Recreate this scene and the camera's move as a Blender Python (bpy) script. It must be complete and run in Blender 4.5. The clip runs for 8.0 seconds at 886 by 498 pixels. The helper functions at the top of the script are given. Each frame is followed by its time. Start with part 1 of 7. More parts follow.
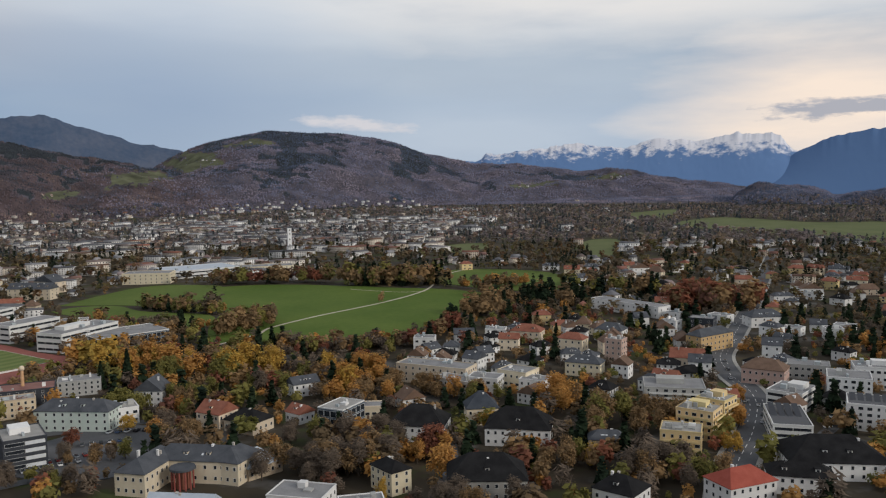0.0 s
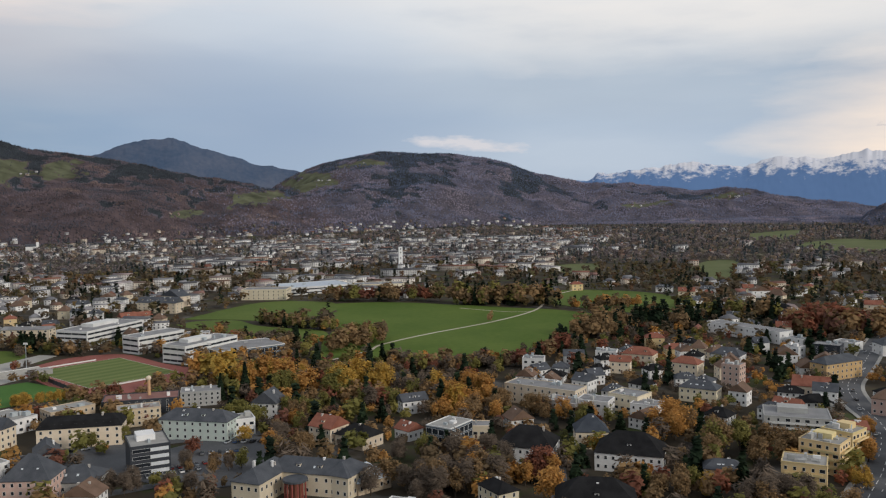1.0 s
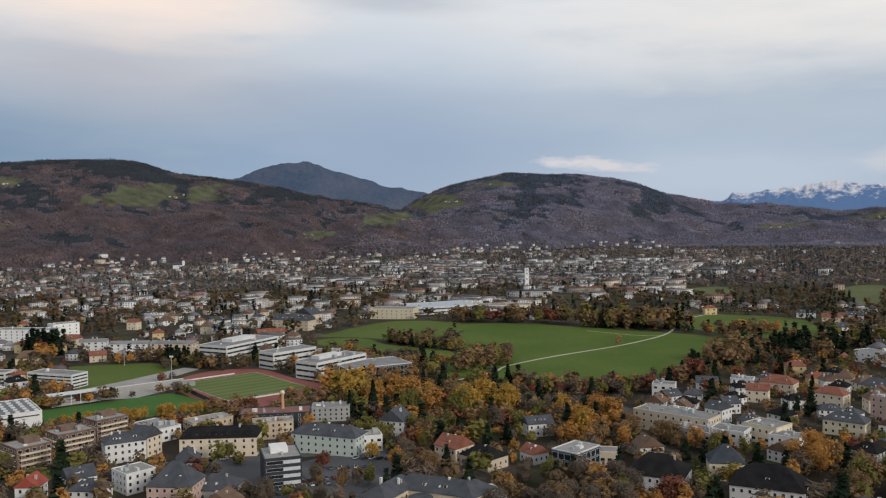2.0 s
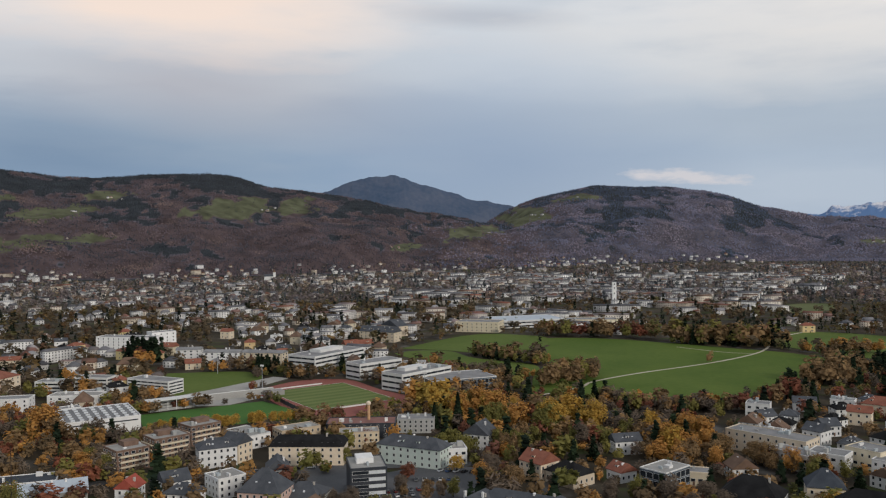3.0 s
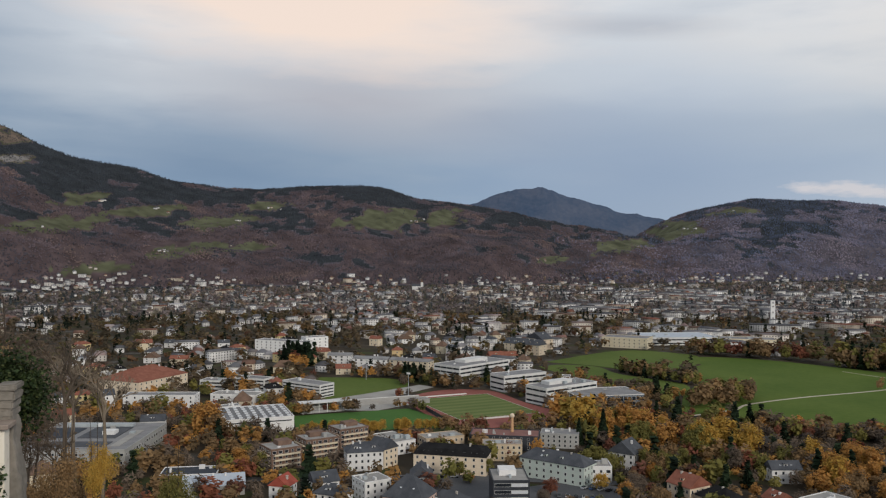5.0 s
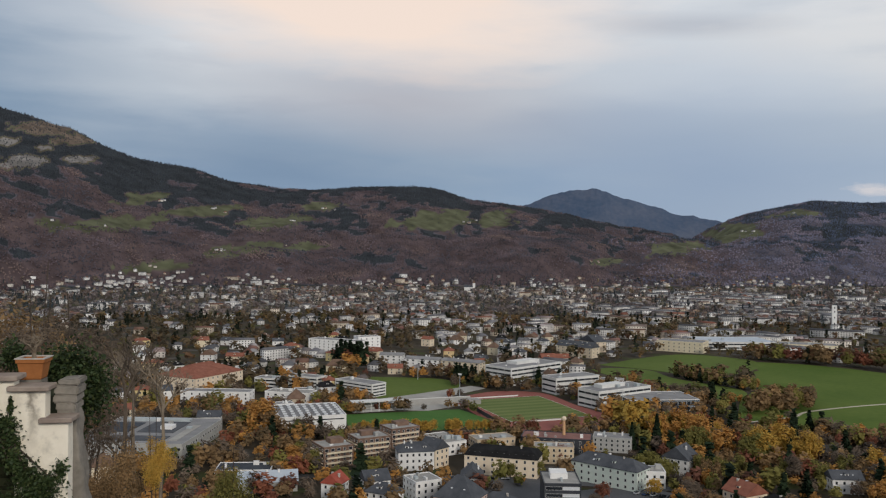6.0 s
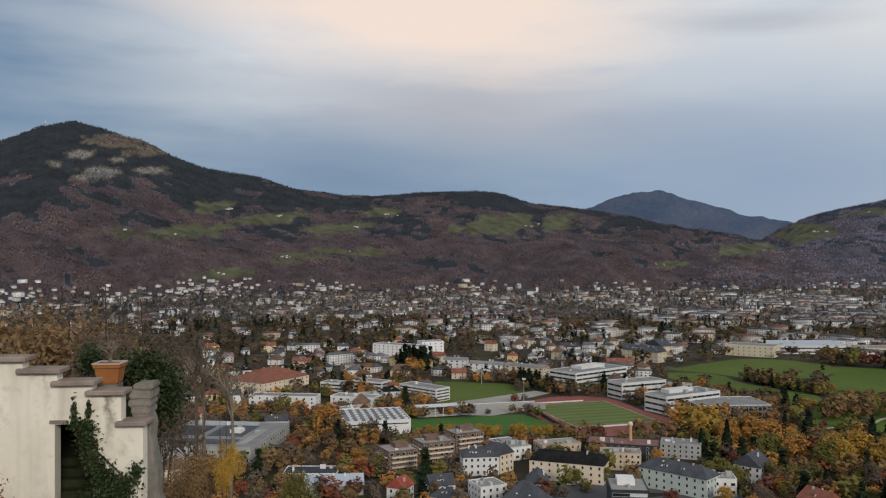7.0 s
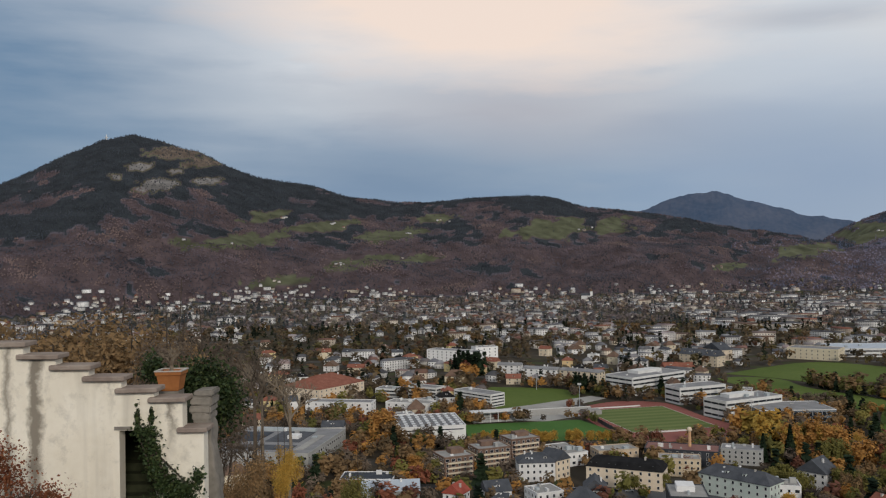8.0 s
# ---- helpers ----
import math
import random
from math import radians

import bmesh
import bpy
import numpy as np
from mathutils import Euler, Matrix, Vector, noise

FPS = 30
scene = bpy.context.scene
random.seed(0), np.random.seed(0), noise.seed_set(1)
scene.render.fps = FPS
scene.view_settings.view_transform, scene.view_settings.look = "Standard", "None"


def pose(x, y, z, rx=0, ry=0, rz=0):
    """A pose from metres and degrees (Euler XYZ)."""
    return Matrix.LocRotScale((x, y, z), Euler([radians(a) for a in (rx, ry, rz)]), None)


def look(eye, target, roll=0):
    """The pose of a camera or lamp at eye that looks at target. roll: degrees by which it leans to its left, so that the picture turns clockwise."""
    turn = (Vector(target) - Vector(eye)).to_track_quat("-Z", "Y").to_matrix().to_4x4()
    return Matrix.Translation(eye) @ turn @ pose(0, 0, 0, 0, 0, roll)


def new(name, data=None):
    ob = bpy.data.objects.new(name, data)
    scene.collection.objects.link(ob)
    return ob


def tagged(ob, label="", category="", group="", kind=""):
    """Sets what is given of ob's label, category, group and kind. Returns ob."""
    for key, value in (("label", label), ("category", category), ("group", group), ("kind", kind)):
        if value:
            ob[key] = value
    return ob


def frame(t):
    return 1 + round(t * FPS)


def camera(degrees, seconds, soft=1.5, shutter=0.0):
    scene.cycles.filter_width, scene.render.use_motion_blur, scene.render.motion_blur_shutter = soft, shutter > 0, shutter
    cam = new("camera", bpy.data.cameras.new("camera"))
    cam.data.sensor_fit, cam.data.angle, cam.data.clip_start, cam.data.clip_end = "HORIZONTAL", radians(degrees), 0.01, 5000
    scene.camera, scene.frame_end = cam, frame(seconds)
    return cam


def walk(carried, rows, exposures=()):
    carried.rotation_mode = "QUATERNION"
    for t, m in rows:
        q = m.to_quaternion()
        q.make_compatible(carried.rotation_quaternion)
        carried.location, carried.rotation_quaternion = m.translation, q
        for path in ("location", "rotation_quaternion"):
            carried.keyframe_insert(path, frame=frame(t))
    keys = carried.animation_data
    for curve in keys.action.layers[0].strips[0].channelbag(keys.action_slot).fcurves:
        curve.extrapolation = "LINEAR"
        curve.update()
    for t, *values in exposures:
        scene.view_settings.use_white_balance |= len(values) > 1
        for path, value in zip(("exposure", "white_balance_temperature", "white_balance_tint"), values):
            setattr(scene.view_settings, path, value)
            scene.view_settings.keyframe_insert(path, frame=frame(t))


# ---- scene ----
LENS = 55.77
cam = camera(LENS, 8.0, soft=1.2)
EYE = 120.0
ARM = 0.2
ROWS = [
    (0.0, 85.0, 0.797, -0.07),
    (0.5, 85.673, 0.76, 2.802),
    (1.0, 86.435, 0.835, 7.43),
    (1.5, 87.36, 0.895, 12.292),
    (3.0, 88.979, 0.747, 21.917),
    (3.5, 89.367, 0.566, 25.192),
    (4.0, 89.609, 0.357, 28.331),
    (4.5, 89.807, 0.198, 30.392),
    (6.0, 89.905, -0.499, 35.485),
    (6.5, 90.106, -0.251, 37.982),
    (7.0, 90.209, 0.136, 39.745),
    (7.5, 90.39, 0.586, 41.93),
    (8.0, 90.618, 0.952, 43.341),
]
# the phone swings on a short arm as its holder turns
walk(cam, [(t, pose(-ARM * math.sin(radians(rz)), ARM * math.cos(radians(rz)) - ARM, EYE, rx, ry, rz)) for t, rx, ry, rz in ROWS], [(0.0, 0.12), (1.5, 0.18), (3.0, 0.04), (3.6, 0.10), (4.5, 0.03), (6.5, 0.03), (8.0, 0.0)])

# ---- sky and sun ----
SUN_AZ, SUN_EL = 118.0, 24.0


def sky():
    world = bpy.data.worlds.new("sky")
    scene.world = world
    world.use_nodes = True
    nt = world.node_tree
    nt.nodes.clear()

    def node(kind, **values):
        n = nt.nodes.new(kind)
        for key, value in values.items():
            n.inputs[int(key[1:])].default_value = value
        return n

    def link(a, b, i):
        nt.links.new(a, b.inputs[i])

    def calc(op, a, b=0.0, c=0.0, clamp=False):
        n = nt.nodes.new("ShaderNodeMath")
        n.operation, n.use_clamp = op, clamp
        for i, v in enumerate((a, b, c)):
            if isinstance(v, (int, float)):
                n.inputs[i].default_value = v
            else:
                nt.links.new(v, n.inputs[i])
        return n.outputs[0]

    def ramp(v, stops):
        n = nt.nodes.new("ShaderNodeValToRGB")
        n.color_ramp.interpolation = "EASE"
        els = n.color_ramp.elements
        els[0].position, els[0].color = stops[0][0], (*stops[0][1], 1)
        els[1].position, els[1].color = stops[-1][0], (*stops[-1][1], 1)
        for p, c in stops[1:-1]:
            e = els.new(p)
            e.color = (*c, 1)
        nt.links.new(v, n.inputs[0])
        return n.outputs[0]

    def mix(f, a, b):
        n = nt.nodes.new("ShaderNodeMix")
        n.data_type = "RGBA"
        nt.links.new(f, n.inputs[0])
        nt.links.new(a, n.inputs[6])
        if isinstance(b, tuple):
            n.inputs[7].default_value = (*b, 1)
        else:
            nt.links.new(b, n.inputs[7])
        return n.outputs[2]

    coord = nt.nodes.new("ShaderNodeTexCoord")
    sep = nt.nodes.new("ShaderNodeSeparateXYZ")
    link(coord.outputs["Generated"], sep, 0)
    az = calc("MULTIPLY", calc("ARCTAN2", sep.outputs[0], sep.outputs[1]), 57.2958)
    el = calc("MULTIPLY", calc("ARCSINE", sep.outputs[2]), 57.2958)

    def streaks(sa, se, ox, detail, rough):
        comb = nt.nodes.new("ShaderNodeCombineXYZ")
        link(calc("MULTIPLY_ADD", az, sa, ox), comb, 0)
        link(calc("MULTIPLY_ADD", el, se, ox * 0.37), comb, 1)
        n = nt.nodes.new("ShaderNodeTexNoise")
        n.inputs["Scale"].default_value, n.inputs["Detail"].default_value, n.inputs["Roughness"].default_value = 1.0, detail, rough
        link(comb.outputs[0], n, 0)
        return n.outputs[0]

    broad = streaks(0.035, 0.16, 3.1, 4, 0.5)
    fine = streaks(0.09, 0.42, 8.7, 5, 0.55)
    wisps = streaks(0.42, 1.5, 5.3, 6, 0.62)
    # height above the horizon, wobbled by the cloud edges
    lift = calc("ADD", el, calc("MULTIPLY", calc("SUBTRACT", broad, 0.5), 9.0))
    lift = calc("ADD", lift, calc("MULTIPLY", calc("SUBTRACT", fine, 0.5), 1.4))
    base = ramp(calc("DIVIDE", lift, 40.0, clamp=True), [
        (0.0, (0.285, 0.395, 0.55)), (0.10, (0.275, 0.38, 0.525)), (0.18, (0.39, 0.465, 0.56)),
        (0.27, (0.60, 0.64, 0.69)), (0.38, (0.72, 0.745, 0.78)), (0.55, (0.62, 0.64, 0.68)), (1.0, (0.45, 0.47, 0.51))])
    # darker veils between the layers
    veil = calc("MULTIPLY", calc("SUBTRACT", fine, 0.48, clamp=True), 1.0, clamp=True)
    base = mix(veil, base, (0.33, 0.39, 0.49))

    def patch(a0, e0, ra, re, soft, wob, tilt=0.0, ragged=0.0):
        off = calc("SUBTRACT", az, a0)
        u = calc("DIVIDE", off, ra)
        v = calc("DIVIDE", calc("SUBTRACT", calc("SUBTRACT", el, e0), calc("MULTIPLY", off, tilt)), re)
        d = calc("SQRT", calc("ADD", calc("MULTIPLY", u, u), calc("MULTIPLY", v, v)))
        d = calc("ADD", d, calc("MULTIPLY", calc("SUBTRACT", fine, 0.5), wob))
        d = calc("ADD", d, calc("MULTIPLY", calc("SUBTRACT", broad, 0.5), wob))
        if ragged:
            d = calc("ADD", d, calc("MULTIPLY", calc("SUBTRACT", wisps, 0.5), ragged))
        return calc("DIVIDE", calc("SUBTRACT", 1.0, d), soft, clamp=True)

    # thinner haze over the plain, evening light on the cloud sheet
    base = mix(calc("MULTIPLY", patch(4, 2.5, 34, 6.5, 0.9, 0.5), 0.75), base, (0.53, 0.595, 0.685))
    base = mix(calc("MULTIPLY", patch(-76, 11, 27, 15.0, 0.9, 0.6), 1.0), base, (0.135, 0.235, 0.37))
    base = mix(calc("MULTIPLY", patch(-47, 5.5, 21, 5.0, 0.9, 0.5, -0.05), 0.85), base, (0.185, 0.27, 0.40))
    base = mix(calc("MULTIPLY", patch(-38, 10.0, 19, 4.2, 0.9, 0.6, -0.1), 0.8), base, (0.45, 0.45, 0.50))
    base = mix(calc("MULTIPLY", patch(-42, 16.8, 20, 6.3, 0.6, 0.7, -0.09), 1.0), base, (0.95, 0.79, 0.69))
    base = mix(calc("MULTIPLY", patch(-16, 11.0, 14, 6.0, 0.9, 0.6, -0.1), 0.6), base, (0.68, 0.73, 0.79))
    base = mix(calc("MULTIPLY", patch(-19, 14.4, 7, 0.9, 0.8, 0.7, -0.05), 0.5), base, (0.44, 0.46, 0.52))
    base = mix(calc("MULTIPLY", patch(27, 3.8, 17, 5.5, 0.8, 0.8), 1.0), base, (0.94, 0.79, 0.67))
    base = mix(calc("MULTIPLY", patch(14, 13, 30, 5.5, 0.9, 0.9), 0.7), base, (0.93, 0.86, 0.79))
    base = mix(calc("MULTIPLY", patch(-19, 5.0, 17, 8.0, 0.9, 0.5), 0.75), base, (0.29, 0.375, 0.52))
    # lens-shaped clouds over the summits
    base = mix(calc("MULTIPLY", patch(-5.6, 3.55, 3.8, 0.52, 0.6, 0.5, -0.08, 2.2), 0.9), base, (0.66, 0.64, 0.67))
    base = mix(calc("MULTIPLY", patch(25.2, 3.85, 5.4, 0.62, 0.45, 0.5, 0.03, 2.4), 0.9), base, (0.36, 0.38, 0.45))
    # open sky beyond the cloud
    atmosphere = nt.nodes.new("ShaderNodeTexSky")
    atmosphere.sky_type, atmosphere.sun_disc = "NISHITA", False
    atmosphere.sun_elevation, atmosphere.sun_rotation = radians(SUN_EL), radians(SUN_AZ)
    bg1 = nt.nodes.new("ShaderNodeBackground")
    bg1.inputs[1].default_value = 0.05
    link(atmosphere.outputs[0], bg1, 0)
    bg2 = nt.nodes.new("ShaderNodeBackground")
    bg2.inputs[1].default_value = 0.98
    link(base, bg2, 0)
    both = nt.nodes.new("ShaderNodeMixShader")
    both.inputs[0].default_value = 0.93
    link(bg1.outputs[0], both, 1)
    link(bg2.outputs[0], both, 2)
    out = nt.nodes.new("ShaderNodeOutputWorld")
    link(both.outputs[0], out, 0)


sky()
sun = new("sun", bpy.data.lights.new("sun", "SUN"))
sun.data.energy, sun.data.angle, sun.data.color = 1.5, radians(14), (1.0, 0.92, 0.82)
sun.matrix_world = look((0, 0, 0), (-math.sin(radians(SUN_AZ)) * math.cos(radians(SUN_EL)), -math.cos(radians(SUN_AZ)) * math.cos(radians(SUN_EL)), -math.sin(radians(SUN_EL))))
tagged(sun, "low evening sun behind thin cloud", "sun")


# ---- materials ----
def material(name, c1, c2, scale=0.5, fine=6.0, rough=0.8, bump=0.0, metal=0.0, tone="", spread=0.25, spec=0.12):
    """Two colours mixed by noise at two scales. tone: "object" or "island" varies the value from piece to piece, else a named attribute."""
    m = bpy.data.materials.new(name)
    m.use_nodes = True
    nt = m.node_tree
    p = nt.nodes["Principled BSDF"]
    p.inputs["Roughness"].default_value, p.inputs["Metallic"].default_value = rough, metal
    p.inputs["Specular IOR Level"].default_value = spec
    coord = nt.nodes.new("ShaderNodeTexCoord")
    n1 = nt.nodes.new("ShaderNodeTexNoise")
    n1.inputs["Scale"].default_value, n1.inputs["Detail"].default_value = scale, 5
    n2 = nt.nodes.new("ShaderNodeTexNoise")
    n2.inputs["Scale"].default_value, n2.inputs["Detail"].default_value = fine, 3
    geo = nt.nodes.new("ShaderNodeNewGeometry")
    for n in (n1, n2):
        nt.links.new(geo.outputs["Position"], n.inputs["Vector"])
    add = nt.nodes.new("ShaderNodeMath")
    add.operation = "MULTIPLY_ADD"
    nt.links.new(n2.outputs[0], add.inputs[0])
    add.inputs[1].default_value = 0.5
    nt.links.new(n1.outputs[0], add.inputs[2])
    ramp = nt.nodes.new("ShaderNodeMapRange")
    ramp.inputs[1].default_value, ramp.inputs[2].default_value = 0.5, 1.0
    nt.links.new(add.outputs[0], ramp.inputs[0])
    mix = nt.nodes.new("ShaderNodeMix")
    mix.data_type = "RGBA"
    mix.inputs[6].default_value, mix.inputs[7].default_value = (*c1, 1), (*c2, 1)
    nt.links.new(ramp.outputs[0], mix.inputs[0])
    colour = mix.outputs[2]
    if tone:
        if tone == "object":
            source = nt.nodes.new("ShaderNodeObjectInfo").outputs["Random"]
        elif tone == "island":
            source = geo.outputs["Random Per Island"]
        else:
            att = nt.nodes.new("ShaderNodeAttribute")
            att.attribute_name = tone
            source = att.outputs["Fac"]
        hsv = nt.nodes.new("ShaderNodeHueSaturation")
        r = nt.nodes.new("ShaderNodeMapRange")
        r.inputs[3].default_value, r.inputs[4].default_value = 1 - spread, 1 + spread
        nt.links.new(source, r.inputs[0])
        nt.links.new(r.outputs[0], hsv.inputs["Value"])
        h = nt.nodes.new("ShaderNodeMapRange")
        wob = nt.nodes.new("ShaderNodeMath")
        wob.operation = "FRACT"
        mul = nt.nodes.new("ShaderNodeMath")
        mul.operation = "MULTIPLY"
        mul.inputs[1].default_value = 7.31
        nt.links.new(source, mul.inputs[0])
        nt.links.new(mul.outputs[0], wob.inputs[0])
        nt.links.new(wob.outputs[0], h.inputs[0])
        h.inputs[3].default_value, h.inputs[4].default_value = 0.5 - spread * 0.08, 0.5 + spread * 0.08
        nt.links.new(h.outputs[0], hsv.inputs["Hue"])
        nt.links.new(colour, hsv.inputs["Color"])
        colour = hsv.outputs[0]
    nt.links.new(colour, p.inputs["Base Color"])
    if bump:
        b = nt.nodes.new("ShaderNodeBump")
        b.inputs["Strength"].default_value = bump
        nt.links.new(n2.outputs[0], b.inputs["Height"])
        nt.links.new(b.outputs[0], p.inputs["Normal"])
    return m


def palette(name, stops, tone="tone", rough=0.8, scale=0.6, spec=0.2, thin=0.0, blotch=0.5):
    """Colours picked piece by piece along a ramp by an attribute of the mesh, with a little noise over each."""
    m = bpy.data.materials.new(name)
    m.use_nodes = True
    nt = m.node_tree
    p = nt.nodes["Principled BSDF"]
    p.inputs["Roughness"].default_value, p.inputs["Specular IOR Level"].default_value = rough, spec
    if tone == "object":
        source = nt.nodes.new("ShaderNodeObjectInfo").outputs["Random"]
    else:
        att = nt.nodes.new("ShaderNodeAttribute")
        att.attribute_name = tone
        source = att.outputs["Fac"]
    r = nt.nodes.new("ShaderNodeValToRGB")
    r.color_ramp.interpolation = "LINEAR"
    els = r.color_ramp.elements
    els[0].position, els[0].color = stops[0][0], (*stops[0][1], 1)
    els[1].position, els[1].color = stops[-1][0], (*stops[-1][1], 1)
    for pos, c in stops[1:-1]:
        e = els.new(pos)
        e.color = (*c, 1)
    nt.links.new(source, r.inputs[0])
    geo = nt.nodes.new("ShaderNodeNewGeometry")
    n = nt.nodes.new("ShaderNodeTexNoise")
    n.inputs["Scale"].default_value, n.inputs["Detail"].default_value = scale, 4
    nt.links.new(geo.outputs["Position"], n.inputs["Vector"])
    v = nt.nodes.new("ShaderNodeMapRange")
    v.inputs[1].default_value, v.inputs[2].default_value, v.inputs[3].default_value, v.inputs[4].default_value = 0.25, 0.75, 1 - blotch, 1 + blotch
    nt.links.new(n.outputs[0], v.inputs[0])
    hsv = nt.nodes.new("ShaderNodeHueSaturation")
    nt.links.new(v.outputs[0], hsv.inputs["Value"])
    nt.links.new(r.outputs[0], hsv.inputs["Color"])
    nt.links.new(hsv.outputs[0], p.inputs["Base Color"])
    if thin:
        # thin leaves let light through
        back = nt.nodes.new("ShaderNodeBsdfTranslucent")
        nt.links.new(hsv.outputs[0], back.inputs[0])
        both = nt.nodes.new("ShaderNodeMixShader")
        both.inputs[0].default_value = thin
        nt.links.new(p.outputs[0], both.inputs[1])
        nt.links.new(back.outputs[0], both.inputs[2])
        nt.links.new(both.outputs[0], nt.nodes["Material Output"].inputs[0])
    return m


WHITE = material("white_render", (0.66, 0.66, 0.65), (0.78, 0.77, 0.75), 0.25, 1.5, 0.85, tone="object", spread=0.14)
CREAM = material("cream_render", (0.62, 0.53, 0.39), (0.72, 0.63, 0.48), 0.25, 1.5, 0.85, tone="object", spread=0.14)
MINT = material("mint_render", (0.52, 0.60, 0.55), (0.60, 0.67, 0.62), 0.25, 1.5, 0.85, tone="object", spread=0.14)
TAN = material("tan_render", (0.50, 0.40, 0.28), (0.60, 0.50, 0.36), 0.25, 1.5, 0.85, tone="object", spread=0.14)
OCHRE = material("ochre_render", (0.52, 0.36, 0.17), (0.60, 0.44, 0.22), 0.25, 1.5, 0.85, tone="object", spread=0.14)
YELLOW = material("yellow_render", (0.62, 0.48, 0.24), (0.70, 0.56, 0.31), 0.25, 1.5, 0.85, tone="object", spread=0.14)
PINK = material("pink_render", (0.48, 0.32, 0.27), (0.57, 0.41, 0.35), 0.25, 1.5, 0.85, tone="object", spread=0.14)
STONE = material("grey_stone_render", (0.30, 0.29, 0.27), (0.40, 0.39, 0.36), 0.3, 2.0, 0.9)
CONCRETE = material("concrete", (0.33, 0.33, 0.32), (0.44, 0.44, 0.42), 0.2, 2.0, 0.85)
DARKWALL = material("anthracite_cladding", (0.035, 0.04, 0.05), (0.06, 0.065, 0.075), 0.2, 1.0, 0.5)
BROWNWALL = material("brown_timber_cladding", (0.14, 0.09, 0.07), (0.24, 0.16, 0.12), 0.3, 2.0, 0.75)
BANDS = material("pale_panel", (0.60, 0.60, 0.58), (0.72, 0.72, 0.70), 0.15, 1.5, 0.7)
GLASSWALL = material("glazed_facade", (0.08, 0.10, 0.13), (0.16, 0.19, 0.22), 0.3, 0.8, 0.25, spec=0.5)
ZINCWALL = material("metal_cladding", (0.34, 0.38, 0.40), (0.46, 0.50, 0.51), 0.2, 1.0, 0.5)
SLATE = material("slate_roof", (0.052, 0.058, 0.068), (0.098, 0.104, 0.116), 0.25, 3.0, 0.6, 0.3)
DARKSLATE = material("dark_slate_roof", (0.035, 0.042, 0.055), (0.07, 0.08, 0.095), 0.25, 3.0, 0.7, 0.3, spec=0.08)
BLACKTILE = material("black_tile_roof", (0.012, 0.012, 0.013), (0.026, 0.026, 0.027), 0.25, 3.0, 0.85, 0.3, spec=0.05)
REDTILE = material("red_brown_tile_roof", (0.20, 0.075, 0.05), (0.30, 0.125, 0.085), 0.3, 3.0, 0.8, 0.3)
REDROOF = material("bright_red_tile_roof", (0.29, 0.065, 0.045), (0.38, 0.10, 0.07), 0.3, 3.0, 0.75, 0.3)
BROWNTILE = material("brown_tile_roof", (0.13, 0.085, 0.06), (0.20, 0.13, 0.095), 0.3, 3.0, 0.8, 0.3)
ROOFGREY = material("roof_membrane", (0.19, 0.19, 0.195), (0.30, 0.30, 0.30), 0.12, 1.5, 0.8)
GRAVEL = material("gravel_roof", (0.26, 0.255, 0.24), (0.38, 0.37, 0.35), 0.15, 2.5, 0.9)
REDFLAT = material("reddish_roof", (0.20, 0.10, 0.085), (0.28, 0.15, 0.13), 0.15, 2.0, 0.8)
ZINC = material("zinc_roof", (0.36, 0.42, 0.48), (0.46, 0.51, 0.57), 0.2, 1.0, 0.45, spec=0.5)
SOLAR = material("solar_panel_glass", (0.012, 0.014, 0.02), (0.02, 0.024, 0.034), 0.4, 2.0, 0.35, spec=0.15)
SKYLIGHT = material("rooflight_deck", (0.16, 0.165, 0.17), (0.24, 0.24, 0.245), 0.15, 1.5, 0.8)
PALEGLASS = material("rooflight_glass", (0.55, 0.58, 0.60), (0.66, 0.68, 0.70), 0.5, 2.0, 0.3)
GLASS = material("window_glass", (0.014, 0.017, 0.022), (0.035, 0.041, 0.05), 0.4, 2.0, 0.2, spec=0.3)
FRAMEWHITE = material("window_frame_white", (0.62, 0.62, 0.60), (0.72, 0.72, 0.70), 0.5, 3.0, 0.6)
CHIMNEY = material("chimney_render", (0.40, 0.37, 0.33), (0.55, 0.51, 0.46), 0.5, 3.0, 0.9)
ASPHALT = material("asphalt", (0.085, 0.088, 0.094), (0.135, 0.138, 0.145), 0.04, 0.8, 0.85)
PAVING = material("pale_paving", (0.30, 0.29, 0.27), (0.42, 0.41, 0.38), 0.05, 0.8, 0.9)
LINEPAINT = material("road_marking_paint", (0.62, 0.62, 0.60), (0.74, 0.74, 0.72), 0.5, 3.0, 0.7)
PATHDIRT = material("gravel_path", (0.44, 0.40, 0.32), (0.56, 0.51, 0.42), 0.05, 0.8, 0.95)
GRASS = material("meadow_grass", (0.068, 0.116, 0.020), (0.112, 0.158, 0.034), 0.014, 0.2, 0.95, spec=0.1)
GRASS2 = material("pasture_grass", (0.080, 0.122, 0.026), (0.122, 0.162, 0.040), 0.012, 0.2, 0.95, spec=0.1)
PALEGRASS = material("pale_pasture_grass", (0.098, 0.118, 0.048), (0.140, 0.156, 0.070), 0.012, 0.1, 0.95, spec=0.1)
TURF = material("sports_turf", (0.055, 0.135, 0.030), (0.085, 0.175, 0.045), 0.02, 0.4, 0.9, spec=0.1)
TRACK = material("red_running_track", (0.24, 0.085, 0.07), (0.31, 0.12, 0.10), 0.05, 0.6, 0.9)


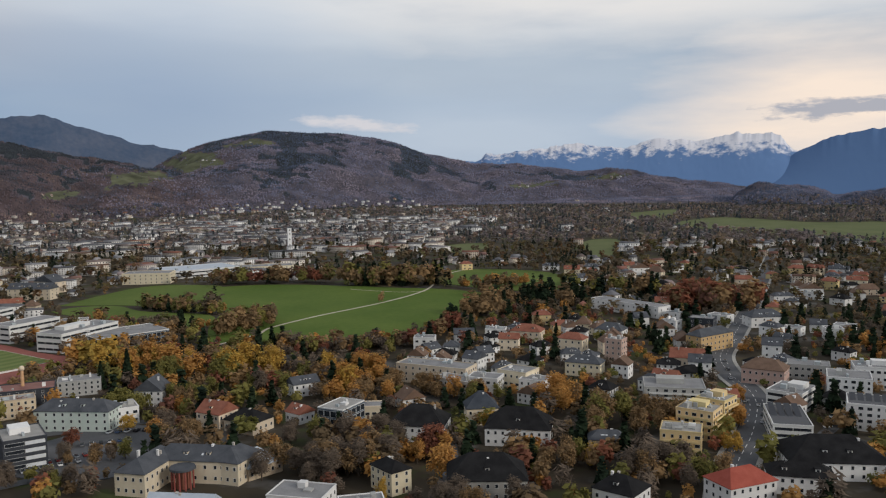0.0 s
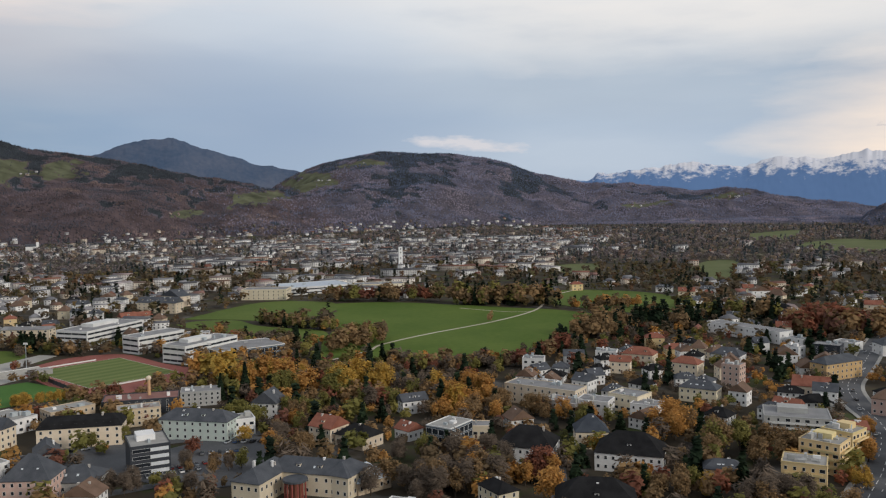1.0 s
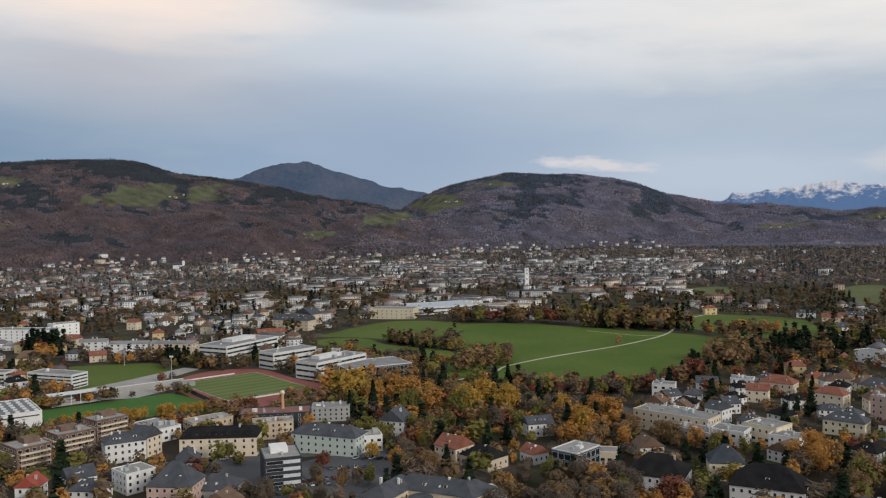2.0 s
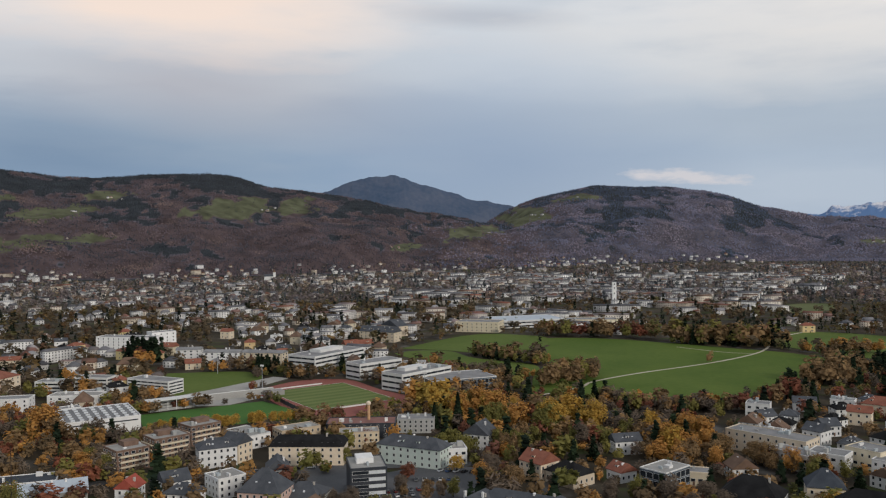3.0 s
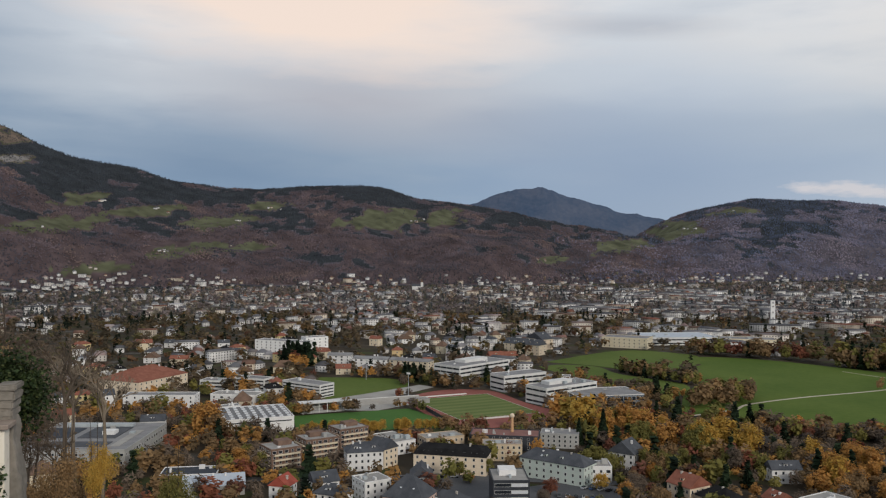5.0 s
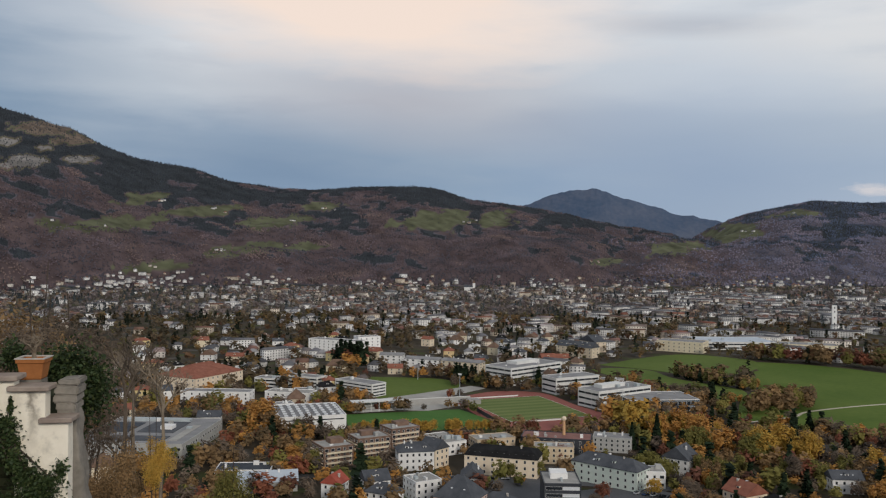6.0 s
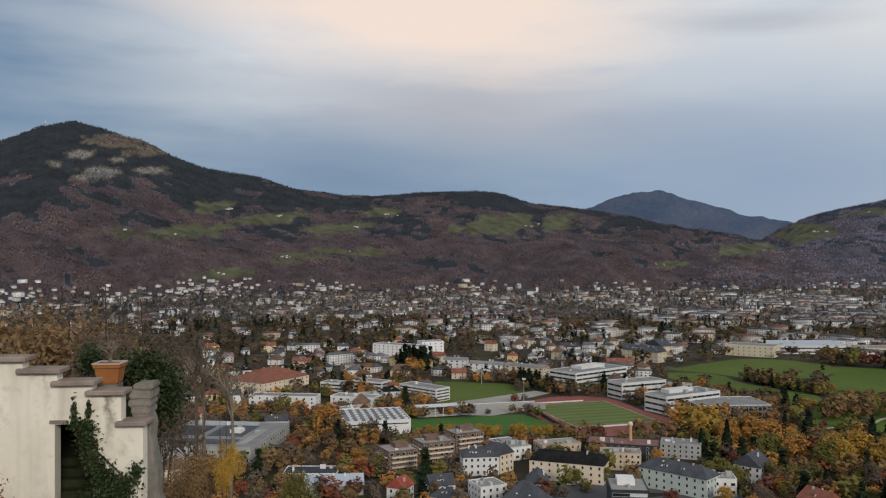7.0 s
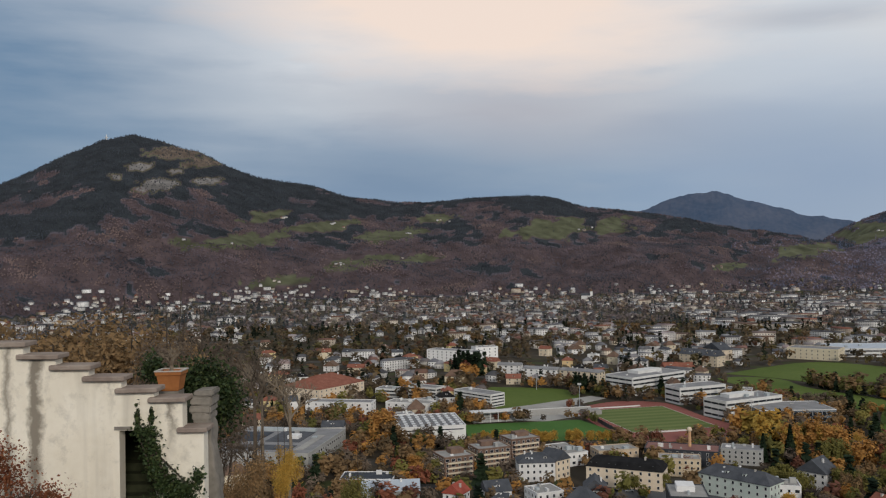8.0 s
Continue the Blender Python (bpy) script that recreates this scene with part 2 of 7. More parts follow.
# ---- mesh helpers ----
def mesh_from(name, verts, faces, mats=(), face_mat=None, smooth=False, tones=None):
    me = bpy.data.meshes.new(name)
    me.from_pydata(verts, [], faces)
    for m in mats:
        me.materials.append(m)
    if face_mat is not None:
        me.polygons.foreach_set("material_index", np.asarray(face_mat, dtype=np.int32))
    if smooth:
        me.polygons.foreach_set("use_smooth", np.ones(len(me.polygons), dtype=bool))
    if tones is not None:
        att = me.attributes.new("tone", "FLOAT", "POINT")
        att.data.foreach_set("value", np.asarray(tones, dtype=np.float32))
    me.update()
    return me


def tri_mesh(name, verts, tris, mats, tones=None, tri_mat=None):
    """A big triangle mesh straight from arrays."""
    me = bpy.data.meshes.new(name)
    nv, nf = len(verts), len(tris)
    me.vertices.add(nv)
    me.vertices.foreach_set("co", np.asarray(verts, dtype=np.float32).ravel())
    me.loops.add(nf * 3)
    me.loops.foreach_set("vertex_index", np.asarray(tris, dtype=np.int32).ravel())
    me.polygons.add(nf)
    me.polygons.foreach_set("loop_start", np.arange(0, nf * 3, 3, dtype=np.int32))
    for m in mats:
        me.materials.append(m)
    if tri_mat is not None:
        me.polygons.foreach_set("material_index", np.asarray(tri_mat, dtype=np.int32))
    if tones is not None:
        att = me.attributes.new("tone", "FLOAT", "POINT")
        att.data.foreach_set("value", np.asarray(tones, dtype=np.float32))
    me.update(calc_edges=True)
    me.validate()
    return me


def part(name, data, parent, m=None, label=""):
    ob = new(name, data)
    ob.parent = parent
    if m is not None:
        ob.matrix_basis = m
    if label:
        ob["label"] = label
    return ob


def box_data(x0, y0, z0, x1, y1, z1):
    v = [(x0, y0, z0), (x1, y0, z0), (x1, y1, z0), (x0, y1, z0), (x0, y0, z1), (x1, y0, z1), (x1, y1, z1), (x0, y1, z1)]
    f = [(0, 3, 2, 1), (4, 5, 6, 7), (0, 1, 5, 4), (1, 2, 6, 5), (2, 3, 7, 6), (3, 0, 4, 7)]
    return v, f


def boxes(name, rows, mats, which=None):
    """One mesh of several boxes."""
    verts, faces, fm = [], [], []
    for i, r in enumerate(rows):
        v, f = box_data(*r)
        faces += [tuple(k + len(verts) for k in q) for q in f]
        verts += v
        fm += [which[i] if which else 0] * 6
    return mesh_from(name, verts, faces, mats, fm)


def inside(poly, x, y):
    hit = False
    j = len(poly) - 1
    for i in range(len(poly)):
        xi, yi = poly[i]
        xj, yj = poly[j]
        if (yi > y) != (yj > y) and x < (xj - xi) * (y - yi) / (yj - yi) + xi:
            hit = not hit
        j = i
    return hit


def smooth_line(points, steps=8):
    """A Catmull-Rom line through the points."""
    out = []
    p = [np.array(q, dtype=float) for q in points]
    p = [2 * p[0] - p[1]] + p + [2 * p[-1] - p[-2]]
    for i in range(1, len(p) - 2):
        for k in range(steps):
            t = k / steps
            out.append(0.5 * (2 * p[i] + (p[i + 1] - p[i - 1]) * t + (2 * p[i - 1] - 5 * p[i] + 4 * p[i + 1] - p[i + 2]) * t * t + (3 * p[i] - p[i - 1] - 3 * p[i + 1] + p[i + 2]) * t ** 3))
    out.append(p[-2])
    return out


def ribbon(name, points, width, z, mat, thick=0.06, shift=0.0):
    line = smooth_line(points)
    verts, faces = [], []
    for i, q in enumerate(line):
        d = line[min(i + 1, len(line) - 1)] - line[max(i - 1, 0)]
        d /= np.linalg.norm(d) + 1e-9
        n = np.array((-d[1], d[0]))
        for s, zz in ((0.5, z), (-0.5, z), (-0.5, z - thick), (0.5, z - thick)):
            c = q + n * (s * width + shift)
            verts.append((c[0], c[1], zz))
    for i in range(len(line) - 1):
        a, b = 4 * i, 4 * i + 4
        for k in range(4):
            faces.append((a + k, a + (k + 1) % 4, b + (k + 1) % 4, b + k))
    return new(name, mesh_from(name, verts, faces, [mat]))


def sheet(name, poly, z, mat, thick=0.3, rounded=True):
    pts = smooth_line(list(poly) + [poly[0]], 5)[:-1] if rounded else [np.array(p) for p in poly]
    n = len(pts)
    verts = [(p[0], p[1], z) for p in pts] + [(p[0], p[1], z - thick) for p in pts]
    faces = [tuple(range(n))] + [(i, i + n, (i + 1) % n + n, (i + 1) % n) for i in range(n)]
    me = mesh_from(name, verts, faces, [mat])
    bm = bmesh.new()
    bm.from_mesh(me)
    bmesh.ops.recalc_face_normals(bm, faces=bm.faces)
    bm.to_mesh(me)
    bm.free()
    return new(name, me)


# ---- land ----
# skylines seen from the terrace: azimuth and elevation in degrees
RIDGE_A = [(-180, 3), (-110, 3.5), (-80, 3.6), (-71.2, 4.85), (-67.4, 6.8), (-65.4, 7.85), (-63.7, 8.2), (-61.7, 7.95), (-59.6, 7.3), (-57.8, 6.35), (-56, 5.6), (-54, 5.15), (-51.9, 4.85), (-49.6, 4.25), (-46.5, 3.92), (-44.2, 3.85), (-40.7, 4.1), (-37.6, 4.32), (-35.7, 4.0), (-33.5, 3.3), (-30, 2.75), (-27.6, 2.35), (-25.8, 1.95), (-23.6, 1.45), (-20.5, 1.0), (-17.5, 0.4), (-13, -0.6), (-8, -1.6), (180, -2)]
HILL_B = [(-24, -1.5), (-19.7, 0.2), (-17.2, 1.7), (-15.4, 2.4), (-13.6, 2.8), (-11.8, 3.12), (-9.5, 3.1), (-6.9, 2.97), (-4.6, 2.62), (-2.4, 2.02), (-0.8, 1.45), (0.7, 1.0), (4.5, 0.66), (10.2, 0.3), (13.9, -0.1), (16.8, -0.65), (19.2, -0.95), (24, -1.5)]
PEAK_C = [(-36, 1.5), (-30.1, 2.85), (-27.6, 3.82), (-25.4, 4.08), (-24.4, 3.78), (-22.5, 3.17), (-20.3, 2.48), (-17.3, 1.86), (-12, 0.6), (-8, -1.0)]

KNOLLS = [(18.4, -2.1), (19.2, -1.6), (20.6, -0.95), (21.9, -0.8), (23.6, -1.0), (24.5, -1.35), (25.2, -1.8), (25.8, -1.6), (26.4, -1.45), (27.9, -1.3), (31, -1.4), (34, -2.1)]


def at(profile, az):
    a, e = zip(*profile)
    return np.interp(az, a, e)


def land_height(x, y):
    """Metres above the valley floor, for arrays of x and y."""
    x, y = np.asarray(x, dtype=float), np.asarray(y, dtype=float)
    r = np.hypot(x, y)
    az = np.degrees(np.arctan2(x, y))
    foot_a = np.interp(az, [-180, -71, -61, -46, -31, -17, -8], [1700, 2000, 2300, 2420, 2450, 2650, 3000])
    ridge_a = np.interp(az, [-180, -71, -63, -50, -30, -15], [3000, 3300, 3500, 3500, 3600, 3500])
    h = np.zeros_like(r)
    for prof, foot, ridge, power in ((RIDGE_A, foot_a, ridge_a, 0.92), (HILL_B, np.interp(az, [-20, -10, 0, 20], [2750, 2950, 3250, 3600]), np.full_like(r, 3950.0), 0.85), (KNOLLS, np.full_like(r, 2950.0), np.full_like(r, 3300.0), 0.6)):
        top = np.maximum(0, EYE + ridge * np.tan(np.radians(at(prof, az))))
        edge = np.interp(az, [prof[0][0], prof[0][0] + 1.0, prof[-1][0] - 1.0, prof[-1][0]], [0, 1, 1, 0]) if prof is not RIDGE_A else 1.0
        u = np.clip((r - foot) / (ridge - foot), 0, 1)
        down = np.clip((r - ridge) / 900.0, 0, 1)
        h = np.maximum(h, edge * top * u ** power * (1 - 0.55 * down))
    return h


def relief(x, y):
    """Spurs and gullies of the slopes."""
    return noise.fractal(Vector((x / 380, y / 380, 0)), 0.9, 2.1, 4) + 0.5 * (noise.ridged_multi_fractal(Vector((x / 260, y / 260, 5.0)), 0.9, 2.1, 3, 1.0, 2.0) - 1.0)


def slope_height(x, y):
    """The slope with its spurs, as the ground is built."""
    z = float(land_height(x, y))
    return z + relief(x, y) * 30 * min(1, z / 60) * (1 - 0.7 * min(1, max(0, (z - 130) / 150)))


def spruce_stand(x, y, z):
    """Whether dark spruces stand here rather than bare beeches."""
    patch = noise.fractal(Vector((x / 240, y / 240, 2.0)), 0.8, 2.0, 4) * 1.3 + 0.7 * noise.fractal(Vector((x / 55, y / 55, 6.0)), 0.8, 2.0, 2)
    return z > 8 and patch + (z - 170) / 260 * 1.1 > 0.30


def fortress_hill(x, y):
    r = np.hypot(x, y)
    return np.clip(116.0 - 0.5 * np.maximum(r - 3.0, 0), 0, None)


def build_ground():
    fine = np.arange(-76, 34.01, 0.2)
    coarse = np.concatenate([np.arange(34, 284, 4.0)[1:]])
    azs = np.concatenate([fine, coarse])
    rs = np.concatenate([[0.5, 3, 6, 10, 16, 24, 34, 46, 60, 80, 105, 130, 145, 170, 220, 232, 238, 300, 450, 700, 1000, 1300, 1600, 1800], np.arange(1900, 4560, 22.0), [4650, 4800, 4950]])
    A, R = np.meshgrid(np.radians(azs), rs)
    X, Y = R * np.sin(A), R * np.cos(A)
    Z = land_height(X, Y)
    rough = np.zeros_like(Z)
    for i in range(Z.shape[0]):
        if rs[i] < 1900:
            continue
        for j in range(Z.shape[1]):
            if Z[i, j] > 1:
                rough[i, j] = relief(X[i, j], Y[i, j])
    sheltered = np.clip(Z / 60, 0, 1)
    Z = Z + rough * 30 * sheltered * (1 - 0.7 * np.clip((Z - 130) / 150, 0, 1))
    Z = np.maximum(Z, fortress_hill(X, Y)) - 0.25
    n = len(azs)
    verts = np.stack([X, Y, Z], -1).reshape(-1, 3)
    i = np.arange(len(rs) - 1)[:, None] * n
    j = np.arange(n)[None, :]
    a, b = i + j, i + (j + 1) % n
    c, d = b + n, a + n
    quads = np.stack([a, b, c, d], -1).reshape(-1, 4)
    tris = np.concatenate([quads[:, [0, 1, 2]], quads[:, [0, 2, 3]]])
    tris = tris[:, ::-1]
    el = np.degrees(np.arctan2(verts[:, 2] - EYE, np.hypot(verts[:, 0], verts[:, 1])))
    az = np.degrees(np.arctan2(verts[:, 0], verts[:, 1]))
    me = tri_mesh("ground", verts, tris, [GROUND], meadow_mask(az, el, verts[:, 2], np.array([spruce_stand(p[0], p[1], p[2]) for p in verts])))
    me.polygons.foreach_set("use_smooth", np.ones(len(me.polygons), dtype=bool))
    ob = new("ground", me)
    return tagged(ob, "valley floor and wooded hills with pastures", "ground", kind="structure")


# pastures on the slopes: azimuth, elevation, half widths
MEADOWS = [(-36.0, 1.85, 2.9, 0.72), (-32.2, 1.95, 1.9, 0.5), (-57.0, 1.35, 3.2, 0.5), (-55.2, 3.05, 1.7, 0.38), (-49.0, -0.25, 2.4, 0.42), (-44.9, -0.05, 1.9, 0.32), (-46.9, 1.6, 2.2, 0.42), (-43.8, 2.65, 1.5, 0.32), (-19.9, 0.15, 2.2, 0.5), (-16.2, 1.1, 1.7, 0.62), (-54.2, -1.4, 2.2, 0.35), (-51.5, 2.3, 2.6, 0.3), (-61.0, 1.4, 1.2, 0.2), (-24.5, -0.9, 1.5, 0.25), (-12.5, 2.3, 1.6, 0.25), (-51.0, 2.1, 1.5, 0.2), (6, -0.7, 2.2, 0.2), (11, -0.2, 1.4, 0.2)]

DRY = [(-60.9, 7.2, 1.9, 0.55), (-59.4, 6.5, 1.2, 0.35)]
ROCKS = [(-63.2, 6.2, 0.9, 0.28), (-62.4, 5.0, 1.5, 0.40), (-58.9, 5.3, 1.1, 0.28), (-61.0, 5.9, 0.6, 0.2), (-64.6, 5.5, 0.5, 0.3)]


def meadow_mask(az, el, z, stands=None):
    # towards the far hill the wood floor blends into the haze-tinted tone
    m = np.where(z > 8, np.interp(az + 2.5 * np.sin(el * 2.1 + az * 0.7) + 1.5 * np.sin(el * 5.3 - az * 1.9), [-25, -10], [0.215, 0.155]), 0.0)
    if stands is not None:
        m = np.where((z > 8) & stands, 0.1, m)
    wob = np.array([noise.fractal(Vector((a * 0.8, e * 2.2, 3.0)), 0.7, 2.1, 4) if q > 4 else 0.0 for a, e, q in zip(az, el, z)]) * 1.5
    for places, value in ((MEADOWS, 0.5), (DRY, 0.75), (ROCKS, 1.0)):
        for a, e, wa, we in places:
            d = np.hypot((az - a) / wa, (el - e - 0.08 * (az - a)) / we) + 0.4 * wob
            m = np.where(d < 0.95, value, m)
    return m * (z > 4)


def ground_material():
    # hill-wood stops lean purple-blue for haze, most at 0.145 to 0.165
    m = palette("land", [(0.0, (0.080, 0.070, 0.046)), (0.05, (0.080, 0.070, 0.046)), (0.085, (0.032, 0.038, 0.043)), (0.115, (0.032, 0.038, 0.043)), (0.145, (0.088, 0.080, 0.096)), (0.165, (0.088, 0.080, 0.096)), (0.195, (0.084, 0.062, 0.064)), (0.26, (0.084, 0.062, 0.064)), (0.45, (0.092, 0.098, 0.058)), (0.6, (0.092, 0.098, 0.058)), (0.75, (0.135, 0.105, 0.082)), (0.9, (0.135, 0.105, 0.082)), (1.0, (0.19, 0.18, 0.17))], rough=0.95, scale=0.02, spec=0.1)
    # gardens: worn soil, grass and pale yards between the houses
    nt = m.node_tree
    hsv = [n for n in nt.nodes if n.type == "HUE_SAT"][0]
    geo = [n for n in nt.nodes if n.type == "NEW_GEOMETRY"][0]
    tone = [n for n in nt.nodes if n.type == "ATTRIBUTE"][0]
    ramp = [n for n in nt.nodes if n.type == "VALTORGB"][0]
    spots = nt.nodes.new("ShaderNodeTexNoise")
    spots.inputs["Scale"].default_value, spots.inputs["Detail"].default_value = 0.035, 4
    nt.links.new(geo.outputs["Position"], spots.inputs["Vector"])
    pick = nt.nodes.new("ShaderNodeValToRGB")
    e = pick.color_ramp.elements
    e[0].position, e[0].color = 0.36, (0.056, 0.068, 0.026, 1)
    e[1].position, e[1].color = 0.66, (0.110, 0.104, 0.096, 1)
    for pos, c in ((0.45, (0.060, 0.048, 0.033)), (0.58, (0.056, 0.048, 0.036))):
        k = e.new(pos)
        k.color = (*c, 1)
    nt.links.new(spots.outputs[0], pick.inputs[0])
    low = nt.nodes.new("ShaderNodeMath")
    low.operation = "LESS_THAN"
    low.inputs[1].default_value = 0.04
    nt.links.new(tone.outputs["Fac"], low.inputs[0])
    mix = nt.nodes.new("ShaderNodeMix")
    mix.data_type = "RGBA"
    nt.links.new(low.outputs[0], mix.inputs[0])
    nt.links.new(ramp.outputs[0], mix.inputs[6])
    nt.links.new(pick.outputs[0], mix.inputs[7])
    nt.links.new(mix.outputs[2], hsv.inputs["Color"])
    return m


GROUND = ground_material()
build_ground()

SNOW_LINE = [(-1.5, 0.3), (2.0, 0.98), (3.4, 1.53), (4.2, 1.33), (5.7, 1.57), (8.3, 1.9), (9.5, 2.0), (10.6, 1.71), (12.4, 1.67), (14.4, 2.37), (15.7, 2.04), (17.8, 2.17), (19.5, 2.48), (20.9, 2.37), (21.9, 2.24), (22.7, 1.23), (24.2, 0.6), (30, 0.3)]
BLUE_LINE = [(18.5, -1.0), (20.5, -0.2), (22.7, 1.05), (23.2, 1.32), (24.8, 2.04), (26.3, 2.36), (27.8, 2.55), (31, 3.1), (36, 2.6), (44, 1.0)]


def mountain_range(name, line, distance, mat, label, jag, rugged=70):
    azs = np.arange(line[0][0], line[-1][0], 0.06)
    levels = np.linspace(0, 1, 30)
    verts = []
    crest = EYE + distance * np.tan(np.radians(at(line, azs)))
    weight = np.exp(-0.5 * (np.arange(-60, 61) / 22.0) ** 2)
    body = np.convolve(np.pad(crest, 60, mode="edge"), weight / weight.sum(), mode="valid")
    for k, u in enumerate(levels):
        for a, top, low in zip(azs, crest, body):
            q = Vector((a * 1.3 + u * 2.0, u * 4.2 - a * 0.5, distance * 0.01))
            peak = (noise.ridged_multi_fractal(Vector((a * 0.8, 1.7, distance * 0.003)), 0.8, 2.1, 5, 1.0, 2.0) - 1.1) * jag * 9
            z = -5 + (low + 5) * u + (top - low + peak) * u ** 7
            r = distance - 420 * (1 - u) + noise.ridged_multi_fractal(q, 0.85, 2.1, 5, 1.0, 2.0) * rugged * u * (1 - u * 0.6)
            verts.append((r * math.sin(radians(a)), r * math.cos(radians(a)), z))
    n = len(azs)
    faces = [(k * n + j, k * n + j + 1, (k + 1) * n + j + 1, (k + 1) * n + j) for k in range(len(levels) - 1) for j in range(n - 1)]
    ob = new(name, mesh_from(name, verts, faces, [mat], smooth=True))
    return tagged(ob, label, "mountain range", kind="structure")


def snow_material(name, low, snow_z):
    m = bpy.data.materials.new(name)
    m.use_nodes = True
    nt = m.node_tree
    p = nt.nodes["Principled BSDF"]
    p.inputs["Roughness"].default_value, p.inputs["Specular IOR Level"].default_value = 0.95, 0.1
    geo = nt.nodes.new("ShaderNodeNewGeometry")
    sep = nt.nodes.new("ShaderNodeSeparateXYZ")
    nt.links.new(geo.outputs["Position"], sep.inputs[0])
    n = nt.nodes.new("ShaderNodeTexNoise")
    n.inputs["Scale"].default_value, n.inputs["Detail"].default_value, n.inputs["Roughness"].default_value = 0.017, 8, 0.72
    nt.links.new(geo.outputs["Position"], n.inputs["Vector"])
    add = nt.nodes.new("ShaderNodeMath")
    add.operation = "MULTIPLY_ADD"
    nt.links.new(n.outputs[0], add.inputs[0])
    add.inputs[1].default_value = 380.0
    nt.links.new(sep.outputs[2], add.inputs[2])
    r = nt.nodes.new("ShaderNodeMapRange")
    r.inputs[1].default_value, r.inputs[2].default_value = snow_z + 172, snow_z + 225
    nt.links.new(add.outputs[0], r.inputs[0])
    mix = nt.nodes.new("ShaderNodeMix")
    mix.data_type = "RGBA"
    # low carries the blue of distance haze in the base colour
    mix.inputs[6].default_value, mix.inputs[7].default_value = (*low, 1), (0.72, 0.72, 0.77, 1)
    nt.links.new(r.outputs[0], mix.inputs[0])
    nt.links.new(mix.outputs[2], p.inputs["Base Color"])
    return m


# the blue of all three ranges is haze painted into their materials
mountain_range("snow_mountains", SNOW_LINE, 4880, snow_material("hazy_snowy_limestone", (0.125, 0.22, 0.41), 236), "distant snow-crested mountains with haze blue in their colour", 1.8, 6)
mountain_range("blue_mountains", BLUE_LINE, 4800, snow_material("haze_blue_forest", (0.105, 0.185, 0.345), 430), "distant forested mountain coloured haze blue", 0.9, 3)
mountain_range("wooded_peak", PEAK_C, 4500, material("hazy_far_forest", (0.050, 0.082, 0.140), (0.105, 0.125, 0.175), 0.006, 0.05, 0.95), "forested peak behind the ridges, coloured with blue haze", 0.8, 7)

# fields and roads
FIELD = [(-172, 600), (-149, 612), (-112, 606), (-70, 600), (-37, 612), (2, 690), (40, 835), (20, 870), (-15, 890), (-57, 900), (-90, 915), (-181, 940), (-240, 930), (-289, 890), (-240, 850), (-200, 760), (-195, 690)]
STRIP = [(-363, 765), (-349, 790), (-313, 795), (-275, 760), (-208, 735), (-195, 680), (-240, 684), (-335, 742)]
BACK_STRIP = [(-372, 800), (-338, 935), (-262, 942), (-240, 905), (-232, 850), (-262, 792), (-318, 800)]
NORTH_FIELD = [(-9, 940), (11, 1063), (110, 1045), (150, 950), (110, 862), (51, 880)]
FAR_FIELDS = [[(-22, 1386), (30, 1470), (75, 1470), (70, 1371), (5, 1300)], [(224, 1401), (270, 1520), (320, 1520), (267, 1288), (225, 1204)], [(536, 1999), (743, 2213), (864, 1950), (1020, 1900), (760, 1351), (681, 1581), (561, 1778)], [(553, 2506), (700, 2691), (760, 2690), (618, 2248), (499, 2192)]]
PITCH_2 = [(-404, 447), (-350, 514), (-308, 494), (-297, 471), (-364, 408)]
PARK = [(-505, 592), (-442, 622), (-405, 590), (-416, 500), (-451, 520)]
TRACK_AREA = [(-380, 545), (-371, 596), (-335, 614), (-289, 583), (-250, 560), (-245, 532), (-262, 494), (-286, 474), (-318, 496)]
FORECOURT = [(-395, 478), (-425, 508), (-415, 545), (-402, 607), (-386, 606), (-388, 552), (-358, 530), (-366, 495)]
PITCH = [(-367, 546), (-331, 600), (-261, 552), (-297, 499)]
MAIN_ROAD = [(95, 270), (104.2, 299.7), (120.4, 336.8), (139.9, 373.8), (159.7, 419.8), (167.7, 453.5), (170.3, 493.2), (180.7, 540), (207.2, 595.3), (233, 650.7), (292.6, 781.2), (389.1, 1004), (515.9, 1299.1)]
FIELD_PATH = [(-166, 597), (-144.5, 638.6), (-139.4, 667.2), (-110.7, 719.3), (-57.1, 795.9), (-20.8, 871.4), (-9.5, 940.3), (-6.5, 993.2), (33.4, 1080.2)]

tagged(sheet("meadow", FIELD, 0.0, GRASS), "broad green meadow with a pale footpath", "field", kind="structure")
tagged(sheet("meadow", STRIP, 0.0, GRASS2), "green playing meadow beside the school", "field", kind="structure")
tagged(sheet("meadow", BACK_STRIP, 0.012, GRASS2), "green meadow behind the hedge beside the factory", "field", kind="structure")
tagged(sheet("meadow", NORTH_FIELD, 0.0, GRASS2), "green pasture behind hedges", "field", kind="structure")
for poly in FAR_FIELDS:
    tagged(sheet("pasture", poly, 0.0, PALEGRASS), "distant green pasture among trees", "field", kind="structure")
tagged(sheet("lawn", PARK, 0.0, GRASS2), "lawn of a small park", "lawn", kind="structure")
tagged(sheet("running_track", TRACK_AREA, 0.02, TRACK), "red running track round the pitch", "running track", kind="structure")
tagged(sheet("forecourt", FORECOURT, 0.01, PAVING, rounded=False), "pale paved forecourt beside the pitches", "pavement", kind="structure")
tagged(sheet("training_pitch", PITCH_2, 0.03, TURF, rounded=False), "dark green training pitch", "sports pitch", kind="structure")
tagged(ribbon("footpath", FIELD_PATH, 2.6, 0.06, PATHDIRT), "pale gravel footpath across the meadow", "path", kind="structure")
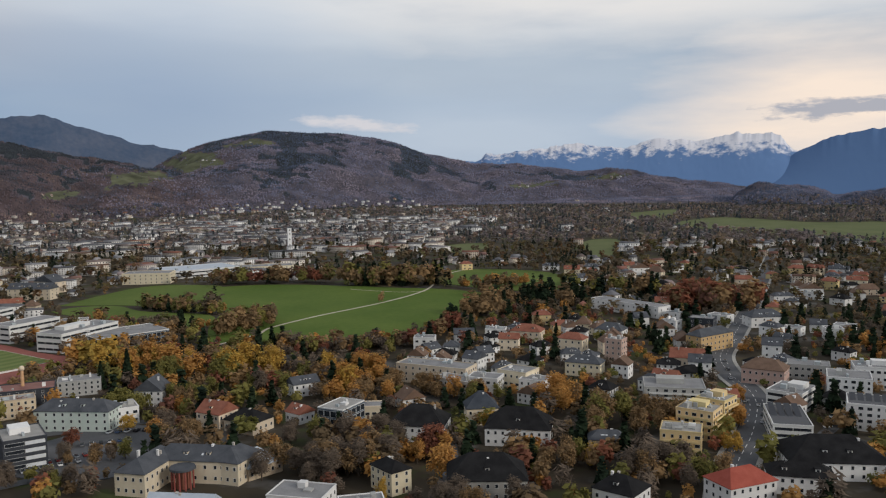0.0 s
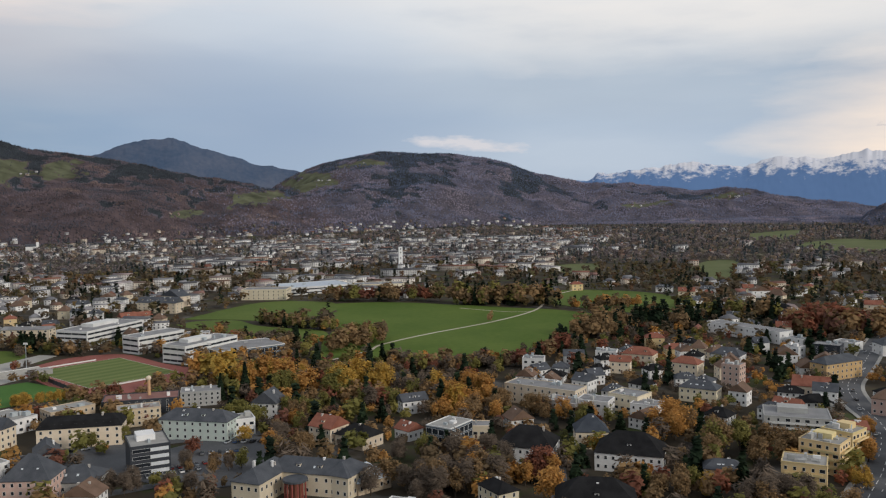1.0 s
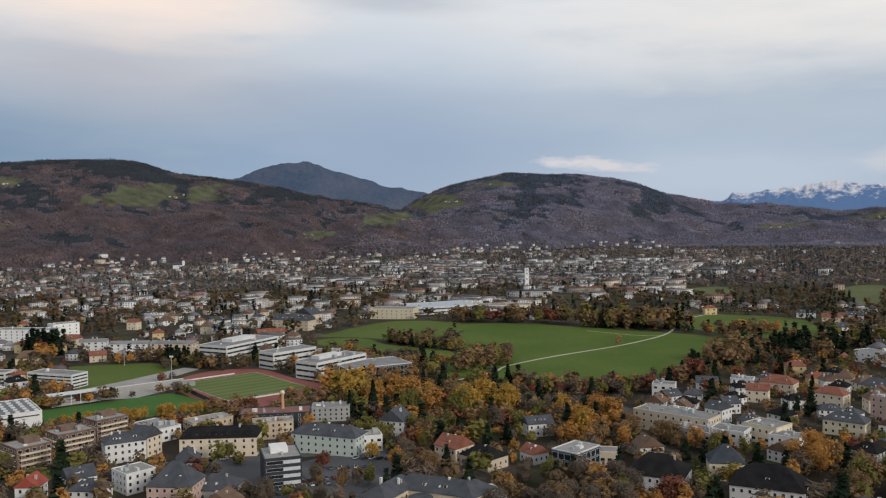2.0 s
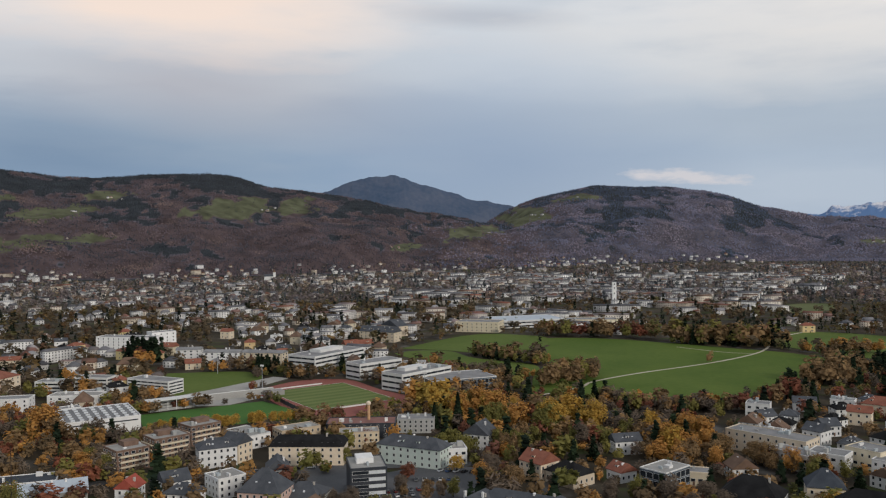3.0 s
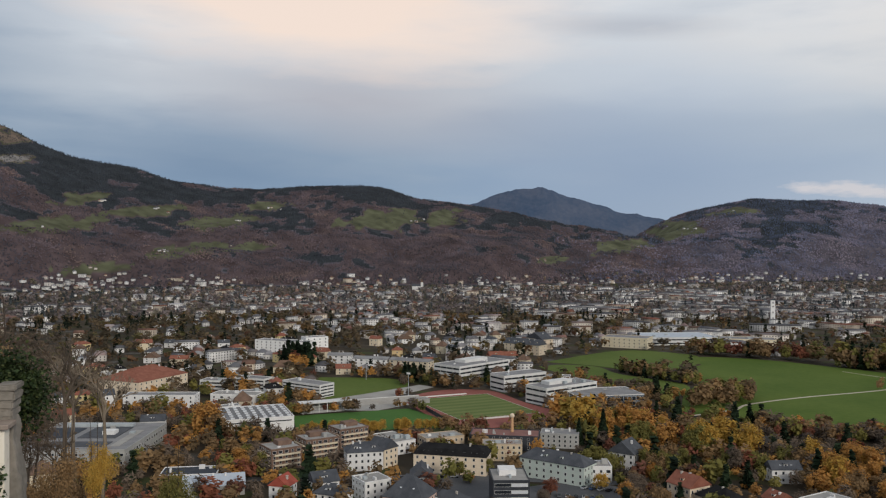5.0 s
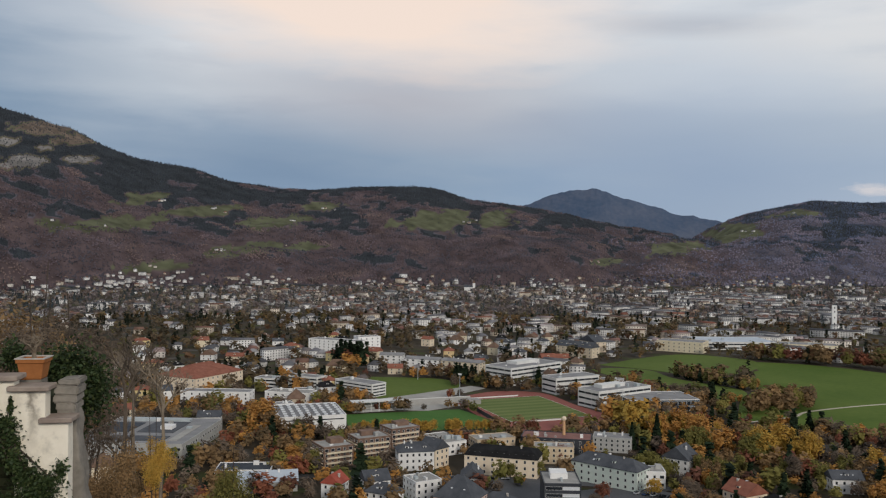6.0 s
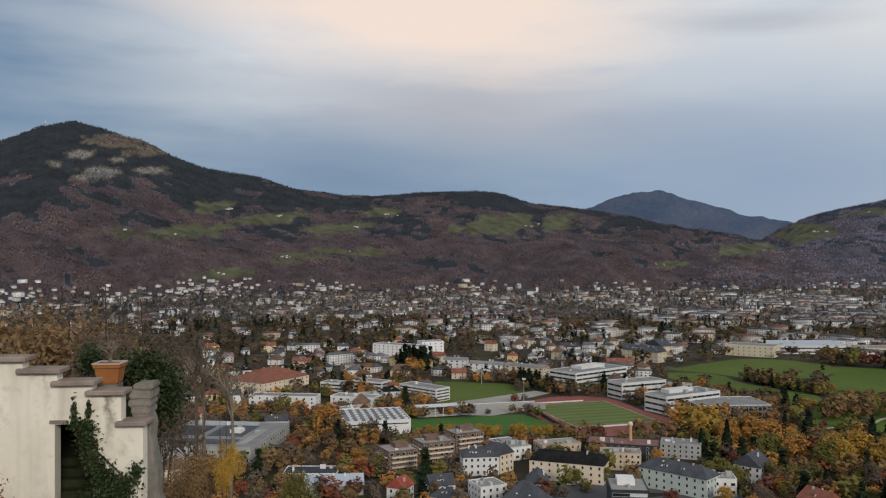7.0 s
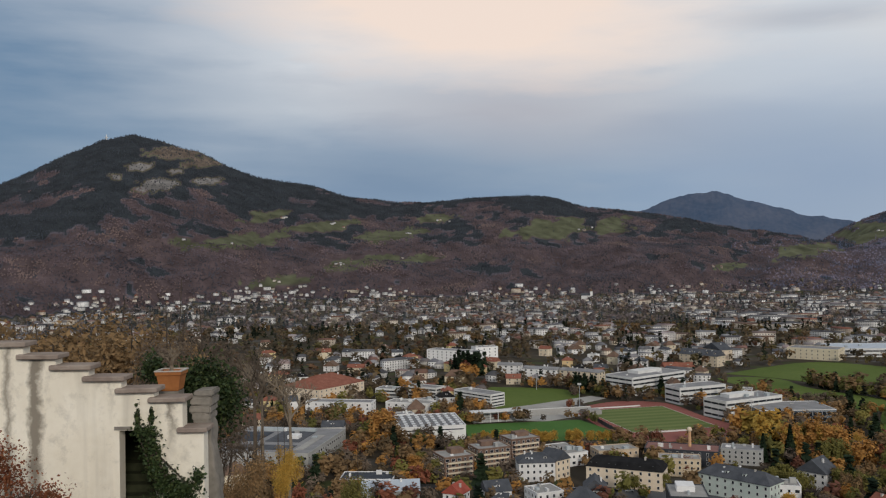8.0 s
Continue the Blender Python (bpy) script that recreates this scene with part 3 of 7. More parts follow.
tagged(ribbon("footpath", [(-100, 892), (-50, 866), (-22, 866)], 1.3, 0.05, PATHDIRT), "narrow gravel path branching off", "path", kind="structure")
tagged(ribbon("main_road", MAIN_ROAD, 14.0, 0.08, ASPHALT, 0.2), "grey asphalt main road with lane markings", "road", kind="structure")


# ---- buildings ----
OCCUPIED = []
shared = {}


def window_mesh(w, h, pane=None):
    """One window: a proud frame with its reveal and a set-back pane."""
    pane = pane or GLASS
    key = ("window", round(w, 1), round(h, 1), pane.name)
    if key not in shared:
        f, a, y0, y1, y2 = 0.09, w / 2, -0.07, -0.01, 0.06
        ring = lambda x, z0, z1, y: [(-x, y, z0), (x, y, z0), (x, y, z1), (-x, y, z1)]
        v = ring(a, 0, h, y2) + ring(a, 0, h, y0) + ring(a - f, f, h - f, y0) + ring(a - f, f, h - f, y1)
        q = []
        for k in range(3):
            q += [(4 * k + i, 4 * k + (i + 1) % 4, 4 * k + 4 + (i + 1) % 4, 4 * k + 4 + i) for i in range(4)]
        q.append((12, 13, 14, 15))
        shared[key] = mesh_from("window", v, q, [FRAMEWHITE, pane], [0] * 12 + [1])
    return shared[key]


def small_box(name, w, d, h, mat):
    key = (name, round(w, 1), round(d, 1), round(h, 1), mat.name)
    if key not in shared:
        rows = [(-w / 2, -d / 2, 0, w / 2, d / 2, h)]
        if name == "chimney":
            rows.append((-w / 2 - 0.08, -d / 2 - 0.08, h + 0.002, w / 2 + 0.08, d / 2 + 0.08, h + 0.15))
        shared[key] = boxes(name, rows, [mat])
    return shared[key]


def pitched(w, d, h, rise, kind, over=0.5, thick=0.25):
    """A hipped, pyramid or gabled roof slab over a w x d rectangle, its ridge along the longer side (gable2: along the depth)."""
    a, b = w / 2 + over, d / 2 + over
    if kind == "gable2":
        v, f = pitched(d, w, h, rise, "gable", over, thick)
        return [(-q[1], q[0], q[2]) for q in v], f
    if kind == "pyramid":
        run = max(0.3, a - b) if a > b else 0.0
        ridge = [(-run, 0), (run, 0)]
    elif kind == "gable":
        ridge = [(-a, 0), (a, 0)]
    elif a >= b:
        ridge = [(-(a - b * 0.85), 0), (a - b * 0.85, 0)]
    else:
        ridge = [(0, -(b - a * 0.85)), (0, b - a * 0.85)]
    base = [(-a, -b), (a, -b), (a, b), (-a, b)]
    verts = [(x, y, h - thick) for x, y in base] + [(x, y, h) for x, y in base] + [(x, y, h + rise) for x, y in ridge]
    faces = [(0, 3, 2, 1), (0, 1, 5, 4), (1, 2, 6, 5), (2, 3, 7, 6), (3, 0, 4, 7)]
    if ridge[0][1] == 0 and ridge[1][1] == 0:
        faces += [(4, 5, 9, 8), (5, 6, 9), (6, 7, 8, 9), (7, 4, 8)]
    else:
        faces += [(4, 5, 8), (5, 6, 9, 8), (6, 7, 9), (7, 4, 8, 9)]
    return verts, faces


def building(kind, x, y, rot, w, d, h, roof, wall, tile, floors, label, group=""):
    rng = random.Random(int(x * 31 + y * 17))
    OCCUPIED.append((x, y, max(w, d) * 0.62, w, d, rot))
    root = new(kind)
    root.matrix_basis = pose(x, y, -0.3, 0, 0, rot)
    tagged(root, label, "house" if kind in ("house", "villa", "villa_wing", "tower_house") else "building", group)
    h += 0.3
    sheer = h - 0.26 if roof not in ("flat",) else h
    wv = box_data(-w / 2, -d / 2, 0, w / 2, d / 2, sheer)
    part("wall", mesh_from("wall", *wv, [wall]), root)
    ridge = min(w, d)
    if roof == "flat":
        t = 0.35
        rim = [(-w / 2 - 0.1, -d / 2 - 0.1, h + 0.003, w / 2 + 0.1, -d / 2 + t, h + 0.55), (-w / 2 - 0.1, d / 2 - t, h + 0.003, w / 2 + 0.1, d / 2 + 0.1, h + 0.55), (-w / 2 - 0.1, -d / 2 + t, h + 0.003, -w / 2 + t, d / 2 - t, h + 0.55), (w / 2 - t, -d / 2 + t, h + 0.003, w / 2 + 0.1, d / 2 - t, h + 0.55)]
        top = part("roof", boxes("roof", [(-w / 2 + t, -d / 2 + t, h + 0.004, w / 2 - t, d / 2 - t, h + 0.2)], [tile]), root)
        part("parapet", boxes("parapet", rim, [wall if wall not in (GLASSWALL,) else FRAMEWHITE]), root)
        if kind == "campus_block":
            for bx, by, bw, bd, bh, bm_ in ((-20, 6, 20, 26, 0.3, DARKSLATE), (6, 8, 22, 30, 0.3, SLATE), (2, -22, 34, 12, 0.3, SLATE), (10, 4, 7, 7, 2.4, WHITE), (-4, 26, 40, 5, 1.6, ZINCWALL), (24, -6, 5, 40, 0.25, PAVING)):
                part("roof_field", small_box("roof_field", bw, bd, bh, bm_), top, pose(bx, by, h + 0.203))
        if tile is SOLAR:
            for i in range(int(w / 3.5)):
                part("solar_panel", small_box("solar_panel", 2.6, d * 0.75, 0.12, SOLAR), top, pose(-w / 2 + 2.4 + i * 3.5, 0, h + 0.45, 8, 0, 0))
        elif tile is SKYLIGHT:
            for i in range(9):
                for j in range(6):
                    part("rooflight", small_box("rooflight", 2.4, 2.4, 0.7, PALEGLASS), top, pose(-w / 2 + w * (i + 0.5) / 9, -d / 2 + d * (j + 0.5) / 6, h + 0.2))
        else:
            for i in range(rng.randint(2, 5) if wall is not YELLOW else 12):
                part("roof_vent", small_box("roof_vent", rng.choice((1.0, 1.8, 3.0)), rng.choice((1.0, 2.0, 3.0)), rng.choice((0.7, 1.2, 2.2)), rng.choice((CONCRETE, ZINCWALL, WHITE))), top, pose(rng.uniform(-0.38, 0.38) * w, rng.uniform(-0.35, 0.35) * d, h + 0.2))
            if floors >= 3 and min(w, d) > 12 and kind in ("apartment_block", "office_block", "school_block") and rng.random() < 0.6:
                part("penthouse", small_box("penthouse", round(w * 0.45), round(d * 0.4), 2.6, wall if wall is not DARKWALL else WHITE), root, pose(rng.uniform(-0.15, 0.15) * w, 0.12 * d, h + 0.2))
    else:
        if roof == "mansard":
            rise, inset = 3.0, 1.9
            v = [(-w / 2 - 0.4, -d / 2 - 0.4, h - 0.25), (w / 2 + 0.4, -d / 2 - 0.4, h - 0.25), (w / 2 + 0.4, d / 2 + 0.4, h - 0.25), (-w / 2 - 0.4, d / 2 + 0.4, h - 0.25)]
            a, b = w / 2 - inset, d / 2 - inset
            v += [(-a, -b, h + rise), (a, -b, h + rise), (a, b, h + rise), (-a, b, h + rise)]
            b2 = b * 0.2
            v += [(-a + b - b2, 0, h + rise + 1.6), (a - b + b2, 0, h + rise + 1.6)]
            f = [(0, 3, 2, 1), (0, 1, 5, 4), (1, 2, 6, 5), (2, 3, 7, 6), (3, 0, 4, 7), (4, 5, 9, 8), (5, 6, 9), (6, 7, 8, 9), (7, 4, 8)]
            top = part("roof", mesh_from("roof", v, f, [tile]), root)
            for i in range(int(w / 3.2)):
                part("roof_window", small_box("roof_window", 1.0, 1.4, 0.12, PALEGLASS), top, pose(-w / 2 + 2.2 + i * 3.2, -d / 2 + 0.75, h + 1.1, 58, 0, 0))
            peak = h + rise
        else:
            rise = ridge * {"hip": 0.32, "pyramid": 0.55, "gable": 0.36, "gable2": 0.45}[roof]
            if ridge > 24:
                rise = ridge * 0.2
            if "low roof" in label:
                rise = ridge * 0.16
            if "black" in label and ridge > 16:
                rise = 7.6
            v, f = pitched(w, d, h, rise, roof)
            top = part("roof", mesh_from("roof", v, f, [tile]), root)
            peak = h + rise * 0.55
            if roof.startswith("gable"):
                # the triangular ends of the wall
                if roof == "gable":
                    half, out = d / 2 - 0.05, w / 2 - 0.004
                    ends = [[(s * out, -half, h - 0.25), (s * out, half, h - 0.25), (s * out, 0, h + rise * 0.93)] for s in (-1, 1)]
                    inner = [[(s * (out - 0.3), q[1], q[2]) for q in e] for s, e in zip((-1, 1), ends)]
                else:
                    half, out = w / 2 - 0.05, d / 2 - 0.004
                    ends = [[(-half, s * out, h - 0.25), (half, s * out, h - 0.25), (0, s * out, h + rise * 0.93)] for s in (-1, 1)]
                    inner = [[(q[0], s * (out - 0.3), q[2]) for q in e] for s, e in zip((-1, 1), ends)]
                for e, n in zip(ends, inner):
                    gv = e + n
                    part("gable", mesh_from("gable", gv, [(0, 1, 2), (5, 4, 3), (0, 3, 4, 1), (1, 4, 5, 2), (2, 5, 3, 0)], [wall]), root)
        for i in range(rng.choice((1, 2, 2, 3)) if floors < 4 else 3):
            hh = rng.uniform(0.7, 1.2)
            part("chimney", small_box("chimney", 0.8, rng.choice((0.8, 1.2)), round(hh + ridge * 0.12), rng.choice((CHIMNEY, WHITE))), top, pose(rng.uniform(-0.3, 0.3) * w, rng.uniform(-0.12, 0.12) * d, peak - ridge * 0.06))
        if ridge > 9 and roof in ("hip", "gable") and w >= d and rng.random() < 0.6 and "low" not in label:
            for i in range(max(1, int(w / 9))):
                c = -w / 2 + w * (i + 0.5) / max(1, int(w / 9))
                if abs(c) > w / 2 - d * 0.35 and roof == "hip":
                    continue
                dz, dy = h + rise * 0.30, -d / 2 * 0.66
                dormer = part("dormer", boxes("dormer", [(-0.9, 0, 0, 0.9, 3.0, 1.35), (-1.1, -0.25, 1.353, 1.1, 3.4, 1.5)], [wall, tile], [0, 1]), top, pose(c, dy, dz))
                part("window", window_mesh(1.2, 1.0), dormer, pose(0, 0, 0.2))
        if tile is SLATE and ridge > 9 and roof in ("hip", "gable", "pyramid"):
            for i in range(rng.randint(1, 4)):
                part("roof_window", small_box("roof_window", 0.9, 1.2, 0.1, PALEGLASS), top, pose(rng.uniform(-0.25, 0.25) * w, -d / 2 * 0.62, h + rise * 0.40, math.degrees(math.atan2(rise, d / 2)), 0, 0))
    # openings on the sides that the terrace looks on
    storey = (h - 0.5) / floors
    for nx, ny, span, off in ((0, -1, w, d / 2), (1, 0, d, w / 2), (-1, 0, d, w / 2)):
        ang = radians(rot)
        wx, wy = nx * math.cos(ang) - ny * math.sin(ang), nx * math.sin(ang) + ny * math.cos(ang)
        if -(x * wx + y * wy) / math.hypot(x, y) < 0.12:
            continue
        turn = {(0, -1): 0, (1, 0): 90, (-1, 0): -90}[(nx, ny)]
        for k in range(floors):
            z0 = k * storey + storey * 0.36
            if kind == "sports_hall":
                part("window", window_mesh(span - 3, 0.9), root, pose(nx * off, ny * off, h - 2.6, 0, 0, turn))
                continue
            if wall in (BANDS, ZINCWALL) or (wall is DARKWALL and kind == "office_block"):
                n = max(1, int(span / 7.0))
                for i in range(n):
                    c = -span / 2 + 0.7 + (span - 1.4) * (i + 0.5) / n
                    part("window", window_mesh((span - 1.4) / n - 0.1, min(1.7, storey * 0.5), PALEGLASS if wall is DARKWALL and i % 3 else None), root, pose(nx * off - ny * c, ny * off + nx * c, z0, 0, 0, turn))
                continue
            if wall is GLASSWALL:
                n = max(2, int(span / 3.2))
                for i in range(n):
                    c = -span / 2 + span * (i + 0.5) / n
                    part("window", window_mesh(round(span / n - 0.35, 1), round(storey * 0.8, 1)), root, pose(nx * off - ny * c, ny * off + nx * c, k * storey + 0.35, 0, 0, turn))
                continue
            step = 3.0 if span < 30 and math.hypot(x, y) < 560 else 4.0 if math.hypot(x, y) < 640 else 5.5
            n = max(1, int((span - 1.0) / step))
            for i in range(n):
                c = -span / 2 + span * (i + 0.5) / n
                wide = 2.2 if (wall in (YELLOW, BROWNWALL) or kind == "apartment_block" or (roof == "flat" and floors < 3)) and rng.random() < 0.5 else 1.25
                part("window", window_mesh(wide, 1.6 if storey > 2.4 else 1.1), root, pose(nx * off - ny * c, ny * off + nx * c, z0, 0, 0, turn))
            if wall in (YELLOW, BROWNWALL, CONCRETE) and kind == "apartment_block" and k > 0:
                slabs = [(-span * 0.42, -1.6, 0, span * 0.42, 0.1, 0.2), (-span * 0.42, -1.6, 0.203, span * 0.42, -1.48, 1.0)]
                part("balcony", boxes("balcony", slabs, [FRAMEWHITE if wall is CONCRETE else (CREAM if wall is BROWNWALL else YELLOW)]), root, pose(nx * off, ny * off, k * storey, 0, 0, turn))
    if kind in ("house", "villa") and floors < 4:
        part("door", small_box("door", 1.1, 0.1, 2.1, BROWNTILE), root, pose(w * 0.1, -d / 2 - 0.02, 0.3))
    return root


building("villa_wing", -117.4, 323.0, -13.4, 13.0, 27.0, 9, "hip", CREAM, SLATE, 2, "cream villa wing with slate grey hipped roof")
building("villa_wing", -98.5, 330.0, -8.3, 38.0, 14.0, 9, "hip", CREAM, SLATE, 2, "cream villa main wing with slate grey roof and dormers")
building("villa_wing", -84.6, 329.0, -20.0, 13.0, 17.0, 9, "hip", CREAM, SLATE, 2, "cream villa side wing with slate grey hipped roof")
building("pavilion", -78.6, 335.5, 45.6, 16.2, 16.0, 5, "hip", TAN, ZINC, 1, "low pavilion with blue-grey metal roof beside the villa")
building("pavilion", -93.0, 286.5, -7.3, 23.8, 14.0, 5, "gable", TAN, ZINC, 1, "low annex with pale blue-grey sheet metal roof")
building("house", -52.5, 295.0, -14.0, 21.0, 15.0, 7, "flat", WHITE, ROOFGREY, 2, "white house with grey flat roof and roof hatches")
building("house", -30.0, 287.0, 12.0, 16.0, 11.0, 6, "flat", WHITE, ROOFGREY, 2, "low white house with grey flat roof")
building("long_block", -179.1, 400.4, -4.3, 37.4, 14.0, 10, "hip", MINT, SLATE, 3, "long pale mint apartment block with grey hipped roof")
building("annex", -161.3, 408.6, 30.0, 14.7, 12.0, 8, "flat", WHITE, GRAVEL, 2, "white flat-roofed annex beside the mint block")
building("house", -156.5, 441.2, -3.1, 14.6, 14.0, 9, "gable2", WHITE, SLATE, 3, "white house with tall gable and dark roof")
building("house", -111.6, 401.3, -26.8, 14.2, 13.7, 7.5, "gable", CREAM, REDTILE, 2, "cream house with red-brown tiled gable roof")
building("house", -94.5, 394.0, -29.6, 18.2, 14.8, 5.5, "hip", CREAM, BLACKTILE, 1, "cream bungalow villa with black hipped roof")
building("house", -72.0, 406.8, -38.0, 10.2, 10.0, 5, "gable", WHITE, REDTILE, 1, "small house with red tiled roof")
building("glass_block", -50.0, 395.2, -26.9, 14.1, 19.2, 11, "flat", GLASSWALL, GRAVEL, 3, "modern glazed cube of flats with white frames")
building("long_block", -4.9, 482.3, -26.0, 44.8, 16.0, 10.5, "flat", CREAM, ROOFGREY, 3, "long white flat-roofed apartment block")
building("long_block", 6.6, 457.3, -37.7, 22.6, 12.0, 8, "flat", WHITE, ROOFGREY, 2, "lower white apartment block with flat roof")
building("villa", 22.8, 461.4, -20.3, 17.7, 13.0, 8, "flat", WHITE, ROOFGREY, 2, "white modern villa with stepped flat roofs")
building("villa", 42.2, 472.1, -34.8, 18.4, 16.0, 9, "flat", CREAM, ROOFGREY, 2, "white terraced villa with roof terraces")
building("villa", 50.2, 458.1, -22.9, 15.2, 12.0, 7, "flat", WHITE, ROOFGREY, 2, "white modern villa with large window")
building("villa", 17.5, 402.0, 4.5, 15.4, 13.0, 8, "pyramid", CREAM, DARKSLATE, 2, "villa with steep dark slate pyramid roof")
building("villa", -11.6, 378.4, -10.5, 25.0, 20.0, 8, "hip", WHITE, BLACKTILE, 2, "white villa under a big black hipped roof")
building("villa", 33.6, 371.7, -10.9, 29.0, 20.0, 8, "hip", WHITE, BLACKTILE, 2, "white villa with broad black hipped roof and chimneys")
building("villa", 15.3, 309.5, 0.0, 29.3, 20.0, 8, "hip", STONE, BLACKTILE, 2, "grey stone villa with huge black hipped roof")
building("house", -21.3, 314.1, 38.9, 9.3, 14.0, 9, "hip", CREAM, BLACKTILE, 3, "cream corner house with dark roof")
building("house", 70.4, 355.8, -8.0, 16.2, 10.0, 6, "hip", TAN, SLATE, 2, "ochre house with grey hipped roof")
building("house", 62.4, 289.8, -39.0, 15.7, 14.0, 9, "hip", WHITE, BLACKTILE, 2, "house with black roof and white chimneys")
building("apartment_block", 101.3, 351.3, -18.6, 17.0, 14.0, 11, "flat", YELLOW, GRAVEL, 3, "yellow terraced apartment block with roof terraces")
building("apartment_block", 116.2, 375.1, -35.3, 17.0, 14.0, 13, "flat", YELLOW, GRAVEL, 4, "yellow apartment block with white roof terraces")
building("apartment_block", 129.9, 392.5, -42.9, 14.0, 14.0, 13, "flat", YELLOW, GRAVEL, 4, "tall yellow apartment block with flat roof")
building("apartment_block", 119.8, 430.7, -11.7, 30.7, 22.0, 10, "flat", CONCRETE, ROOFGREY, 4, "grey apartment block with stacked white balconies")
building("house", 180.7, 562.4, -55.9, 12.6, 33.5, 11, "hip", OCHRE, SLATE, 3, "ochre three-storey house with grey hipped roof")
building("house", 194.9, 623.8, -28.8, 18.1, 14.0, 11, "flat", DARKWALL, ROOFGREY, 3, "dark grey house with flat roof")
building("house", 106.0, 293.5, 23.1, 21.0, 14.0, 10, "hip", WHITE, REDROOF, 3, "white villa with bright red tiled hipped roof")
building("office_block", 176.3, 417.7, -41.2, 17.7, 22.0, 10, "flat", BANDS, ROOFGREY, 3, "white office block with flat roof")
building("office_block", 156.1, 374.0, -14.2, 16.6, 34.0, 9, "flat", BANDS, SOLAR, 3, "white office block with black solar panel roof")
building("apartment_block", 214.2, 436.0, -23.2, 21.4, 20.0, 12, "flat", WHITE, ROOFGREY, 4, "white cubic apartment block with flat roof")
building("apartment_block", 199.2, 385.8, -23.9, 18.5, 20.0, 12, "flat", WHITE, SOLAR, 4, "white apartment block with black solar panels")
building("apartment_block", 239.5, 456.4, -19.5, 24.3, 16.0, 12, "flat", WHITE, ROOFGREY, 3, "white cubic flats with flat roof")
building("hall", 154.6, 328.5, -6.2, 37.7, 26.0, 7, "hip", WHITE, BLACKTILE, 2, "long white building with broad black roof")
building("house", 133.4, 307.5, -13.7, 23.4, 12.0, 7, "hip", WHITE, BLACKTILE, 2, "white house with black hipped roof")
building("house", 183.1, 470.0, -32.1, 23.0, 16.0, 9, "hip", PINK, BROWNTILE, 2, "pinkish house with brown hipped roof")
building("house", 212.6, 481.2, -22.0, 22.7, 14.0, 8, "flat", CONCRETE, ROOFGREY, 2, "grey house with a flat roof")
building("villa", 60.5, 600.1, -21.8, 21.9, 14.0, 8, "hip", CREAM, REDTILE, 2, "cream villa with red tiled roof")
building("villa", 121.3, 600.6, -30.2, 20.2, 14.0, 8, "hip", WHITE, SLATE, 2, "white villa with grey hipped roof")
building("tower_house", 110.7, 532.7, -33.1, 11.4, 10.0, 14, "flat", PINK, ROOFGREY, 4, "pink tower-like house with flat roof")
building("house", 84.4, 495.5, -24.3, 21.3, 12.0, 8, "hip", CREAM, SLATE, 2, "cream house with long grey roof")
building("house", 88.2, 568.6, -29.7, 18.4, 12.0, 8, "hip", CREAM, REDTILE, 2, "house with bright red hipped roof")
building("long_block", 160.8, 718.1, -52.5, 74.1, 16.0, 9, "flat", WHITE, ROOFGREY, 2, "white terraced building with flat roofs")
building("house", 249.8, 647.1, 6.1, 27.5, 16.0, 8, "hip", WHITE, SLATE, 2, "white house with slate hipped roof at the road")
building("house", 152.4, 514.5, -20.8, 21.8, 14.0, 6, "gable", CREAM, REDTILE, 1, "low house with red roof beside the road")
building("house", -79.0, 458.2, 32.6, 15.1, 10.0, 7, "gable", WHITE, SLATE, 2, "white house with grey gable roof")
building("house", -40.6, 412.5, 2.9, 20.1, 10.0, 6, "flat", CREAM, ROOFGREY, 1, "low house with flat roof")
building("office_block", -181.3, 349.8, 33.8, 16.8, 21.4, 13, "flat", DARKWALL, GRAVEL, 4, "dark anthracite office block with white window bands")
building("villa", -241.4, 323.0, 63.5, 13.9, 14.0, 9, "flat", WHITE, GRAVEL, 3, "white flat-roofed house with roof terrace")
building("house", -229.9, 349.1, 33.4, 10.8, 13.0, 7, "gable2", WHITE, SLATE, 3, "white house with gable and grey roof")
building("house", -209.8, 309.1, 9.6, 19.2, 16.0, 10, "pyramid", PINK, SLATE, 3, "pink house with grey pyramid roof")
building("hall", -198.1, 322.7, 9.6, 18.5, 16.0, 5, "hip", CONCRETE, SLATE, 1, "low hall with dark grey roof")
building("long_block", -232.9, 383.9, 18.9, 39.3, 15.0, 10, "mansard", CREAM, BLACKTILE, 3, "cream apartment house with black mansard roof")
building("long_block", -234.6, 447.8, 23.4, 41.0, 18.0, 8, "flat", DARKWALL, REDFLAT, 3, "long dark block with reddish flat roof")
building("long_block", -207.7, 468.0, 21.3, 22.7, 14.0, 8, "flat", CONCRETE, ROOFGREY, 3, "long grey concrete block of flats")
building("house", -222.8, 421.7, 29.5, 22.1, 12.0, 9, "flat", TAN, GRAVEL, 3, "tan apartment house with balconies")
building("house", -287.5, 405.8, 66.5, 15.1, 26.0, 7, "flat", WHITE, GRAVEL, 2, "white terraced building with flat roof")
building("house", -266.5, 425.7, 56.0, 24.6, 14.0, 7, "flat", TAN, GRAVEL, 2, "flat-roofed terraced building with gravel roof")
building("school_block", -382.2, 664.3, 78.7, 68.1, 31.2, 15, "flat", BANDS, ROOFGREY, 4, "white school block with dark window bands")
building("school_block", -321.7, 638.2, 64.5, 44.9, 19.9, 13, "flat", BANDS, ROOFGREY, 3, "white school block with ribbon windows")
building("school_block", -268.2, 607.5, 69.5, 55.9, 22.9, 13, "flat", BANDS, ROOFGREY, 3, "pale school block with ribbon windows")
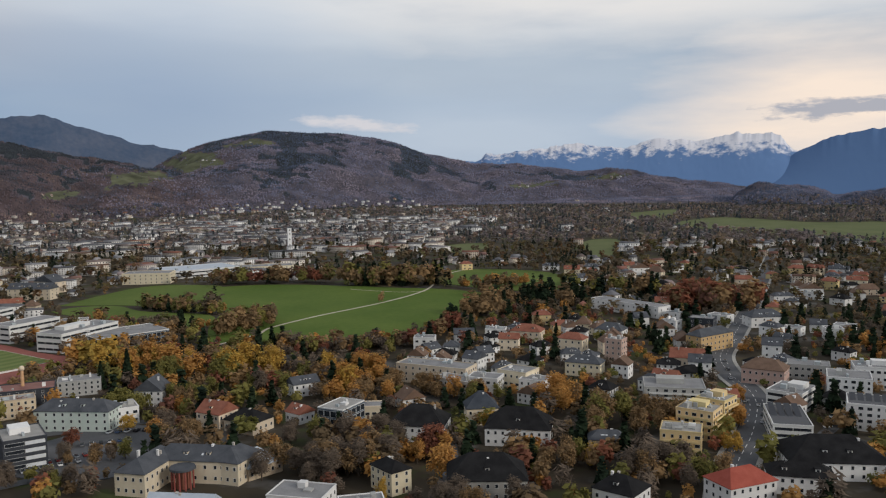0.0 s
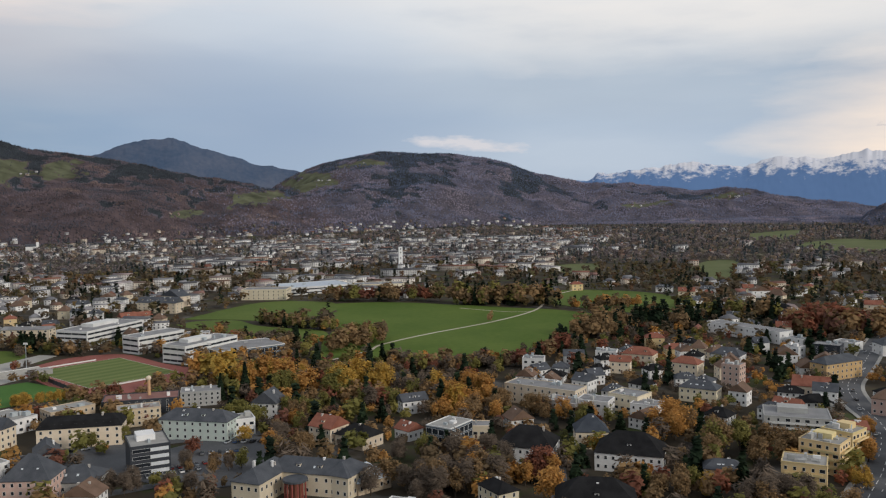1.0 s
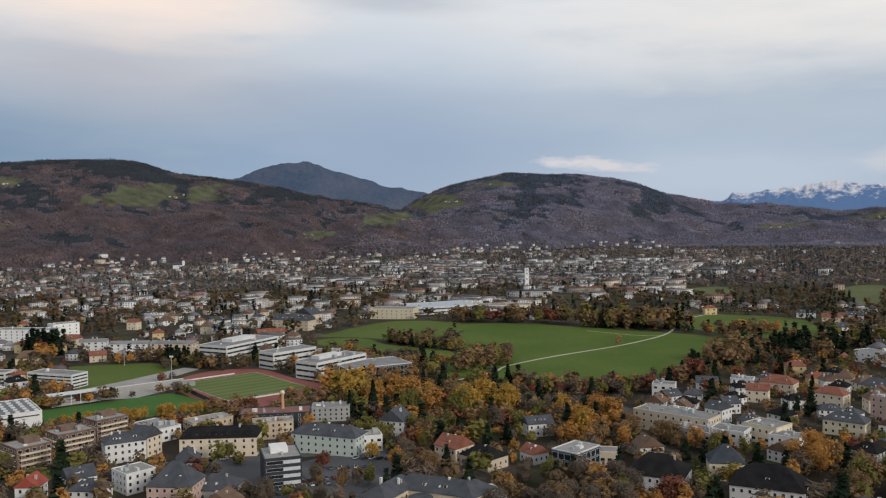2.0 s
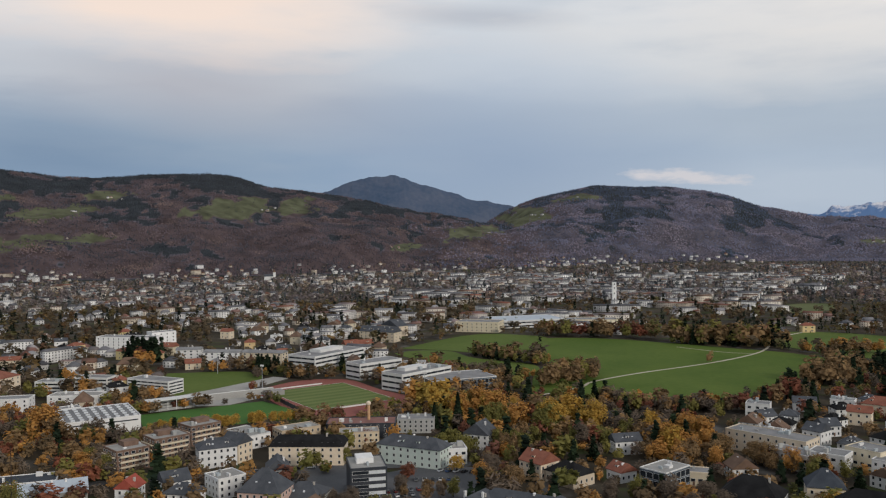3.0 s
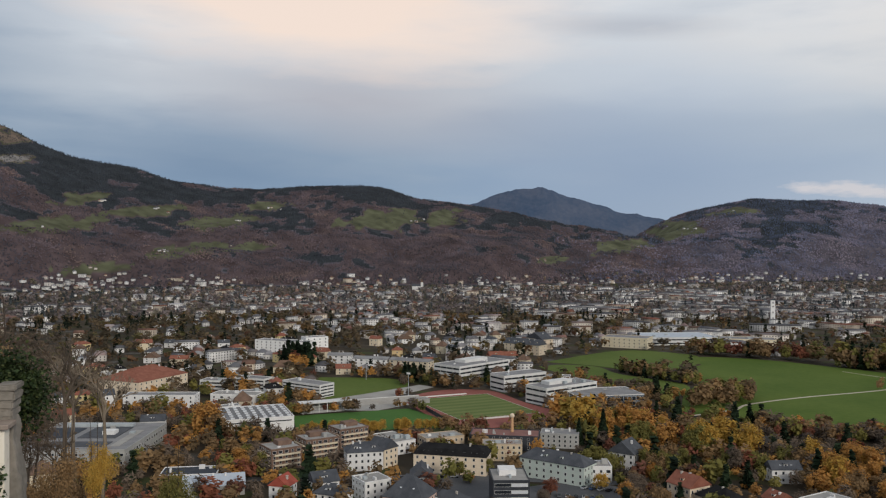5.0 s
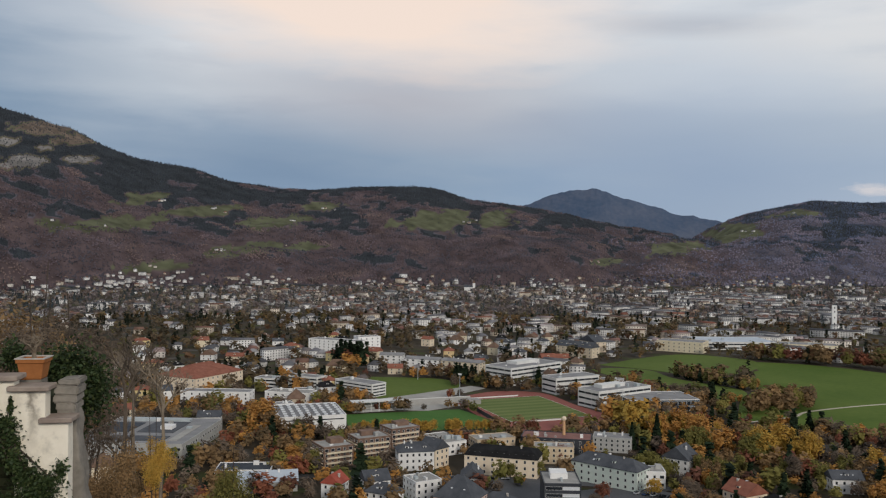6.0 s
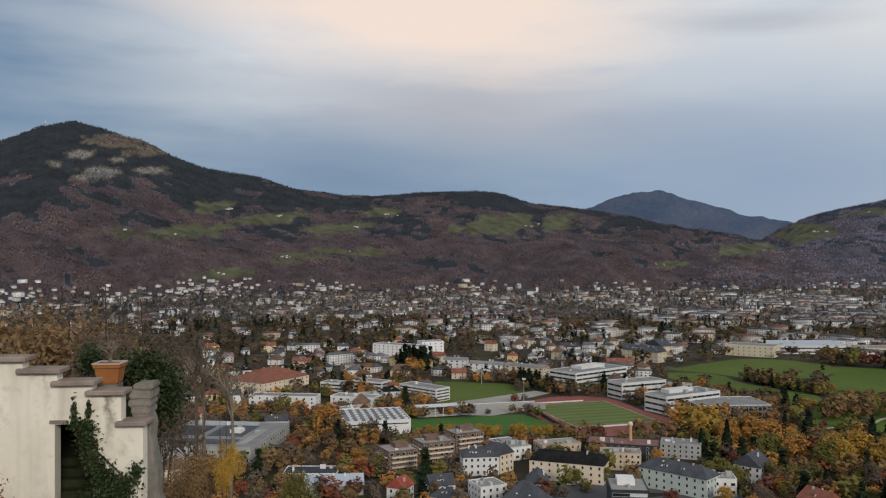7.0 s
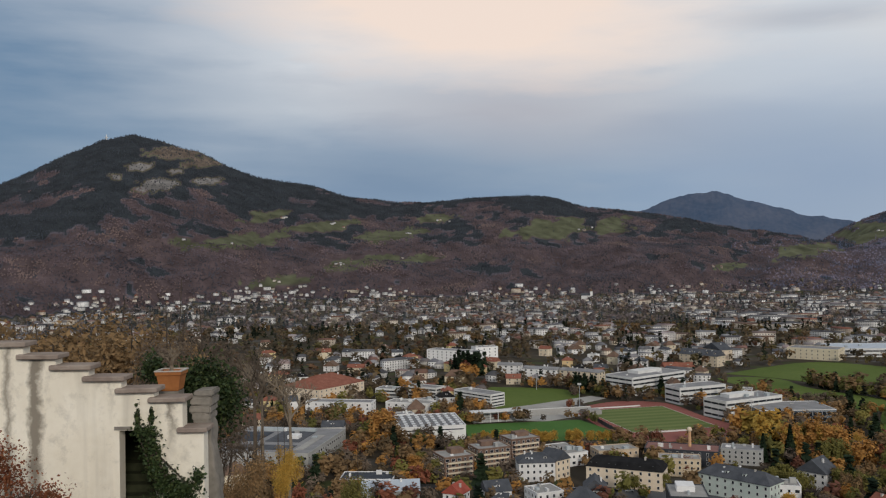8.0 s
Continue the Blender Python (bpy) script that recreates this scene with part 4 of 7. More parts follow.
building("school_block", -238.0, 615.5, 42.8, 53.7, 36.0, 8, "flat", GLASSWALL, ROOFGREY, 2, "low glazed school wing with grey flat roof")
building("institution", -570.7, 453.1, 98.9, 56.8, 41.4, 14, "hip", CREAM, REDTILE, 4, "large cream institution with red tiled hipped roof")
building("long_block", -511.9, 422.4, 32.4, 53.2, 14.0, 9, "flat", WHITE, ROOFGREY, 3, "long white block with flat roof")
building("terrace_house", -530.2, 492.2, 20.0, 20.6, 14.0, 9, "flat", BANDS, ROOFGREY, 3, "modern terrace flats with white balconies")
building("terrace_house", -511.2, 517.9, 11.7, 29.0, 14.0, 9, "flat", BANDS, ROOFGREY, 3, "modern terrace flats with white balconies")
building("terrace_house", -453.2, 520.3, -4.3, 42.9, 16.0, 10, "flat", BANDS, ROOFGREY, 4, "stepped block of white terrace flats")
building("long_block", -475.0, 463.4, 21.8, 36.7, 16.0, 7, "flat", WHITE, GRAVEL, 2, "white low flats with stepped roof")
building("sports_hall", -403.7, 408.4, 52.3, 46.6, 44.6, 9, "flat", WHITE, SKYLIGHT, 1, "white sports hall with rows of rooflights")
building("campus_block", -434.0, 307.0, 32.3, 66.1, 70.0, 9, "flat", CONCRETE, ROOFGREY, 2, "large grey campus block with flat roof")
building("apartment_block", -318.2, 342.5, 65.7, 17.5, 17.3, 11, "flat", BROWNWALL, GRAVEL, 4, "brown apartment block with pale balconies")
building("apartment_block", -315.5, 370.2, 64.1, 20.1, 15.7, 11, "flat", BROWNWALL, GRAVEL, 4, "brown apartment block with dark windows")
building("apartment_block", -317.3, 400.9, 67.7, 19.4, 15.6, 11, "flat", BROWNWALL, GRAVEL, 4, "brown apartment block with overhanging roof")
building("house", -277.2, 363.5, 46.7, 19.5, 13.0, 10, "hip", WHITE, SLATE, 3, "white town house with grey mansard roof")
building("house", -272.1, 374.6, 83.5, 10.9, 12.0, 10, "gable2", CREAM, SLATE, 3, "cream town house with tall gable")
building("long_block", -338.9, 297.9, 39.7, 28.4, 16.0, 4, "flat", WHITE, DARKSLATE, 1, "low white building with dark roof")
building("long_block", -309.9, 287.0, 48.0, 28.5, 12.0, 5, "gable", CONCRETE, ZINC, 1, "low building with grey metal roof")
building("house", -276.2, 299.1, 16.5, 9.7, 10.0, 7, "gable2", WHITE, REDROOF, 2, "white house with red gable roof")
building("house", -267.1, 317.9, 58.3, 12.5, 12.0, 6, "gable", WHITE, SLATE, 2, "white house with grey roof")
building("house", -250.1, 304.5, 9.7, 14.5, 12.0, 6, "hip", WHITE, SLATE, 2, "white house with slate hipped roof")
building("slab_block", -639.6, 695.1, 9.5, 65.7, 18.0, 16, "flat", WHITE, ROOFGREY, 5, "long white slab block with many windows")
building("slab_block", -624.2, 727.8, 60.9, 26.6, 16.0, 18, "flat", WHITE, ROOFGREY, 5, "white slab block end wing")
building("apartment_block", -531.1, 658.5, 25.0, 23.2, 13.0, 12, "gable", WHITE, ROOFGREY, 4, "white apartment row with low roof")
building("apartment_block", -487.7, 653.4, 15.6, 34.6, 13.0, 12, "gable", WHITE, ROOFGREY, 4, "white apartment row with low roof")
building("apartment_block", -447.9, 662.6, 7.9, 40.7, 13.0, 12, "gable", CREAM, ROOFGREY, 4, "cream apartment row with low roof")
building("apartment_block", -385.0, 690.5, 36.5, 15.0, 16.0, 12, "flat", WHITE, ROOFGREY, 3, "white block of flats with flat roof")
building("factory", -344.9, 975.3, 5.0, 54.0, 30.0, 12, "flat", CREAM, ROOFGREY, 3, "cream office block of a factory")
building("factory", -311.3, 1052.5, 36.6, 89.9, 60.0, 9, "flat", BANDS, ZINC, 2, "long pale factory hall with glazed front")
building("factory", -225.3, 1065.1, 16.6, 64.5, 30.0, 9, "flat", CREAM, ROOFGREY, 3, "long cream building of a factory")
building("house", -421.6, 853.3, -5.9, 46.3, 16.0, 11, "gable", CREAM, SLATE, 3, "large cream house with grey roof")
building("house", -428.1, 905.0, -24.9, 30.2, 16.0, 12, "gable2", CREAM, SLATE, 3, "cream house with tall gable")


# the church tower in the far town
def church_tower(x, y):
    root = new("church_tower")
    root.matrix_basis = pose(x, y, 0, 0, 0, 20)
    tagged(root, "tall slim white church tower in the far town", "tower")
    part("shaft", boxes("shaft", [(-3.2, -3.2, -0.3, 3.2, 3.2, 38)], [WHITE]), root)
    part("roof", mesh_from("roof", *pitched(6.4, 6.4, 38.3, 2.2, "pyramid", 0.3), [SLATE]), root)
    for z in (9, 18, 27, 33):
        part("window", window_mesh(1.6, 2.6), root, pose(0, -3.2, z))


church_tower(-252.9, 1376.9)


# ---- trees ----
PALETTES = {
    "yellow": [(0, (0.44, 0.268, 0.062)), (0.5, (0.60, 0.38, 0.085)), (1, (0.40, 0.29, 0.078))],
    "orange": [(0, (0.42, 0.22, 0.068)), (0.5, (0.58, 0.312, 0.095)), (1, (0.37, 0.21, 0.076))],
    "rust": [(0, (0.2, 0.083, 0.058)), (0.5, (0.308, 0.12, 0.072)), (1, (0.153, 0.083, 0.064))],
    "brown": [(0, (0.219, 0.147, 0.08)), (0.5, (0.35, 0.227, 0.112)), (1, (0.156, 0.115, 0.07))],
    "olive": [(0, (0.182, 0.182, 0.058)), (0.5, (0.267, 0.234, 0.072)), (1, (0.13, 0.137, 0.052))],
    "bare": [(0, (0.111, 0.086, 0.065)), (0.5, (0.163, 0.125, 0.094)), (1, (0.085, 0.069, 0.056))],
    "conifer": [(0, (0.015, 0.026, 0.015)), (0.5, (0.025, 0.04, 0.021)), (1, (0.013, 0.021, 0.014))],
}
LEAF = {k: palette("leaves_" + k, v, rough=0.9, scale=0.35, spec=0.05, thin=0.0 if k in ("conifer", "bare") else 0.35, blotch=0.25) for k, v in PALETTES.items()}
TWIG = material("brown_twigs", (0.095, 0.074, 0.056), (0.15, 0.12, 0.092), 3.0, 9.0, 0.95)
PALEBARK = material("pale_bark", (0.17, 0.135, 0.10), (0.28, 0.23, 0.17), 3.0, 9.0, 0.95)
BARK = material("bark", (0.055, 0.043, 0.034), (0.10, 0.082, 0.066), 1.0, 6.0, 0.95)
SPECIES = {"yellow": "maple tree in yellow autumn leaf", "orange": "beech tree in orange autumn leaf", "rust": "copper beech with rust-red leaves", "brown": "half-bare oak with brown leaves", "olive": "lime tree with olive green leaves", "bare": "bare tree with fine grey-brown twigs", "conifer": "spruce tree with dark green needles"}


def shards(rng, centres, size, flat=0.6, axis=None):
    """Small bent leaf clumps, two triangles each, about the centres. axis: the middle of the crown, from which their faces turn outwards and up."""
    n = len(centres)
    c = rng.normal(size=(n, 3))
    c /= np.linalg.norm(c, axis=1)[:, None]
    if axis is not None:
        out = centres - np.asarray(axis)
        out /= np.linalg.norm(out, axis=1)[:, None] + 1e-9
        c = 0.75 * c + 0.8 * out + np.array([0, 0, 0.55])
        c /= np.linalg.norm(c, axis=1)[:, None] + 1e-9
    a = np.cross(c, rng.normal(size=(n, 3)))
    a /= np.linalg.norm(a, axis=1)[:, None] + 1e-9
    b = np.cross(c, a)
    s = size * rng.uniform(0.6, 1.3, (n, 1))
    p0, p1 = centres + a * s, centres - a * s
    p2 = centres + b * s * flat - c * s * 0.22
    p3 = centres - b * s * flat - c * s * 0.22
    verts = np.stack([p0, p2, p1, p3], 1).reshape(-1, 3)
    k = np.arange(n)[:, None] * 4
    tris = np.concatenate([k + np.array([[0, 1, 2]]), k + np.array([[0, 2, 3]])], 1).reshape(-1, 3)
    return verts, tris


def crown_points(rng, kind, n):
    """Points of a crown one metre high, standing on z = 0."""
    if kind == "conifer":
        z = 0.06 + 0.94 * rng.uniform(0, 1, n) ** 1.35
        tier = 0.5 + 0.5 * np.abs(np.sin(z * 24))
        r = 0.24 * (1.02 - z) * (0.55 + 0.45 * tier) * np.sqrt(rng.uniform(0.25, 1, n))
        t = rng.uniform(0, 2 * np.pi, n)
        return np.stack([r * np.cos(t), r * np.sin(t), z], 1)
    lobes = []
    for i in range(22):
        t = rng.uniform(0, 2 * np.pi)
        z = rng.uniform(0.28, 0.88)
        out = 0.25 * math.sqrt(max(0.05, 1 - ((z - 0.55) / 0.42) ** 2)) * rng.uniform(0.5, 1.1)
        lobes.append((out * math.cos(t), out * math.sin(t), z, rng.uniform(0.09, 0.19)))
    lobes = np.array(lobes)
    pick = lobes[rng.integers(0, len(lobes), n)]
    d = rng.normal(size=(n, 3))
    d /= np.linalg.norm(d, axis=1)[:, None]
    return pick[:, :3] + d * pick[:, 3:4] * rng.uniform(0.35, 1.2, (n, 1)) * np.array([1, 1, 1.05])


def limb(verts, faces, a, b, ra, rb, sides=5):
    a, b = Vector(a), Vector(b)
    q = (b - a).to_track_quat("Z", "Y")
    base = len(verts)
    for p, r in ((a, ra), (b, rb)):
        for k in range(sides):
            t = 2 * math.pi * k / sides
            v = p + q @ Vector((r * math.cos(t), r * math.sin(t), 0))
            verts.append(tuple(v))
    for k in range(sides):
        faces.append((base + k, base + (k + 1) % sides, base + sides + (k + 1) % sides, base + sides + k))


def branch_mesh(seed, depth=4, spread=0.55, first=0.34, forks=3, stout=0.018, bark=None, thin=0.55):
    """A bare tree one metre high: a trunk that forks into limbs and twigs."""
    rng = random.Random(seed)
    verts, faces = [], []

    def grow(p, d, length, radius, level):
        q = p + d * length
        limb(verts, faces, p, q, radius, radius * 0.68, 5 if level < 2 else 3)
        if level >= depth:
            return
        for i in range(forks if level else 4):
            turn = Vector((rng.uniform(-1, 1), rng.uniform(-1, 1), rng.uniform(-0.15, 0.6)))
            grow(p + d * length * rng.uniform(0.65, 1.0), (d + turn * spread * 1.5).normalized(), length * rng.uniform(0.55, 0.75), radius * thin, level + 1)

    grow(Vector((0, 0, -0.02)), Vector((0.03, 0.02, 1)).normalized(), first, stout, 0)
    return mesh_from("crown", verts, faces, [bark or BARK])


def tree_meshes(kind, seed, count=1600):
    rng = np.random.default_rng(seed)
    pts = crown_points(rng, kind, count if kind != "conifer" else int(count * 1.1))
    if kind == "bare":
        v, t = shards(rng, pts, 0.075, 0.10, (0, 0, 0.4))
    else:
        v, t = shards(rng, pts, 0.037, 0.7, (0, 0, 0.5))
    tone = np.repeat(np.clip(rng.normal(0.5, 0.3, len(pts)), 0, 1), 4)
    crown = tri_mesh("crown", v, t, [LEAF[kind]], tone)
    verts, faces = [], []
    limb(verts, faces, (0, 0, -0.03), (0.01, 0.0, 0.42), 0.026, 0.014, 7)
    if kind != "conifer":
        for i in range(6):
            a = 2 * math.pi * i / 6 + seed
            limb(verts, faces, (0.01, 0, 0.24 + 0.03 * i), (0.18 * math.cos(a), 0.18 * math.sin(a), 0.52 + 0.05 * i), 0.011, 0.004, 4)
    else:
        limb(verts, faces, (0.01, 0, 0.42), (0, 0, 0.97), 0.014, 0.003, 5)
    return mesh_from("trunk", verts, faces, [BARK], smooth=True), crown


TREES = {k: [tree_meshes(k, 11 * i + j) for i in range(4)] for j, k in enumerate(PALETTES)}
tree_count = 0
CLOSE = {}


def close_tree(kind):
    if kind not in CLOSE:
        trunk, crown = TREES[kind][0]
        g = np.random.default_rng(77)
        pts = crown_points(g, kind, 7500)
        v, t = shards(g, pts, 0.024 if kind == "bare" else 0.016, 0.06 if kind == "bare" else 0.6, (0, 0, 0.5))
        CLOSE[kind] = (trunk, tri_mesh("crown", v, t, [LEAF[kind]], np.repeat(np.clip(g.normal(0.5, 0.3, len(pts)), 0, 1), 4)))
    return CLOSE[kind]



JOINED = []


def tree(x, y, height, kind, z=0.0, wide=1.0, group=""):
    global tree_count
    rng = random.Random(int(x * 13 + y * 7))
    if tree_count >= 300 or math.hypot(x, y) > 570:
        JOINED.append((x, y, z - 0.2, rng.uniform(0, 6.28), height * wide, height, kind, rng.random()))
        return None
    trunk, crown = rng.choice(TREES[kind])
    root = new("tree")
    root.matrix_basis = pose(x, y, z - 0.2, 0, 0, rng.uniform(0, 360))
    root.scale = (height * wide, height * wide, height)
    tagged(root, ("small " if height < 8 else "tall " if height > 17 else "") + SPECIES[kind], "tree", group)
    part("trunk", trunk, root)
    part("crown", crown, root)
    tree_count += 1
    return root


ZONES = [FIELD, STRIP, BACK_STRIP, NORTH_FIELD, *FAR_FIELDS, PITCH_2, PARK, TRACK_AREA, FORECOURT]
OPEN_LAND = [(-400, 770), (-240, 690), (-200, 620), (-60, 560), (60, 640), (80, 900), (-60, 970), (-300, 985), (-390, 860)]
ROAD_LINE = np.array(smooth_line(MAIN_ROAD, 6))
LOT = [(-205, 345), (-172, 395), (-140, 400), (-130, 372), (-125, 345), (-150, 325)]


def blocked(x, y, margin=3.0, road=11.0):
    for poly in ZONES:
        if inside(poly, x, y):
            return True
    if inside(LOT, x, y):
        return True
    if np.min(np.hypot(ROAD_LINE[:, 0] - x, ROAD_LINE[:, 1] - y)) < road:
        return True
    for ox, oy, rad, w, d, rot in OCCUPIED:
        dx, dy = x - ox, y - oy
        if abs(dx) < rad + margin + 8 and abs(dy) < rad + margin + 8:
            a = radians(-rot)
            u, v = dx * math.cos(a) - dy * math.sin(a), dx * math.sin(a) + dy * math.cos(a)
            if abs(u) < w / 2 + margin and abs(v) < d / 2 + margin:
                return True
    return False


def polar(az, r):
    return r * math.sin(radians(az)), r * math.cos(radians(az))


# further houses between the ones placed above
def fill_houses():
    rng = random.Random(5)
    styles = [("hip", WHITE, SLATE, "white house with grey hipped roof"), ("gable", CREAM, REDTILE, "cream house with red tiled gable roof"), ("hip", WHITE, BLACKTILE, "white villa with black hipped roof"), ("gable2", WHITE, BROWNTILE, "white gabled house with brown roof"), ("flat", WHITE, ROOFGREY, "white house with a flat roof"), ("pyramid", CREAM, BROWNTILE, "cream villa with brown pyramid roof"), ("gable", WHITE, SLATE, "white house with grey gable roof"), ("hip", YELLOW, REDTILE, "yellow villa with red hipped roof")]
    made = 0
    for k in range(12000):
        az, r = rng.uniform(-72, 31), math.sqrt(rng.uniform(300 ** 2, 1080 ** 2))
        quarter = k < 9000 and made < 48
        if quarter:
            # the villa quarter beside the main road comes first, and closest together
            az, r = rng.uniform(-4, 24), math.sqrt(rng.uniform(425 ** 2, 680 ** 2))
        x, y = polar(az, r)
        dense = 0.0
        if az > -3 and r > 430:
            dense = 1.0
        if az > 3 and r <= 430:
            dense = 0.35
        if az < -24 and r > 660:
            dense = 1.0
        if az < -44 and r > 430:
            dense = 0.7
        if az < -30 and r < 430:
            dense = 0.25
        if rng.random() > dense or blocked(x, y, 8.0 if quarter else 9.0, 15.0) or inside(OPEN_LAND, x, y):
            continue
        roof, wall, tile, label = rng.choice(styles)
        if quarter and tile is REDTILE and rng.random() < 0.7:
            roof, wall, tile, label = rng.choice((styles[0], styles[2], styles[4], styles[4], styles[6]))
        big = 1.5 if r > 700 and rng.random() < 0.3 else 1.0
        w, d = rng.uniform(10, 15) * big, rng.uniform(9, 12)
        building("house", x, y, math.degrees(math.atan2(-x, y)) + rng.uniform(-40, 40), w, d, rng.choice((5.5, 6, 8, 8.5)), roof, wall, tile, 2, label, "houses of the town")
        made += 1
        if made >= 215:
            break


fill_houses()


# trees in rows and groves: place, half sizes, how many, kind, height
def grove(cx, cy, rx, ry, n, kinds, low, high, seed, group="", turn=0.0):
    rng = random.Random(seed)
    k = 0
    for i in range(n * 12):
        u, v = rng.uniform(-1, 1), rng.uniform(-1, 1)
        if u * u + v * v > 1:
            continue
        a = radians(turn)
        x, y = cx + u * rx * math.cos(a) - v * ry * math.sin(a), cy + u * rx * math.sin(a) + v * ry * math.cos(a)
        if any(inside(p, x, y) for p in (TRACK_AREA, PITCH_2)) or any(abs(x - o[0]) < o[2] * 0.8 and abs(y - o[1]) < o[2] * 0.8 for o in OCCUPIED):
            continue
        tree(x, y, rng.uniform(low, high), rng.choice(kinds), 0.0, rng.uniform(0.85, 1.2), group)
        k += 1
        if k >= n:
            break


MIXED = ["brown", "brown", "brown", "bare", "bare", "bare", "olive", "olive", "orange", "orange", "rust", "conifer"]
grove(-225, 535, 18, 9, 8, ["yellow", "yellow", "orange"], 16, 21, 1, "yellow autumn belt")
grove(-190, 505, 26, 9, 9, ["yellow", "yellow", "orange", "olive"], 16, 21, 2, "yellow autumn belt")
grove(-150, 488, 26, 10, 10, ["yellow", "orange", "yellow", "olive"], 15, 20, 3, "yellow autumn belt")
grove(-112, 505, 22, 12, 9, ["yellow", "brown", "yellow"], 15, 20, 4, "yellow autumn belt")
grove(-165, 535, 40, 12, 9, ["yellow", "orange", "brown"], 11, 15, 41, "yellow autumn belt")
grove(-88, 470, 24, 22, 9, ["bare", "brown", "olive"], 10, 15, 5)
grove(-55, 478, 18, 24, 13, ["orange", "orange", "yellow", "brown"], 13, 19, 6, "orange beeches")
grove(-42, 440, 20, 12, 7, ["orange", "brown", "orange"], 11, 16, 61, "orange beeches")
grove(-245, 760, 50, 9, 44, ["brown", "olive", "conifer", "brown"], 10, 15, 7, "field hedge", -28)
grove(-160, 668, 19, 44, 36, ["brown", "olive", "brown", "brown"], 13, 18, 8, "field copse", -15)
grove(-172, 715, 16, 10, 6, ["brown", "olive"], 11, 15, 81, "field copse")
grove(-195, 955, 70, 14, 44, ["brown", "rust", "brown", "olive"], 16, 23, 9, "tree line behind the meadow")
grove(-55, 930, 64, 16, 50, ["brown", "brown", "conifer", "olive"], 18, 27, 10, "tree line behind the meadow")
grove(60, 900, 44, 12, 24, ["brown", "orange", "brown"], 10, 15, 111, "tree line behind the meadow", 20)
grove(230, 740, 54, 22, 74, ["rust", "rust", "rust", "brown"], 18, 27, 11, "tall copper beeches")
grove(-90, 572, 30, 10, 24, ["bare", "brown", "rust", "olive"], 8, 13, 12, "hedge along the meadow")
grove(-34, 585, 30, 10, 26, ["bare", "rust", "conifer", "brown"], 8, 14, 13, "hedge along the meadow")
grove(8, 640, 16, 34, 14, ["conifer", "brown", "conifer", "rust"], 12, 19, 14, "hedge along the meadow", -25)
grove(48, 740, 22, 50, 36, ["brown", "conifer", "brown", "brown"], 13, 21, 15, "wood beside the meadow", -25)
grove(105, 775, 32, 32, 28, ["conifer", "conifer", "brown"], 15, 24, 16, "spruce wood")
grove(170, 830, 48, 18, 34, ["conifer", "brown", "olive"], 14, 22, 17, "spruce wood")
grove(124, 355, 4, 9, 5, ["orange", "yellow"], 6, 9, 18, "roadside trees")
grove(136, 388, 4, 12, 7, ["orange", "yellow"], 7, 10, 19, "roadside trees", -20)
grove(150, 425, 4, 12, 6, ["orange", "yellow"], 6, 9, 20, "roadside trees", -15)
grove(-55, 330, 20, 14, 11, ["bare", "brown", "bare"], 11, 15, 21, "garden trees")
grove(-28, 345, 20, 18, 12, ["bare", "brown", "bare", "orange"], 10, 15, 22, "garden trees")
grove(-50, 372, 22, 8, 9, ["bare", "olive", "brown"], 9, 13, 23, "garden trees")
grove(-5, 335, 9, 14, 5, ["orange", "rust"], 12, 17, 24, "garden trees")
grove(-128, 375, 14, 12, 7, ["bare", "orange", "brown"], 9, 13, 25, "garden trees")
grove(90, 318, 22, 12, 10, ["bare", "brown", "olive"], 10, 15, 26, "garden trees")
grove(45, 335, 18, 10, 7, ["brown", "olive", "yellow"], 8, 13, 27, "garden trees")
grove(85, 390, 26, 16, 12, ["conifer", "brown", "olive", "brown"], 12, 18, 28, "garden trees")
grove(60, 425, 20, 14, 10, ["brown", "orange", "conifer"], 12, 17, 29, "garden trees")
grove(-160, 425, 14, 8, 5, ["olive", "olive"], 11, 14, 30, "garden trees")
grove(-135, 440, 16, 14, 8, ["olive", "brown"], 10, 14, 31, "garden trees")
grove(-326, 437, 46, 2.6, 46, ["yellow"], 6, 9, 32, "yellow hedge trees", 43)
grove(12, 291, 20, 5, 7, ["bare", "brown", "bare"], 10, 13, 43, "garden trees")
grove(-150, 350, 24, 5, 6, ["bare", "brown", "olive"], 7, 10, 45, "car park trees", 30)
grove(-165, 318, 22, 7, 7, ["bare", "olive"], 8, 11, 46, "garden trees", 10)
grove(-573, 645, 14, 20, 24, ["conifer"], 18, 25, 33, "spruce group", -50)
grove(-422, 626, 14, 6, 18, ["conifer"], 12, 16, 34, "spruce group", 35)
grove(-555, 615, 14, 10, 6, ["orange", "rust"], 15, 20, 36, "autumn park trees")
grove(-392, 369, 14, 5, 5, ["olive", "conifer", "rust"], 6, 8, 37, "shrubs beside the hall", 40)
grove(-330, 335, 14, 22, 10, ["olive", "brown", "orange"], 8, 12, 38, "garden trees", 30)
grove(-8, 458, 26, 6, 9, ["orange", "brown", "brown"], 10, 14, 47, "garden trees", -26)
grove(14, 440, 22, 8, 9, ["brown", "olive", "orange"], 9, 13, 48, "garden trees", -15)
tree(-59, 797, 11, "brown", wide=0.6)
tree(-61, 793, 10, "brown", wide=0.6)
tree(-107, 916, 9, "olive", wide=1.1)
tree(-97, 919, 9, "olive", wide=1.1)
tree(-399, 362, 24, "orange", wide=1.15)
tree(-395, 367, 21, "brown", wide=1.1)
tree(-492, 398, 14, "olive", wide=1.2)
tree(-198, 474, 17, "conifer", wide=0.9)
tree(-186, 483, 22, "conifer", wide=0.95)
tree(20, 388, 10, "yellow", wide=1.25)
